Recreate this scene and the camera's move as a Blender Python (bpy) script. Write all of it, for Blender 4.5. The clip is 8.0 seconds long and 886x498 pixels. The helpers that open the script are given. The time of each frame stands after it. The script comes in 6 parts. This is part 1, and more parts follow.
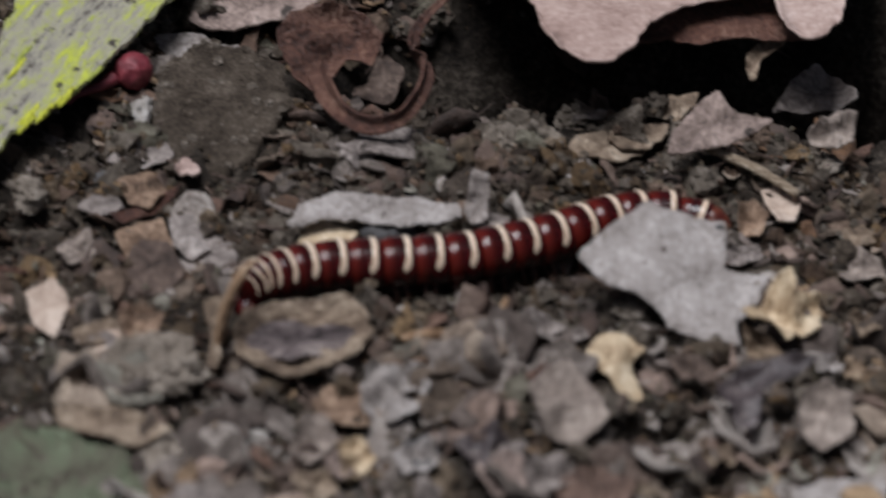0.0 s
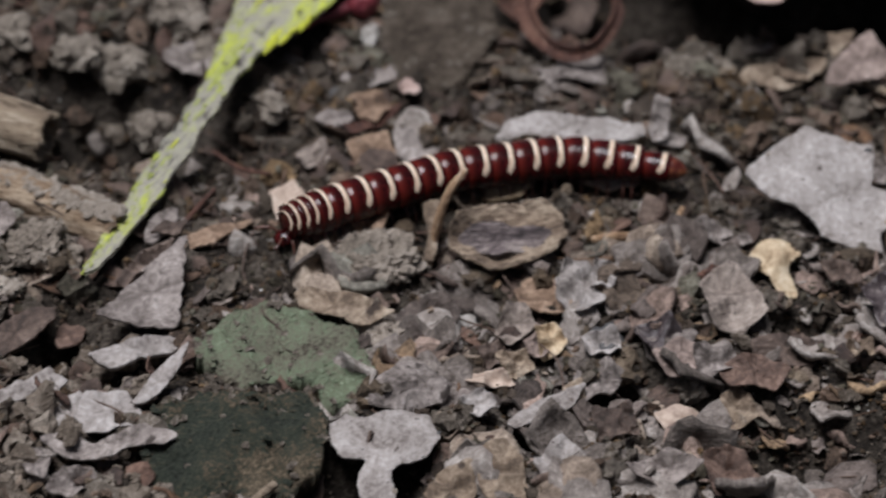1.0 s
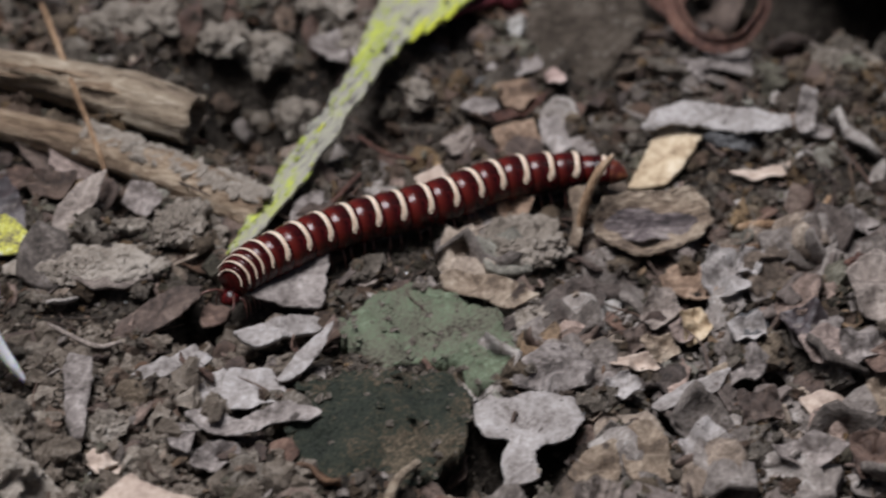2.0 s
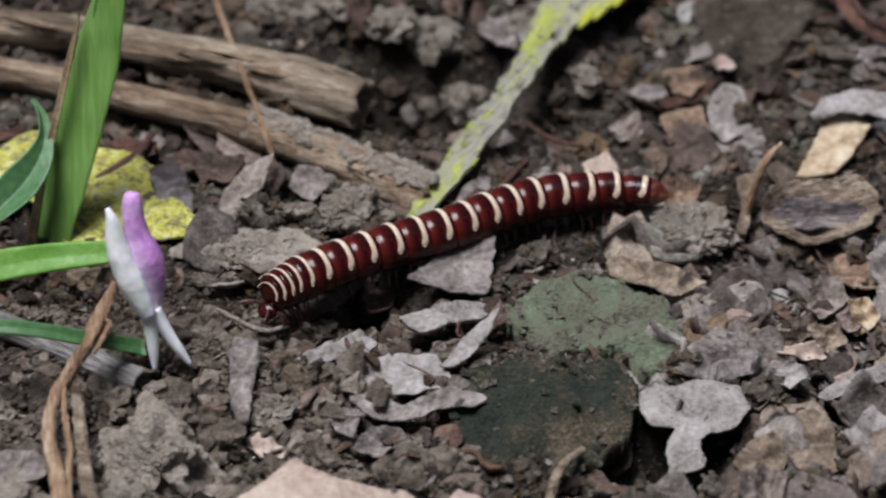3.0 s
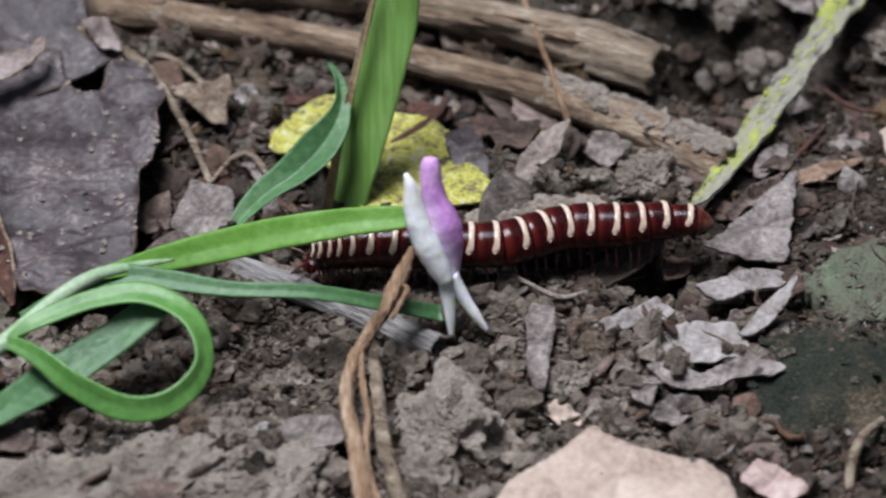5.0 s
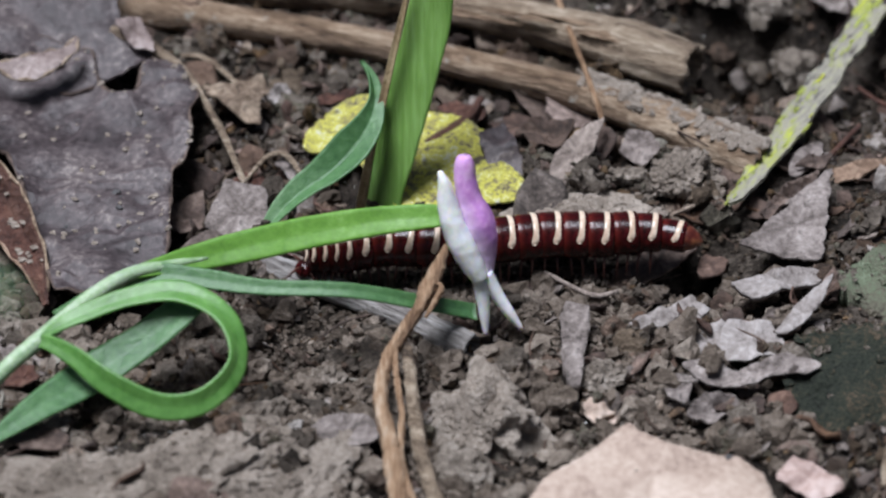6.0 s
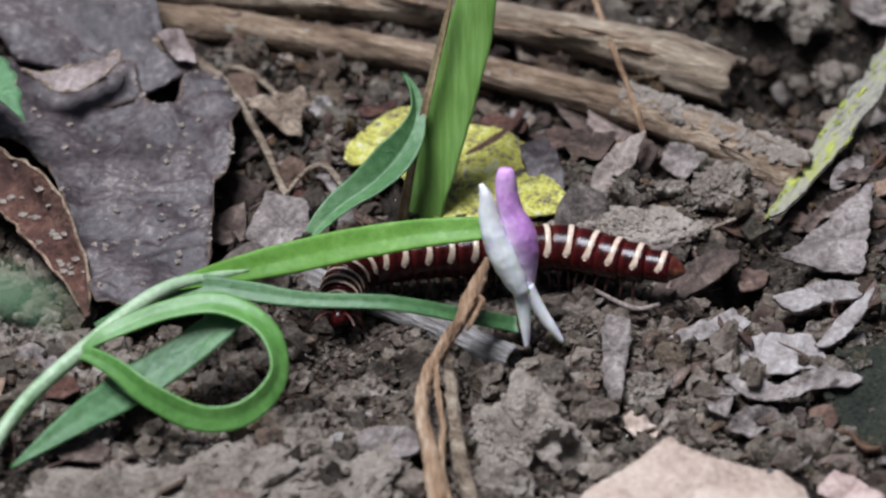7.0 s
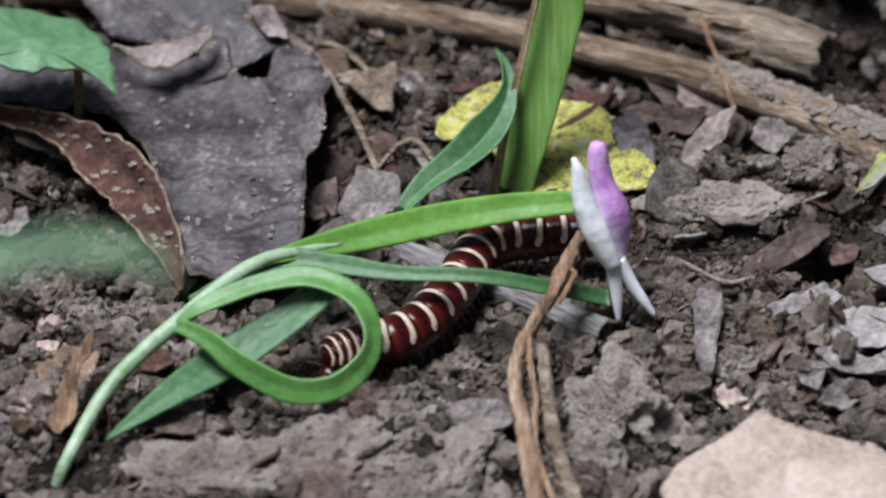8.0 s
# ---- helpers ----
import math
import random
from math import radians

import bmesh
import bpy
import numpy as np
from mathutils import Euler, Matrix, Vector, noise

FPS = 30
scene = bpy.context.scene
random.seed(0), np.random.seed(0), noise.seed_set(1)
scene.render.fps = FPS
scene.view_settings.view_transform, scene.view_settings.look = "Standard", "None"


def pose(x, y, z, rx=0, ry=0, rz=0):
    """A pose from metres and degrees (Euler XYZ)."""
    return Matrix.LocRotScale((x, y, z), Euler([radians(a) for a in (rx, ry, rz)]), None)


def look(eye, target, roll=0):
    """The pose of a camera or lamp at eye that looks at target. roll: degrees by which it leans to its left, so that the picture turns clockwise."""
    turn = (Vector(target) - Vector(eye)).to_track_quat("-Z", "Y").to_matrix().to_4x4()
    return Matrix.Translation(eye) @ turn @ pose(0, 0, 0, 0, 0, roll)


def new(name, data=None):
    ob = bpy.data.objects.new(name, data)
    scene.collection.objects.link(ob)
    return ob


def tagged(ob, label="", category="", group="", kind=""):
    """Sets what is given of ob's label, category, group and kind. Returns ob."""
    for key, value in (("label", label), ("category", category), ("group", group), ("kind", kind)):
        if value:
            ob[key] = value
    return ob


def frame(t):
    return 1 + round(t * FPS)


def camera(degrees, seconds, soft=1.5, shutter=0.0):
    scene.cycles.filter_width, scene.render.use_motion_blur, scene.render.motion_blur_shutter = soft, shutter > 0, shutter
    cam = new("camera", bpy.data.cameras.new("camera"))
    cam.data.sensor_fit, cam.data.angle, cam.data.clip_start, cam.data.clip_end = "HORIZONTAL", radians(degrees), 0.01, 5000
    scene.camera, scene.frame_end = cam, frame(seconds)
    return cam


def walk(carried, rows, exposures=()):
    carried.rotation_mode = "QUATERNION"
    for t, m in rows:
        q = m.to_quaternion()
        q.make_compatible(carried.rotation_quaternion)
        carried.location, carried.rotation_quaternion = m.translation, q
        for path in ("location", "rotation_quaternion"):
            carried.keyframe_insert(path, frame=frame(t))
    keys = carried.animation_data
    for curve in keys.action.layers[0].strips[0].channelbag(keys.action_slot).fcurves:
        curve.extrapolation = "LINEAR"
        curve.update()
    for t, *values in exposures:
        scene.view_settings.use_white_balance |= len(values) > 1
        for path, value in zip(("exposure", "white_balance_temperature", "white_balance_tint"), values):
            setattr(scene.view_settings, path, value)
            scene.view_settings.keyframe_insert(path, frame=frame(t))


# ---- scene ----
cam = camera(12, 8.0, 2.3, 0.35)
PATH = [
    (0.0, pose(0.01540, -0.26657, 0.21630, 53.425, -3.397, -9.428)),
    (0.2, pose(0.01454, -0.26664, 0.21724, 53.705, -2.996, -9.055)),
    (0.5, pose(0.01192, -0.29000, 0.22590, 53.800, -2.556, -8.307)),
    (0.7, pose(0.01160, -0.29666, 0.23443, 52.927, -1.946, -7.907)),
    (1.0, pose(0.00400, -0.31056, 0.25235, 51.776, -3.174, -6.761)),
    (1.2, pose(0.00482, -0.31127, 0.25146, 52.983, -3.105, -6.005)),
    (1.5, pose(0.00617, -0.31669, 0.24498, 53.862, -2.788, -5.546)),
    (1.7, pose(0.00206, -0.31792, 0.24246, 53.809, -2.953, -5.699)),
    (2.0, pose(0.00176, -0.31515, 0.24512, 52.692, -2.698, -5.011)),
    (2.2, pose(-0.00036, -0.31440, 0.24510, 52.554, -2.647, -4.722)),
    (3.3, pose(0.00268, -0.31444, 0.24432, 52.369, -1.438, -2.500)),
    (3.5, pose(0.00089, -0.31574, 0.24181, 52.553, -1.426, -2.442)),
    (3.7, pose(0.00091, -0.31342, 0.24391, 51.777, -1.107, -1.980)),
    (4.0, pose(-0.00123, -0.31387, 0.24330, 51.787, -0.875, -1.546)),
    (4.2, pose(-0.00057, -0.31135, 0.24610, 51.408, -0.555, -1.047)),
    (4.5, pose(0.00108, -0.31305, 0.24472, 52.281, -0.242, -0.342)),
    (4.7, pose(-0.00151, -0.31396, 0.24277, 52.455, -0.279, -0.506)),
    (5.0, pose(-0.00211, -0.31245, 0.24388, 51.831, 0.091, 0.052)),
    (5.2, pose(-0.00218, -0.31292, 0.24377, 51.956, 0.244, 0.239)),
    (6.3, pose(-0.00213, -0.31302, 0.24124, 52.131, 0.462, 0.365)),
    (6.5, pose(-0.00309, -0.31251, 0.24170, 51.978, 0.464, 0.513)),
    (6.7, pose(-0.00213, -0.31259, 0.24142, 52.116, 0.618, 0.738)),
    (7.0, pose(-0.00261, -0.31282, 0.24206, 52.236, 0.643, 0.827)),
    (7.2, pose(-0.00250, -0.31304, 0.24195, 52.159, 0.758, 0.955)),
    (7.5, pose(-0.00335, -0.31409, 0.24110, 52.330, 1.014, 1.267)),
    (7.7, pose(-0.00464, -0.31364, 0.24265, 52.082, 1.078, 1.344)),
    (8.0, pose(-0.00463, -0.31486, 0.24154, 52.139, 1.247, 1.555)),
]
walk(cam, PATH, exposures=[(0.0, 0.02, 6500, 10), (1.0, 0.26, 6500, 10), (2.0, 0.30, 6480, 10), (4.5, 0.45, 6250, 10), (8.0, 0.53, 6140, 10)])
cam.data.dof.use_dof, cam.data.dof.focus_distance, cam.data.dof.aperture_fstop = True, 0.388, 29

# ---- world, sun, exposure ----
def daylight():
    world = bpy.data.worlds.new("world")
    scene.world = world
    world.use_nodes = True
    nt = world.node_tree
    sky = nt.nodes.new("ShaderNodeTexSky")
    sky.sky_type, sky.sun_disc = "NISHITA", False
    sky.sun_elevation, sky.sun_rotation = radians(74), radians(-120)
    sky.air_density, sky.dust_density, sky.ozone_density = 1.0, 4.0, 1.0
    back = nt.nodes["Background"]
    back.inputs[1].default_value = 0.021
    nt.links.new(sky.outputs[0], back.inputs[0])
    sun = new("sun", bpy.data.lights.new("sun", "SUN"))
    sun.data.energy, sun.data.angle, sun.data.color = 3.75, radians(26), (0.965, 0.985, 1.05)
    sun.matrix_world = look((-0.26, 0.0, 1.1), (0, 0, 0))


daylight()

MM = 0.001


# ---- materials ----
def shader(name, ramp, rough=0.8, grain=900.0, stain=160.0, bump=0.4, spread=0.25, island=False, gloss=0.5,
           speck=None, stretch=(1, 1, 1), coat=0.0, through_light=0.0, turn=0, tints=()):
    """A surface whose colour runs through ramp by stains and grain, with fine relief. grain, stain: per metre."""
    m = bpy.data.materials.new(name)
    m.use_nodes = True
    nt = m.node_tree
    N, L = nt.nodes, nt.links
    b = N["Principled BSDF"]
    tc, mp = N.new("ShaderNodeTexCoord"), N.new("ShaderNodeMapping")
    mp.inputs["Scale"].default_value = stretch
    first = N.new("ShaderNodeMapping")
    first.inputs["Rotation"].default_value = (0, 0, radians(turn))
    L.new(tc.outputs["Object"], first.inputs[0])
    L.new(first.outputs[0], mp.inputs[0])
    noises = []
    for scale, detail in ((stain, 5), (grain, 6)):
        n = N.new("ShaderNodeTexNoise")
        n.inputs["Scale"].default_value, n.inputs["Detail"].default_value, n.inputs["Roughness"].default_value = scale, detail, 0.65
        L.new(mp.outputs[0], n.inputs["Vector"])
        full = N.new("ShaderNodeMapRange")
        full.inputs["From Min"].default_value, full.inputs["From Max"].default_value = 0.36, 0.64
        L.new(n.outputs["Fac"], full.inputs[0])
        noises.append(full.outputs[0])
    mixed = N.new("ShaderNodeMix")
    mixed.inputs["Factor"].default_value = 0.45
    L.new(noises[0], mixed.inputs["A"]), L.new(noises[1], mixed.inputs["B"])
    if island:
        own = N.new("ShaderNodeNewGeometry").outputs["Random Per Island"]
    else:
        own = N.new("ShaderNodeObjectInfo").outputs["Random"]
    shift = N.new("ShaderNodeMath")
    shift.operation = "MULTIPLY_ADD"
    L.new(own, shift.inputs[0])
    shift.inputs[1].default_value = spread
    L.new(mixed.outputs["Result"], shift.inputs[2])
    wide = N.new("ShaderNodeMapRange")
    wide.inputs["From Min"].default_value, wide.inputs["From Max"].default_value = 0.12, 0.88 + spread
    L.new(shift.outputs[0], wide.inputs[0])
    cr = N.new("ShaderNodeValToRGB")
    el = cr.color_ramp.elements
    while len(el) < len(ramp):
        el.new(0.5)
    for i, c in enumerate(ramp):
        el[i].position, el[i].color = i / (len(ramp) - 1), (*c, 1)
    L.new(wide.outputs[0], cr.inputs[0])
    colour = cr.outputs[0]
    if tints:
        pick, hue = N.new("ShaderNodeTexWhiteNoise"), N.new("ShaderNodeValToRGB")
        pick.noise_dimensions = "1D"
        L.new(own, pick.inputs["W"])
        hue.color_ramp.interpolation = "CONSTANT"
        he = hue.color_ramp.elements
        while len(he) < len(tints) + 1:
            he.new(0.5)
        for i, (c, at) in enumerate([((0.8, 0.8, 0.8), 0.0)] + list(tints)):
            he[i].position, he[i].color = at, (*c, 1)
        L.new(pick.outputs["Value"], hue.inputs[0])
        dye = N.new("ShaderNodeMix")
        dye.data_type, dye.blend_type = "RGBA", "MULTIPLY"
        dye.inputs["Factor"].default_value = 1.0
        bright = N.new("ShaderNodeVectorMath")
        bright.operation = "SCALE"
        bright.inputs["Scale"].default_value = 1.25
        L.new(colour, bright.inputs[0])
        L.new(bright.outputs[0], dye.inputs["A"])
        L.new(hue.outputs[0], dye.inputs["B"])
        colour = dye.outputs["Result"]
    if speck:
        n = N.new("ShaderNodeTexNoise")
        n.inputs["Scale"].default_value, n.inputs["Detail"].default_value = speck[1], 3
        L.new(tc.outputs["Object"], n.inputs["Vector"])
        cut = N.new("ShaderNodeMapRange")
        cut.inputs["From Min"].default_value, cut.inputs["From Max"].default_value = speck[2], speck[2] + 0.06
        L.new(n.outputs["Fac"], cut.inputs[0])
        over = N.new("ShaderNodeMix")
        over.data_type = "RGBA"
        L.new(cut.outputs[0], over.inputs["Factor"])
        L.new(colour, over.inputs["A"])
        over.inputs["B"].default_value = (*speck[0], 1)
        colour = over.outputs["Result"]
    L.new(colour, b.inputs["Base Color"])
    b.inputs["Roughness"].default_value = rough
    b.inputs["Specular IOR Level"].default_value = gloss
    b.inputs["Coat Weight"].default_value = coat
    b.inputs["Coat Roughness"].default_value = 0.12
    if through_light:
        b.inputs["Subsurface Weight"].default_value = through_light
        b.inputs["Subsurface Radius"].default_value = (0.0006, 0.0008, 0.0003)
        b.inputs["Subsurface Scale"].default_value = 1.0
    fine = N.new("ShaderNodeTexNoise")
    fine.inputs["Scale"].default_value, fine.inputs["Detail"].default_value, fine.inputs["Roughness"].default_value = grain * 2.6, 3, 0.7
    L.new(mp.outputs[0], fine.inputs["Vector"])
    grit = N.new("ShaderNodeMath")
    grit.operation = "MULTIPLY_ADD"
    L.new(fine.outputs["Fac"], grit.inputs[0])
    grit.inputs[1].default_value = 0.55
    L.new(mixed.outputs["Result"], grit.inputs[2])
    if bump:
        bp = N.new("ShaderNodeBump")
        bp.inputs["Strength"].default_value, bp.inputs["Distance"].default_value = bump, 0.00040
        L.new(grit.outputs[0], bp.inputs["Height"])
        L.new(bp.outputs[0], b.inputs["Normal"])
    return m


TINTS = [((0.84, 0.76, 0.66), 0.50), ((0.86, 0.72, 0.66), 0.64), ((0.74, 0.80, 0.74), 0.78), ((0.52, 0.48, 0.47), 0.86), ((0.92, 0.72, 0.48), 0.94)]

SOFT = [((0.80, 0.76, 0.71), 0.55), ((0.86, 0.76, 0.72), 0.72), ((0.70, 0.68, 0.67), 0.86)]

M = dict(
    soil=shader("soil", [(0.007, 0.0055, 0.0045), (0.020, 0.0155, 0.012), (0.045, 0.036, 0.028), (0.11, 0.091, 0.074)], 0.95, 1800, 140, 1.0, 0.0, gloss=0.2),
    crumb=shader("crumb", [(0.015, 0.011, 0.008), (0.046, 0.035, 0.026), (0.105, 0.083, 0.064), (0.26, 0.22, 0.182)], 0.95, 2600, 500, 0.9, 0.6, island=True, tints=TINTS, gloss=0.2),
    clod=shader("clod", [(0.07, 0.055, 0.043), (0.165, 0.136, 0.108), (0.29, 0.245, 0.202), (0.44, 0.385, 0.33)], 0.95, 2400, 350, 1.0, 0.35, gloss=0.2, island=True),
    clump=shader("soil_clump", [(0.026, 0.020, 0.015), (0.078, 0.062, 0.048), (0.16, 0.132, 0.106), (0.32, 0.275, 0.23)], 0.9, 2400, 420, 1.0, 0.5, island=True, gloss=0.3, tints=TINTS),
    # Pale and glossy: the small white glints of the soil, put into a colour.
    quartz=shader("quartz_grain", [(0.45, 0.44, 0.42), (0.62, 0.61, 0.58), (0.75, 0.74, 0.72)], 0.08, 3000, 800, 0.1, 0.3, island=True, gloss=0.8),
    litter=shader("litter", [(0.026, 0.019, 0.015), (0.12, 0.095, 0.080), (0.29, 0.245, 0.217), (0.54, 0.485, 0.44)], 0.75, 2400, 500, 0.8, 0.8, island=True, tints=TINTS),
    litter_dark=shader("dark_litter", [(0.022, 0.014, 0.011), (0.06, 0.038, 0.029), (0.115, 0.075, 0.057), (0.20, 0.145, 0.115)], 0.7, 2400, 400, 0.6, 0.7, island=True, tints=TINTS),
    sand=shader("sandy_soil", [(0.07, 0.056, 0.045), (0.15, 0.125, 0.10), (0.25, 0.215, 0.18), (0.42, 0.375, 0.33)], 0.95, 4200, 600, 1.0, 0.35, gloss=0.25, island=True),
    pale=shader("pale_leaf", [(0.12, 0.098, 0.086), (0.25, 0.218, 0.20), (0.35, 0.315, 0.296), (0.48, 0.44, 0.42)], 0.65, 1800, 260, 0.6, 0.2, speck=((0.09, 0.07, 0.06), 900, 0.66)),
    grey=shader("grey_leaf", [(0.052, 0.040, 0.034), (0.17, 0.140, 0.125), (0.295, 0.252, 0.23), (0.46, 0.405, 0.375)], 0.7, 1800, 260, 0.7, 0.25, tints=SOFT, speck=((0.05, 0.037, 0.031), 420, 0.64)),
    tan=shader("tan_leaf", [(0.052, 0.034, 0.022), (0.155, 0.108, 0.073), (0.29, 0.22, 0.158), (0.48, 0.395, 0.305)], 0.7, 1800, 300, 0.7, 0.25, tints=SOFT, speck=((0.06, 0.04, 0.03), 420, 0.64)),
    brown=shader("brown_leaf", [(0.022, 0.014, 0.010), (0.068, 0.044, 0.034), (0.135, 0.094, 0.074), (0.26, 0.195, 0.16)], 0.6, 1800, 280, 0.7, 0.25, tints=SOFT),
    pink=shader("pinkish_leaf", [(0.25, 0.18, 0.142), (0.37, 0.28, 0.222), (0.45, 0.355, 0.288), (0.54, 0.44, 0.365)], 0.7, 1300, 120, 0.2, 0.1),
    rosy=shader("rosy_dry_leaf", [(0.24, 0.16, 0.135), (0.34, 0.24, 0.207), (0.43, 0.32, 0.28), (0.52, 0.41, 0.37)], 0.6, 1600, 90, 0.15, 0.1),
    cream_leaf=shader("cream_leaf", [(0.17, 0.115, 0.065), (0.36, 0.26, 0.16), (0.50, 0.39, 0.26), (0.62, 0.52, 0.38)], 0.65, 1500, 260, 0.4, 0.1),
    shell=shader("woody_shell", [(0.05, 0.031, 0.022), (0.15, 0.102, 0.07), (0.29, 0.214, 0.152), (0.47, 0.37, 0.275)], 0.6, 2400, 300, 1.0, 0.0, stretch=(0.3, 1.0, 1.0)),
    shell_dark=shader("purplish_shell", [(0.03, 0.021, 0.021), (0.085, 0.064, 0.064), (0.17, 0.134, 0.13), (0.34, 0.285, 0.26)], 0.55, 2400, 320, 1.0, 0.0, stretch=(0.3, 1.0, 1.0)),
    olive=shader("olive_lichen", [(0.27, 0.30, 0.06), (0.37, 0.42, 0.08), (0.47, 0.52, 0.10)], 0.8, 2600, 500, 0.8, 0.3),
    lichen=shader("yellow_lichen", [(0.42, 0.44, 0.05), (0.62, 0.64, 0.05), (0.78, 0.78, 0.12)], 0.7, 2600, 500, 0.8, 0.2),
    rust=shader("rust_leaf", [(0.026, 0.010, 0.007), (0.080, 0.033, 0.023), (0.135, 0.062, 0.042), (0.22, 0.125, 0.09)], 0.5, 1800, 230, 0.9, 0.15),
    purple_brown=shader("dusty_brown_leaf", [(0.020, 0.014, 0.014), (0.038, 0.028, 0.029), (0.066, 0.051, 0.052), (0.108, 0.087, 0.085), (0.24, 0.205, 0.188)], 0.48, 1500, 110, 0.35, 0.1, speck=((0.33, 0.285, 0.235), 1500, 0.70)),
    stick=shader("weathered_stick", [(0.055, 0.036, 0.024), (0.20, 0.142, 0.094), (0.38, 0.292, 0.205), (0.60, 0.495, 0.38)], 0.8, 4200, 520, 1.0, 0.1, stretch=(0.12, 1.0, 1.0), turn=22, speck=((0.03, 0.025, 0.025), 300, 0.68)),
    bark=shader("brown_stick_bark", [(0.055, 0.030, 0.017), (0.17, 0.108, 0.064), (0.31, 0.213, 0.136), (0.52, 0.40, 0.285)], 0.7, 3600, 520, 1.0, 0.1, stretch=(0.16, 1.0, 1.0), turn=22, speck=((0.42, 0.38, 0.32), 700, 0.64)),
    bleached=shader("bleached_wood", [(0.09, 0.08, 0.072), (0.22, 0.20, 0.185), (0.38, 0.36, 0.34), (0.58, 0.56, 0.54)], 0.8, 2800, 300, 1.0, 0.1, stretch=(0.10, 1.0, 1.0), turn=35),
    root=shader("dry_root", [(0.09, 0.045, 0.022), (0.24, 0.14, 0.075), (0.40, 0.255, 0.15), (0.55, 0.42, 0.30)], 0.75, 2600, 400, 1.0, 0.2, stretch=(1.0, 0.16, 0.5)),
    yellow=shader("yellow_lichen_strap", [(0.09, 0.075, 0.06), (0.30, 0.28, 0.235), (0.37, 0.35, 0.26), (0.38, 0.40, 0.14), (0.48, 0.53, 0.06)], 0.75, 2200, 420, 0.9, 0.0, speck=((0.05, 0.04, 0.035), 420, 0.63), stretch=(0.22, 1, 1), turn=-58),
    yellow_flat=shader("yellow_flaking_leaf", [(0.15, 0.12, 0.08), (0.44, 0.39, 0.16), (0.70, 0.66, 0.10), (0.82, 0.79, 0.20), (0.88, 0.87, 0.70)], 0.55, 2600, 520, 1.0, 0.0, speck=((0.11, 0.085, 0.06), 260, 0.64)),
    grass=shader("grass_blade", [(0.068, 0.18, 0.034), (0.090, 0.22, 0.045), (0.112, 0.262, 0.058), (0.16, 0.32, 0.09)], 0.42, 1500, 110, 0.12, 0.05, through_light=0.25),
    grass_lime=shader("lime_grass_blade", [(0.09, 0.21, 0.026), (0.115, 0.26, 0.034), (0.14, 0.30, 0.045), (0.19, 0.36, 0.08)], 0.4, 1500, 110, 0.1, 0.05, through_light=0.25),
    pale_soil=shader("pale_trodden_soil", [(0.13, 0.104, 0.080), (0.28, 0.232, 0.188), (0.42, 0.355, 0.296), (0.56, 0.49, 0.42)], 0.9, 3000, 260, 1.0, 0.35, gloss=0.3, island=True),
    grass_dark=shader("dark_grass_blade", [(0.042, 0.115, 0.038), (0.060, 0.148, 0.050), (0.080, 0.18, 0.066), (0.13, 0.24, 0.11)], 0.45, 1300, 120, 0.25, 0.05, through_light=0.2),
    stalk=shader("pale_stalk", [(0.16, 0.27, 0.13), (0.27, 0.39, 0.22), (0.38, 0.48, 0.32), (0.48, 0.54, 0.42)], 0.45, 900, 120, 0.2, 0.05, through_light=0.25),
    sheath=shader("dry_sheath", [(0.12, 0.075, 0.035), (0.22, 0.155, 0.075), (0.34, 0.27, 0.15)], 0.7, 1300, 200, 0.4, 0.1),
    herb=shader("herb_leaf", [(0.065, 0.15, 0.065), (0.10, 0.21, 0.095), (0.15, 0.28, 0.14)], 0.5, 800, 150, 0.3, 0.05, through_light=0.3, speck=((0.36, 0.42, 0.25), 160, 0.66)),
    moss=shader("mossy_clod", [(0.065, 0.055, 0.042), (0.16, 0.148, 0.11), (0.185, 0.20, 0.137), (0.18, 0.22, 0.14), (0.28, 0.32, 0.225)], 0.95, 2400, 130, 1.0, 0.1, gloss=0.2),
    moss_dark=shader("dark_mossy_clod", [(0.013, 0.012, 0.010), (0.030, 0.035, 0.027), (0.043, 0.050, 0.036), (0.088, 0.070, 0.048), (0.19, 0.147, 0.10)], 0.95, 2600, 120, 1.0, 0.1, gloss=0.2),
    grass_light=shader("light_grass_blade", [(0.095, 0.195, 0.034), (0.118, 0.232, 0.044), (0.142, 0.265, 0.056), (0.18, 0.32, 0.085)], 0.42, 2600, 300, 0.35, 0.05, through_light=0.25, stretch=(1.0, 0.08, 0.08)),
    stone=shader("dark_pebble", [(0.03, 0.029, 0.03), (0.06, 0.057, 0.057), (0.11, 0.105, 0.103)], 0.6, 900, 300, 0.3, 0.4),
    maroon=shader("maroon_armour", [(0.008, 0.0008, 0.001), (0.020, 0.0018, 0.002), (0.038, 0.0035, 0.004), (0.075, 0.008, 0.007)], 0.2, 1800, 520, 0.10, 0.05, gloss=0.28, coat=0.0),
    cream=shader("cream_band", [(0.46, 0.32, 0.22), (0.63, 0.50, 0.38), (0.77, 0.66, 0.54)], 0.35, 1500, 500, 0.1, 0.05, coat=0.3),
    packed=shader("packed_soil", [(0.030, 0.022, 0.016), (0.068, 0.052, 0.039), (0.115, 0.090, 0.069), (0.20, 0.163, 0.13)], 0.95, 3200, 350, 1.0, 0.1, gloss=0.2),
    dry=shader("dry_soil", [(0.055, 0.041, 0.031), (0.135, 0.106, 0.082), (0.24, 0.196, 0.157), (0.42, 0.36, 0.30)], 0.95, 2600, 500, 0.9, 0.6, island=True, gloss=0.2),
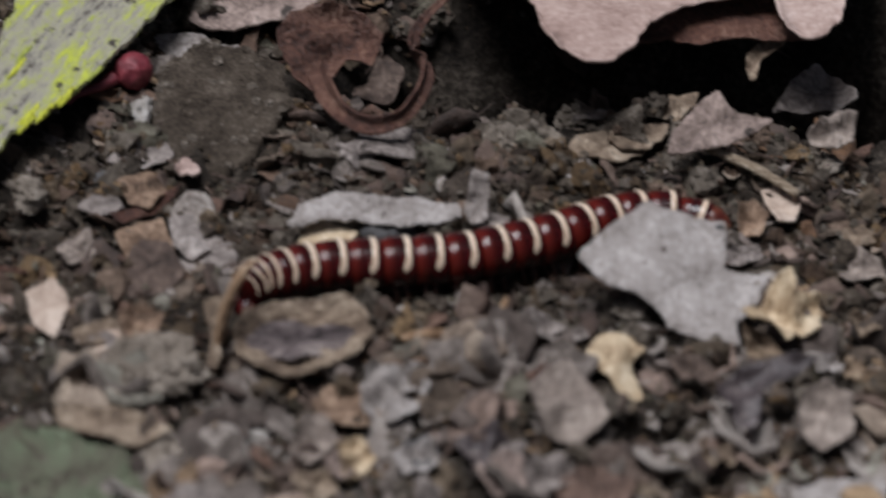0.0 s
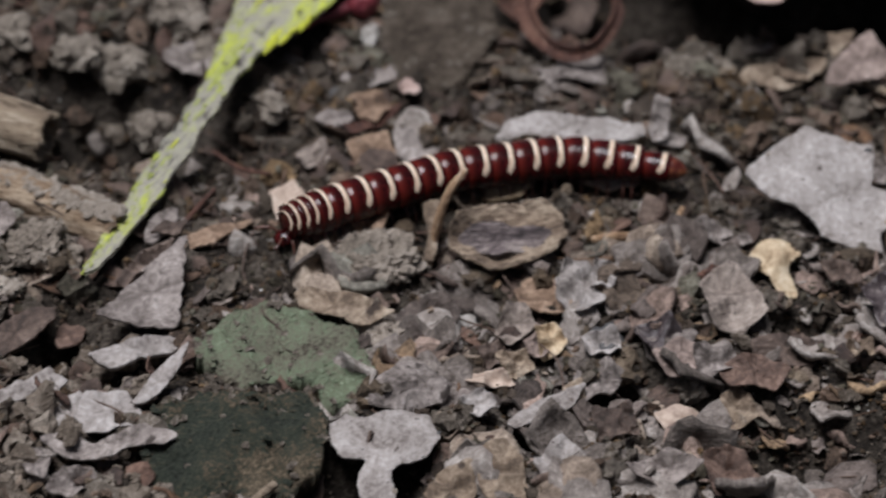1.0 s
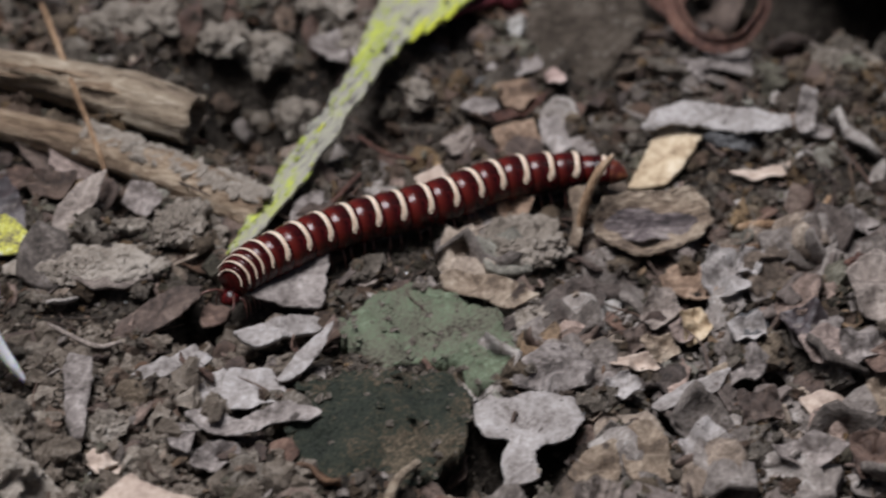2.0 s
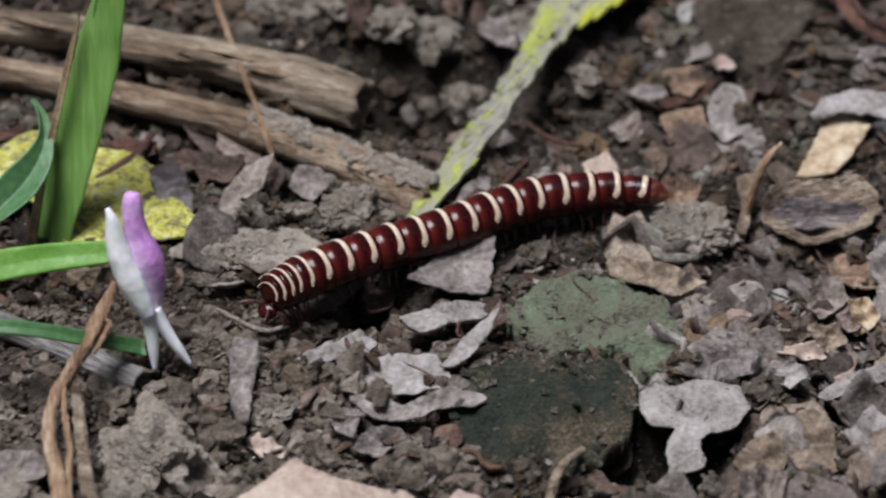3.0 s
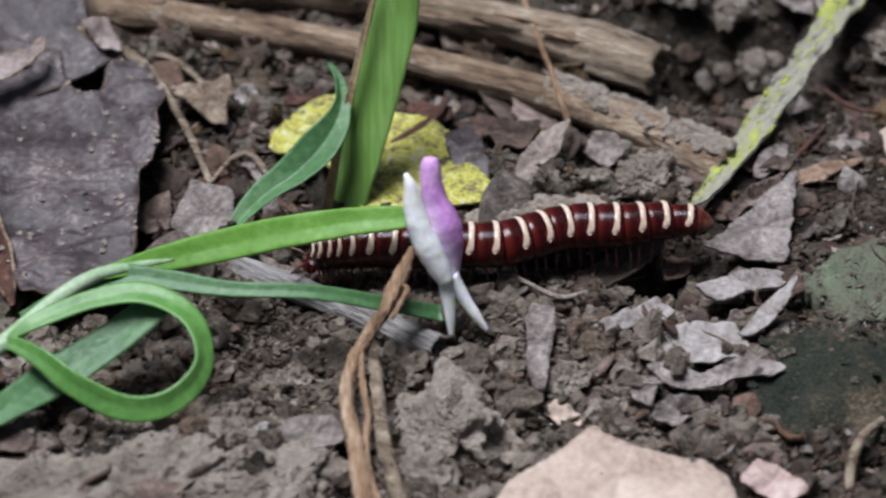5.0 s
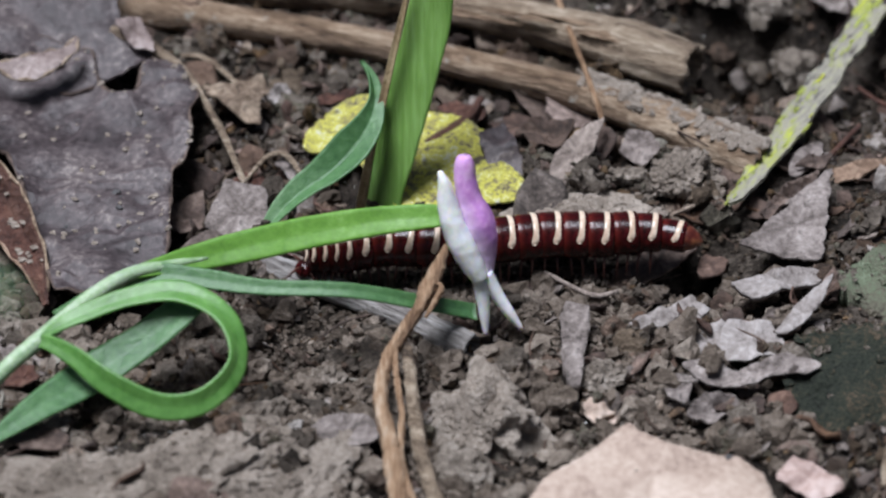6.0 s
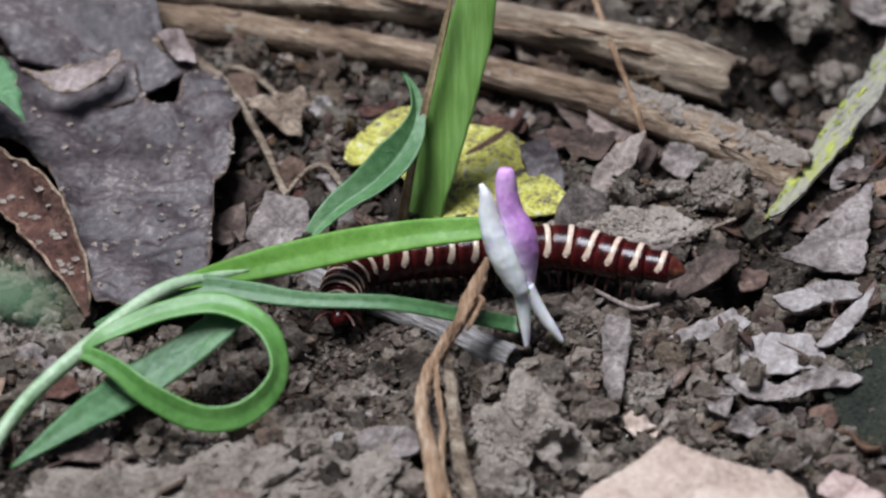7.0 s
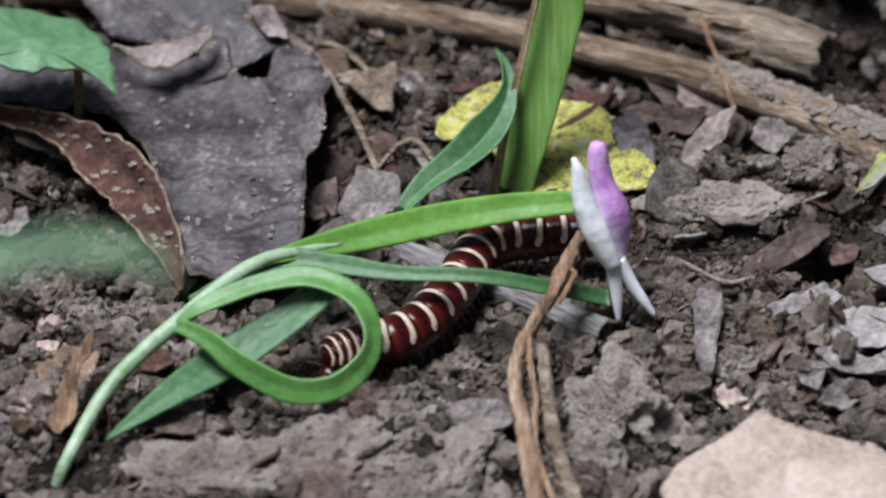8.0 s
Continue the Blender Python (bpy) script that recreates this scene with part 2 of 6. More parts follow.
    orange=shader("orange_crumb", [(0.42, 0.07, 0.02), (0.60, 0.12, 0.03), (0.72, 0.22, 0.06)], 0.6, 2600, 500, 0.4, 0.2),
    pale_lump=shader("pale_bark", [(0.14, 0.125, 0.11), (0.27, 0.245, 0.22), (0.36, 0.335, 0.31), (0.46, 0.435, 0.41)], 0.8, 1700, 260, 0.6, 0.1),
    rosy_brown=shader("rosy_brown_leaf", [(0.09, 0.062, 0.054), (0.17, 0.125, 0.112), (0.25, 0.195, 0.178), (0.36, 0.30, 0.28)], 0.6, 1600, 160, 0.4, 0.1),
    leg=shader("reddish_leg", [(0.03, 0.009, 0.007), (0.07, 0.024, 0.018), (0.16, 0.075, 0.055)], 0.35, 1500, 400, 0.1, 0.3),
    amber=shader("amber_tail", [(0.045, 0.007, 0.005), (0.09, 0.018, 0.010), (0.20, 0.07, 0.03)], 0.3, 1500, 500, 0.1, 0.0, coat=0.5),
    petal=shader("white_petal", [(0.70, 0.71, 0.70), (0.82, 0.83, 0.82), (0.90, 0.90, 0.89)], 0.4, 1500, 250, 0.12, 0.0, through_light=0.7),
    bud=shader("dark_red_bud", [(0.09, 0.012, 0.018), (0.17, 0.025, 0.035), (0.25, 0.05, 0.06)], 0.5, 1200, 300, 0.3, 0.1),
)


def violet_petal():
    """Violet that fades into white towards the foot of the petal."""
    m = shader("violet_petal", [(0.43, 0.17, 0.50), (0.54, 0.25, 0.58), (0.66, 0.40, 0.68)], 0.5, 1500, 220, 0.2, 0.0, through_light=0.3)
    nt = m.node_tree
    N, L = nt.nodes, nt.links
    b = N["Principled BSDF"]
    old = b.inputs["Base Color"].links[0].from_socket
    rng, mix = N.new("ShaderNodeMapRange"), N.new("ShaderNodeMix")
    slant = N.new("ShaderNodeVectorMath")
    slant.operation = "DOT_PRODUCT"
    slant.inputs[1].default_value = (1.6, 0, 1)
    L.new(N.new("ShaderNodeTexCoord").outputs["Object"], slant.inputs[0])
    rng.inputs["From Min"].default_value, rng.inputs["From Max"].default_value = 4.6 * MM, 10.8 * MM
    L.new(slant.outputs["Value"], rng.inputs[0])
    mix.data_type = "RGBA"
    L.new(rng.outputs[0], mix.inputs["Factor"])
    mix.inputs["A"].default_value = (0.84, 0.81, 0.84, 1)
    L.new(old, mix.inputs["B"])
    L.new(mix.outputs["Result"], b.inputs["Base Color"])
    return m


def banded_armour():
    """Maroon that is amber-red at the front of each ring and dark before its band."""
    m = M["maroon"].copy()
    m.name = "banded_maroon"
    nt = m.node_tree
    N, L = nt.nodes, nt.links
    b = N["Principled BSDF"]
    old = b.inputs["Base Color"].links[0].from_socket
    sep, rng, mix = N.new("ShaderNodeSeparateXYZ"), N.new("ShaderNodeMapRange"), N.new("ShaderNodeMix")
    L.new(N.new("ShaderNodeTexCoord").outputs["Object"], sep.inputs[0])
    rng.inputs["From Min"].default_value, rng.inputs["From Max"].default_value = -0.2 * MM, -1.1 * MM
    L.new(sep.outputs["X"], rng.inputs[0])
    mix.data_type = "RGBA"
    L.new(rng.outputs[0], mix.inputs["Factor"])
    L.new(old, mix.inputs["A"])
    mix.inputs["B"].default_value = (0.085, 0.009, 0.006, 1)
    L.new(mix.outputs["Result"], b.inputs["Base Color"])
    return m


M["violet"] = violet_petal()
M["armour"] = banded_armour()


# ---- making things ----
def mesh_of(name, verts, faces, material, smooth=True):
    me = bpy.data.meshes.new(name)
    me.from_pydata([(v[0] * MM, v[1] * MM, v[2] * MM) for v in verts], [], faces)
    me.materials.append(material)
    if smooth:
        me.polygons.foreach_set("use_smooth", [True] * len(me.polygons))
    return me


def part(name, data, parent=None, label="", m=None):
    """Links a mesh (from mesh_of) as one object, under a thing or a part where one is given."""
    ob = new(name, data)
    if parent is not None:
        ob.parent = parent
    if m is not None:
        ob.matrix_basis = m
    return tagged(ob, label)


def mm(x, y, z, rx=0, ry=0, rz=0):
    return pose(x * MM, y * MM, z * MM, rx, ry, rz)


def spline(points, n):
    """n points evenly along a smooth curve through the points given (any number of coordinates)."""
    P = np.array(points, float)
    P = np.vstack([2 * P[0] - P[1], P, 2 * P[-1] - P[-2]])
    out = []
    for i in range(1, len(P) - 2):
        for u in np.linspace(0, 1, 24, endpoint=False):
            a, b, c, d = P[i - 1], P[i], P[i + 1], P[i + 2]
            out.append(0.5 * (2 * b + (c - a) * u + (2 * a - 5 * b + 4 * c - d) * u * u + (3 * b - a - 3 * c + d) * u ** 3))
    out.append(P[-2])
    out = np.array(out)
    s = np.concatenate([[0], np.cumsum(np.linalg.norm(np.diff(out[:, :3], axis=0), axis=1))])
    return np.stack([np.interp(np.linspace(0, s[-1], n), s, out[:, k]) for k in range(out.shape[1])], axis=1)


def tube(points, n=40, sides=12, rough=0.0, seed=0, hollow=0.0, ridge=0.0, knots=0.0):
    """A round body along points (x, y, z, radius). hollow: depth of a hole in its far end."""
    C = spline(points, n)
    V, F = [], []
    for i, (x, y, z, r) in enumerate(C):
        d = Vector(C[min(i + 1, n - 1), :3]) - Vector(C[max(i - 1, 0), :3])
        d.normalize()
        side = d.cross(Vector((0, 0, 1)))
        side = side.normalized() if side.length > 1e-3 else Vector((1, 0, 0))
        up = side.cross(d)
        for k in range(sides):
            a = 2 * math.pi * k / sides
            q = side * math.cos(a) + up * math.sin(a)
            p = Vector((x, y, z))
            k2 = 1 + rough * (noise.noise(Vector((i * 0.22, 2.2 * math.cos(a), 2.2 * math.sin(a) + seed * 7.3))) + 0.6 * noise.noise(Vector((i * 0.9, 5 * math.cos(a), 5 * math.sin(a) + seed))))
            k2 += ridge * (abs(noise.noise(Vector((i * 0.035, 6 * math.cos(a) + seed, 6 * math.sin(a))))) + 0.6 * noise.noise(Vector((i * 0.05, 11 * math.cos(a), 11 * math.sin(a) + seed))))
            k2 += knots * max(0, noise.noise(Vector((i * 0.11, seed * 2.7, 1.5))) - 0.15)
            ragged = d * (r * 0.35 * noise.noise(Vector((3 * math.cos(a), 3 * math.sin(a), seed))) if i == n - 1 and hollow else 0)
            V.append(p + q * r * k2 + ragged)
    for i in range(n - 1):
        for k in range(sides):
            F.append((i * sides + k, i * sides + (k + 1) % sides, (i + 1) * sides + (k + 1) % sides, (i + 1) * sides + k))
    F.append(tuple(range(sides))[::-1])
    if hollow:
        d = (Vector(C[-1, :3]) - Vector(C[-2, :3])).normalized()
        c = Vector(C[-1, :3])
        base = (n - 1) * sides
        V += [c + (V[base + k] - c) * 0.72 for k in range(sides)]
        V += [c - d * hollow + (V[base + k] - c) * 0.55 for k in range(sides)]
        for j in (0, 1):
            s0 = base + j * sides
            for k in range(sides):
                F.append((s0 + k, s0 + (k + 1) % sides, s0 + sides + (k + 1) % sides, s0 + sides + k))
        F.append(tuple(base + 2 * sides + k for k in range(sides)))
    else:
        F.append(tuple((n - 1) * sides + k for k in range(sides)))
    return V, F


def ribbon(points, n=36, thick=0.25, fold=0.15, ridges=5, wave=0.0, seed=0):
    """A blade along points (x, y, z, half width, lean): lean turns its width from level (0) to upright (90 degrees)."""
    C = spline(points, n)
    V, F = [], []
    m = 2 * ridges + 1
    for i, (x, y, z, h, lean) in enumerate(C):
        d = (Vector(C[min(i + 1, n - 1), :3]) - Vector(C[max(i - 1, 0), :3])).normalized()
        side = d.cross(Vector((0, 0, 1)))
        side = side.normalized() if side.length > 1e-3 else Vector((1, 0, 0))
        side = Matrix.Rotation(radians(lean), 3, d) @ side
        up = side.cross(d)
        for top in (0, 1):
            for k in range(m):
                u = k / (m - 1) * 2 - 1
                lift = fold * h * abs(u) + 0.04 * (k % 2) * min(1, h)
                edge = 1 + wave * noise.noise(Vector((i * 0.35, u * 1.5, seed * 3.1)))
                sag = wave * 1.2 * h * noise.noise(Vector((i * 0.2, u, seed * 5.7 + 9)))
                t = thick * (0.5 if abs(u) < 0.99 else 0.15)
                V.append(Vector((x, y, z)) + side * u * h * edge + up * (lift + sag + (t if top else -t)))
    w = 2 * m
    for i in range(n - 1):
        for k in range(m - 1):
            a, b = i * w + k, (i + 1) * w + k
            F.append((a, b, b + 1, a + 1))
            F.append((a + m, a + m + 1, b + m + 1, b + m))
        a, b = i * w, (i + 1) * w
        F.append((a, a + m, b + m, b))
        F.append((a + m - 1, b + m - 1, b + 2 * m - 1, a + 2 * m - 1))
    for i in (0, n - 1):
        for k in range(m - 1):
            F.append((i * w + k, i * w + k + 1, i * w + m + k + 1, i * w + m + k))
    return V, F


def sheet(outline, rings=6, step=60, thick=0.35, ragged=0.05, wavy=0.6, cup=0.0, seed=0, vein=0.0, ripple=0.0):
    """A leaf-like sheet inside a rounded outline of corners; ragged: torn edge, wavy: mm of waves, cup: rise of the rim in mm."""
    P = np.array(outline, float)
    c = P.mean(axis=0)
    Q = np.vstack([P, P[:1]])
    s = np.concatenate([[0], np.cumsum(np.linalg.norm(np.diff(Q, axis=0), axis=1))])
    at = np.linspace(0, s[-1], step, endpoint=False)
    E = np.stack([np.interp(at, s, Q[:, k]) for k in (0, 1)], axis=1)
    size = np.abs(P - c).max()
    if step > 50:
        E = 0.5 * E + 0.25 * np.roll(E, 1, axis=0) + 0.25 * np.roll(E, -1, axis=0)
    V, F = [], []
    for top in (0, 1):
        for j in range(rings + 1):
            f = (j / rings) ** 0.8
            for i in range(step):
                jag = 1 + (ragged * noise.noise(Vector((i * 0.55, seed * 3.7, 0))) + 0.5 * ragged * noise.noise(Vector((i * 1.7, seed, 4)))) * (f ** 4)
                x, y = c + (E[i] - c) * f * jag
                z = wavy * noise.noise(Vector((x / size * 1.3 + seed * 9, y / size * 1.3, 0))) * 1.6 + 0.4 * wavy * noise.noise(Vector((x / size * 4 + seed, y / size * 4, 2)))
                z += ripple * f ** 2 * (noise.noise(Vector((x / 3.2, y / 3.2, seed))) + 0.7 * noise.noise(Vector((x / 7, y / 7, seed + 5))))
                z += cup * f ** 2 - vein * math.exp(-(y - c[1]) ** 2 / (0.12 * size) ** 2)
                V.append((x, y, z + (thick / 2 if top else -thick / 2)))
    w = (rings + 1) * step
    for top in (0, 1):
        for j in range(rings):
            for i in range(step):
                a, b = top * w + j * step + i, top * w + j * step + (i + 1) % step
                q = (a, a + step, b + step, b)
                F.append(q if top else q[::-1])
    o = rings * step
    for i in range(step):
        F.append((o + i, o + (i + 1) % step, w + o + (i + 1) % step, w + o + i))
    return V, F


def dense(outline, gap, ragged, seed):
    """The outline of corners with points every gap mm, slightly rounded, with a torn edge."""
    P = np.array(outline, float)
    Q = np.vstack([P, P[:1]])
    s = np.concatenate([[0], np.cumsum(np.linalg.norm(np.diff(Q, axis=0), axis=1))])
    n = max(24, int(s[-1] / gap))
    at = np.linspace(0, s[-1], n, endpoint=False)
    E = np.stack([np.interp(at, s, Q[:, k]) for k in (0, 1)], axis=1)
    E = 0.4 * E + 0.3 * np.roll(E, 1, axis=0) + 0.3 * np.roll(E, -1, axis=0)
    way = np.roll(E, -1, axis=0) - np.roll(E, 1, axis=0)
    way = way / (np.linalg.norm(way, axis=1)[:, None] + 1e-9)
    size = min(9, np.ptp(P, axis=0).max())
    for i in range(n):
        a = at[i]
        k = noise.noise(Vector((a * 0.35, seed * 3.7, 0))) + 0.7 * noise.noise(Vector((a * 1.1, seed * 1.3, 4))) + 0.4 * noise.noise(Vector((a * 3.0, seed, 9)))
        E[i] += np.array((way[i][1], -way[i][0])) * k * ragged * size
    return E


def plate(outline, thick=0.3, ragged=0.04, wavy=0.5, rim=0.0, seed=0, cell=0.9, grit=0.0, fold=0.0, ripple=0.0):
    """A leaf or slab of any outline on a fine grid: waves, a rim that curls by that many mm, a crease along a line, gritty relief."""
    size = np.ptp(np.array(outline), axis=0).max()
    E = dense(outline, max(0.25, size / 60), ragged, seed)
    bm = bmesh.new()
    bm.faces.new([bm.verts.new((x, y, 0)) for x, y in E])
    bmesh.ops.triangulate(bm, faces=bm.faces[:])
    lo, hi = E.min(axis=0), E.max(axis=0)
    for k, no in ((0, (1, 0, 0)), (1, (0, 1, 0))):
        for at in np.arange(lo[k] + cell * 0.5, hi[k], cell):
            co = (at, 0, 0) if k == 0 else (0, at, 0)
            bmesh.ops.bisect_plane(bm, geom=bm.verts[:] + bm.edges[:] + bm.faces[:], plane_co=co, plane_no=no)
    bm.normal_update()
    bm.verts.index_update()
    rnd = random.Random(seed)
    crease, mid = rnd.uniform(0, 3.14), E.mean(axis=0)
    o = Vector((seed * 1.7, seed * 0.9, 0))
    top = []
    for v in bm.verts:
        x, y = v.co.x, v.co.y
        near = np.sqrt(((E - (x, y)) ** 2).sum(axis=1).min())
        q = Vector((x, y, 0))
        z = wavy * (1.5 * noise.noise(q * (1.6 / size) + o) + 0.8 * noise.noise(q * (4.0 / size) + o)) + 0.25 * min(1, wavy) * noise.noise(q * 0.9 + o)
        z += rim * math.exp(-near / (0.10 * size)) * (1 + 0.9 * noise.noise(q * (3.0 / size) - o))
        z += fold * abs((x - mid[0]) * math.sin(crease) - (y - mid[1]) * math.cos(crease))
        z += ripple * (noise.noise(q / 3.4 + o) + 0.8 * noise.noise(q / 7.5 - o) + 0.35 * noise.noise(q / 1.4 + o))
        if grit:
            z += grit * (abs(noise.noise(q * 0.7 + o)) + 0.6 * abs(noise.noise(q * 1.7 + o)) + 0.35 * abs(noise.noise(q * 4.0 + o)) - 0.4)
        top.append(Vector((x, y, z + thick / 2)))
    n = len(top)
    F = []
    for f in bm.faces:
        ids = [v.index for v in f.verts]
        ids = ids if f.normal.z > 0 else ids[::-1]
        F += [tuple(ids), tuple(k + n for k in ids[::-1])]
    for e in bm.edges:
        if len(e.link_faces) == 1:
            a, b = (v.index for v in e.link_loops[0].edge.verts)
            F.append((a, b, b + n, a + n))
    bm.free()
    return top + [v - Vector((0, 0, thick)) for v in top], F


def shard_outline(lx, ly, seed, corners=7):
    rnd = random.Random(seed)
    out = []
    for k in range(corners):
        a = 2 * math.pi * (k + rnd.uniform(-0.3, 0.3)) / corners
        r = rnd.uniform(0.72, 1.14)
        out.append((lx / 2 * r * math.cos(a), ly / 2 * r * math.sin(a)))
    return out


_balls = {}


def ball(level):
    if level not in _balls:
        bm = bmesh.new()
        bmesh.ops.create_icosphere(bm, subdivisions=level, radius=1)
        _balls[level] = ([v.co.copy() for v in bm.verts], [tuple(v.index for v in f.verts) for f in bm.faces])
        bm.free()
    return _balls[level]


def lump(rx, ry, rz, seed, level=4, blocky=0.35, crumbs=0.12, cuts=0):
    """A rough lump; cuts: number of flat broken faces."""
    V, F = ball(level)
    out = []
    o = Vector((seed * 3.3, seed * 1.7, seed * 0.9))
    rnd = random.Random(seed)
    planes = [(Vector((rnd.gauss(0, 1), rnd.gauss(0, 1), rnd.gauss(0, 1))).normalized(), rnd.uniform(0.45, 0.8)) for _ in range(cuts)]
    for v in V:
        k = 1 + blocky * noise.noise(v * 1.4 + o) + 0.5 * blocky * noise.noise(v * 3.1 + o)
        p = v * k
        for d, off in planes:
            p = p - d * max(0, p.dot(d) - off) * 0.9
        q = Vector((p.x * rx, p.y * ry, p.z * rz))
        f = 3.2 / min(rx, ry) if max(rx, ry) < 2.2 else 1.0
        k = crumbs * (3.4 / f) * (abs(noise.noise(q * 0.6 * f + o)) + 0.7 * abs(noise.noise(q * 1.3 * f + o)) + 0.45 * abs(noise.noise(q * 2.8 * f + o)) + 0.25 * abs(noise.noise(q * 6.0 * f + o)) - 0.5)
        out.append(q + v * k)
    return out, F


def crumbly(V, F, n, small, big, seed):
    """Sits n small angular grains on the upper side of a lump."""
    rnd = random.Random(seed)
    V, F = [Vector(v) for v in V], list(F)
    top = [v for v in V if v.z > -0.3 * max(w.z for w in V[:200])] or V
    shapes = [lump(1, 0.85, 0.75, 900 + k, 1, 0.9, 0.3, 2) for k in range(6)]
    for _ in range(n):
        p, r = rnd.choice(top), small + (big - small) * rnd.random() ** 2
        W, G = shapes[rnd.randrange(6)]
        turn = Euler((rnd.uniform(0, 6), rnd.uniform(0, 6), rnd.uniform(0, 6))).to_matrix()
        base = len(V)
        V += [p + turn @ Vector(v) * r for v in W]
        F += [tuple(k + base for k in f) for f in G]
    return V, F


# ---- ground ----
TRAIL = [(101, 14), (92, 17.5), (83, 15), (70, 14), (57, 13), (45, 8.5), (35, 4), (21, -1), (10, -4.5), (-10, -7), (-16, -9.5), (-19, -18), (-29, -26), (-36, -29)]
HOLLOWS = [(24, 31, 10, 8, 12), (38, 24, 7, 5, 3), (95, 50, 26, 9, 24), (16.8, -3.0, 3.2, 3.0, 5), (45, -27, 6, 4.5, 12), (18, -9.5, 14, 3.5, 3), (20, -5, 5, 3, 3), (-14, -1, 8, 4, 2), (-46, 8, 8, 6, 4), (-37, -4, 7, 9, 3.5), (120, 47, 12, 9, 18), (87, -24, 9, 5, 6), (70, -14, 3, 2, 5), (62, -20, 4, 2, 6), (78, -18, 3, 2, 5), (52, -13, 3, 1.8, 5), (88, -8, 3, 2, 5), (57, -1, 3, 1.6, 4), (36.5, -17, 5.5, 2.2, 6), (-55, -2, 6, 4, 3)]


MOUNDS = [(-27, -34, 15, 7, 2.6), (-6, -46, 12, 6, 2.0), (60, -30, 16, 8, 2.5)]


def trail_distance(x, y):
    best = 1e9
    for (ax, ay), (bx, by) in zip(TRAIL, TRAIL[1:]):
        dx, dy = bx - ax, by - ay
        u = max(0, min(1, ((x - ax) * dx + (y - ay) * dy) / (dx * dx + dy * dy)))
        best = min(best, math.hypot(x - ax - u * dx, y - ay - u * dy))
    return best


def ground_z(x, y):
    z = 2.4 * noise.noise(Vector((x / 40, y / 40, 0.3))) + 1.5 * noise.noise(Vector((x / 13, y / 13, 3))) + 0.8 * noise.noise(Vector((x / 5, y / 5, 7)))
    if -90 < x < 150 and -65 < y < 95:
        z += 2.3 * abs(noise.noise(Vector((x / 3.4, y / 3.4, 5)))) + 1.2 * abs(noise.noise(Vector((x / 1.5, y / 1.5, 8)))) - 0.6
        u = max(0, min(1, (trail_distance(x, y) - 2) / 9))
        z = z * u - 0.15 - (1.2 * math.exp(-(trail_distance(x, y - 0.4) / 2.6) ** 2) if -24 < x < 30 else 0)
        for cx, cy, rx, ry, deep in HOLLOWS + [(*m[:4], -m[4]) for m in MOUNDS]:
            q = ((x - cx) / rx) ** 2 + ((y - cy) / ry) ** 2
            if q < 6:
                z -= deep * math.exp(-q * 1.2)
    return z


def build_ground():
    def steps(lo, hi, step):
        mid = list(np.arange(lo, hi, step))
        far = [6, 14, 30, 70, 180, 500, 1500, 5000, 15000, 40000]
        return [lo - f for f in far[::-1]] + mid + [hi + f for f in far]
    xs, ys = steps(-80, 130, 0.5), steps(-54, 84, 0.5)
    V = [(x, y, ground_z(x, y)) for y in ys for x in xs]
    w = len(xs)
    F = [(j * w + i, j * w + i + 1, (j + 1) * w + i + 1, (j + 1) * w + i) for j in range(len(ys) - 1) for i in range(w - 1)]
    tagged(part("ground", mesh_of("ground", V, F, M["soil"])), "brown crumbly bare forest soil with hollows", "ground", kind="structure")


build_ground()


FOOT = []
LYING = []


def covered(x, y):
    for lo, hi, out in LYING:
        if lo[0] < x < hi[0] and lo[1] < y < hi[1]:
            odd = False
            for (ax, ay), (bx, by) in zip(out, out[1:] + out[:1]):
                if (ay > y) != (by > y) and x < (bx - ax) * (y - ay) / (by - ay) + ax:
                    odd = not odd
            if odd:
                return True
    for cx, cy, a, b, turn in FOOT:
        dx, dy = x - cx, y - cy
        if abs(dx) < 30 and abs(dy) < 30:
            u = dx * math.cos(turn) + dy * math.sin(turn)
            v = dy * math.cos(turn) - dx * math.sin(turn)
            if (u / a) ** 2 + (v / b) ** 2 < 1:
                return True
    return False


def scatter(name, n, material, label, category, make, size, where, sink=0.3, tilt=0.35, bare=0.95, smooth=True):
    """One mesh of many loose bits on the ground."""
    rnd = random.Random(name)
    shapes = [make(i) for i in range(14)]
    shapes = [(np.array([tuple(v) for v in V]), np.array(F, dtype=object)) for V, F in shapes]
    VV, FF, base = [], [], 0
    while len(VV) < n:
        x, y = rnd.uniform(-68, 116), rnd.uniform(-46, 66)
        if rnd.random() > where(x, y) or (rnd.random() < bare and covered(x, y)):
            continue
        V, F = shapes[rnd.randrange(14)]
        s = size(rnd)
        turn = np.array(Euler((rnd.gauss(0, tilt), rnd.gauss(0, tilt), rnd.uniform(0, 6.28))).to_matrix())
        W = (V * s) @ turn.T
        low = W[:, 2].min()
        W = W + np.array([x, y, ground_z(x, y) - low * (1 - sink) - 0.15 * s])
        VV.append(W)
        FF += [tuple(int(k) + base for k in f) for f in F]
        base += len(W)
    me = mesh_of(name, np.concatenate(VV), FF, material, smooth)
    tagged(part(name, me), label, category, kind="stuff")


def bare_front(x, y):
    """Open dry soil before the trail, without much dark crumb."""
    return x < 27 and y < -4


def clear_of_trail(x, y):
    for cx, cy, rx, ry, deep in HOLLOWS:
        if deep >= 5 and ((x - cx) / rx) ** 2 + ((y - cy) / ry) ** 2 < 1.2:
            return 0.15
    return 0.12 if trail_distance(x, y) < 2.6 else 1.0



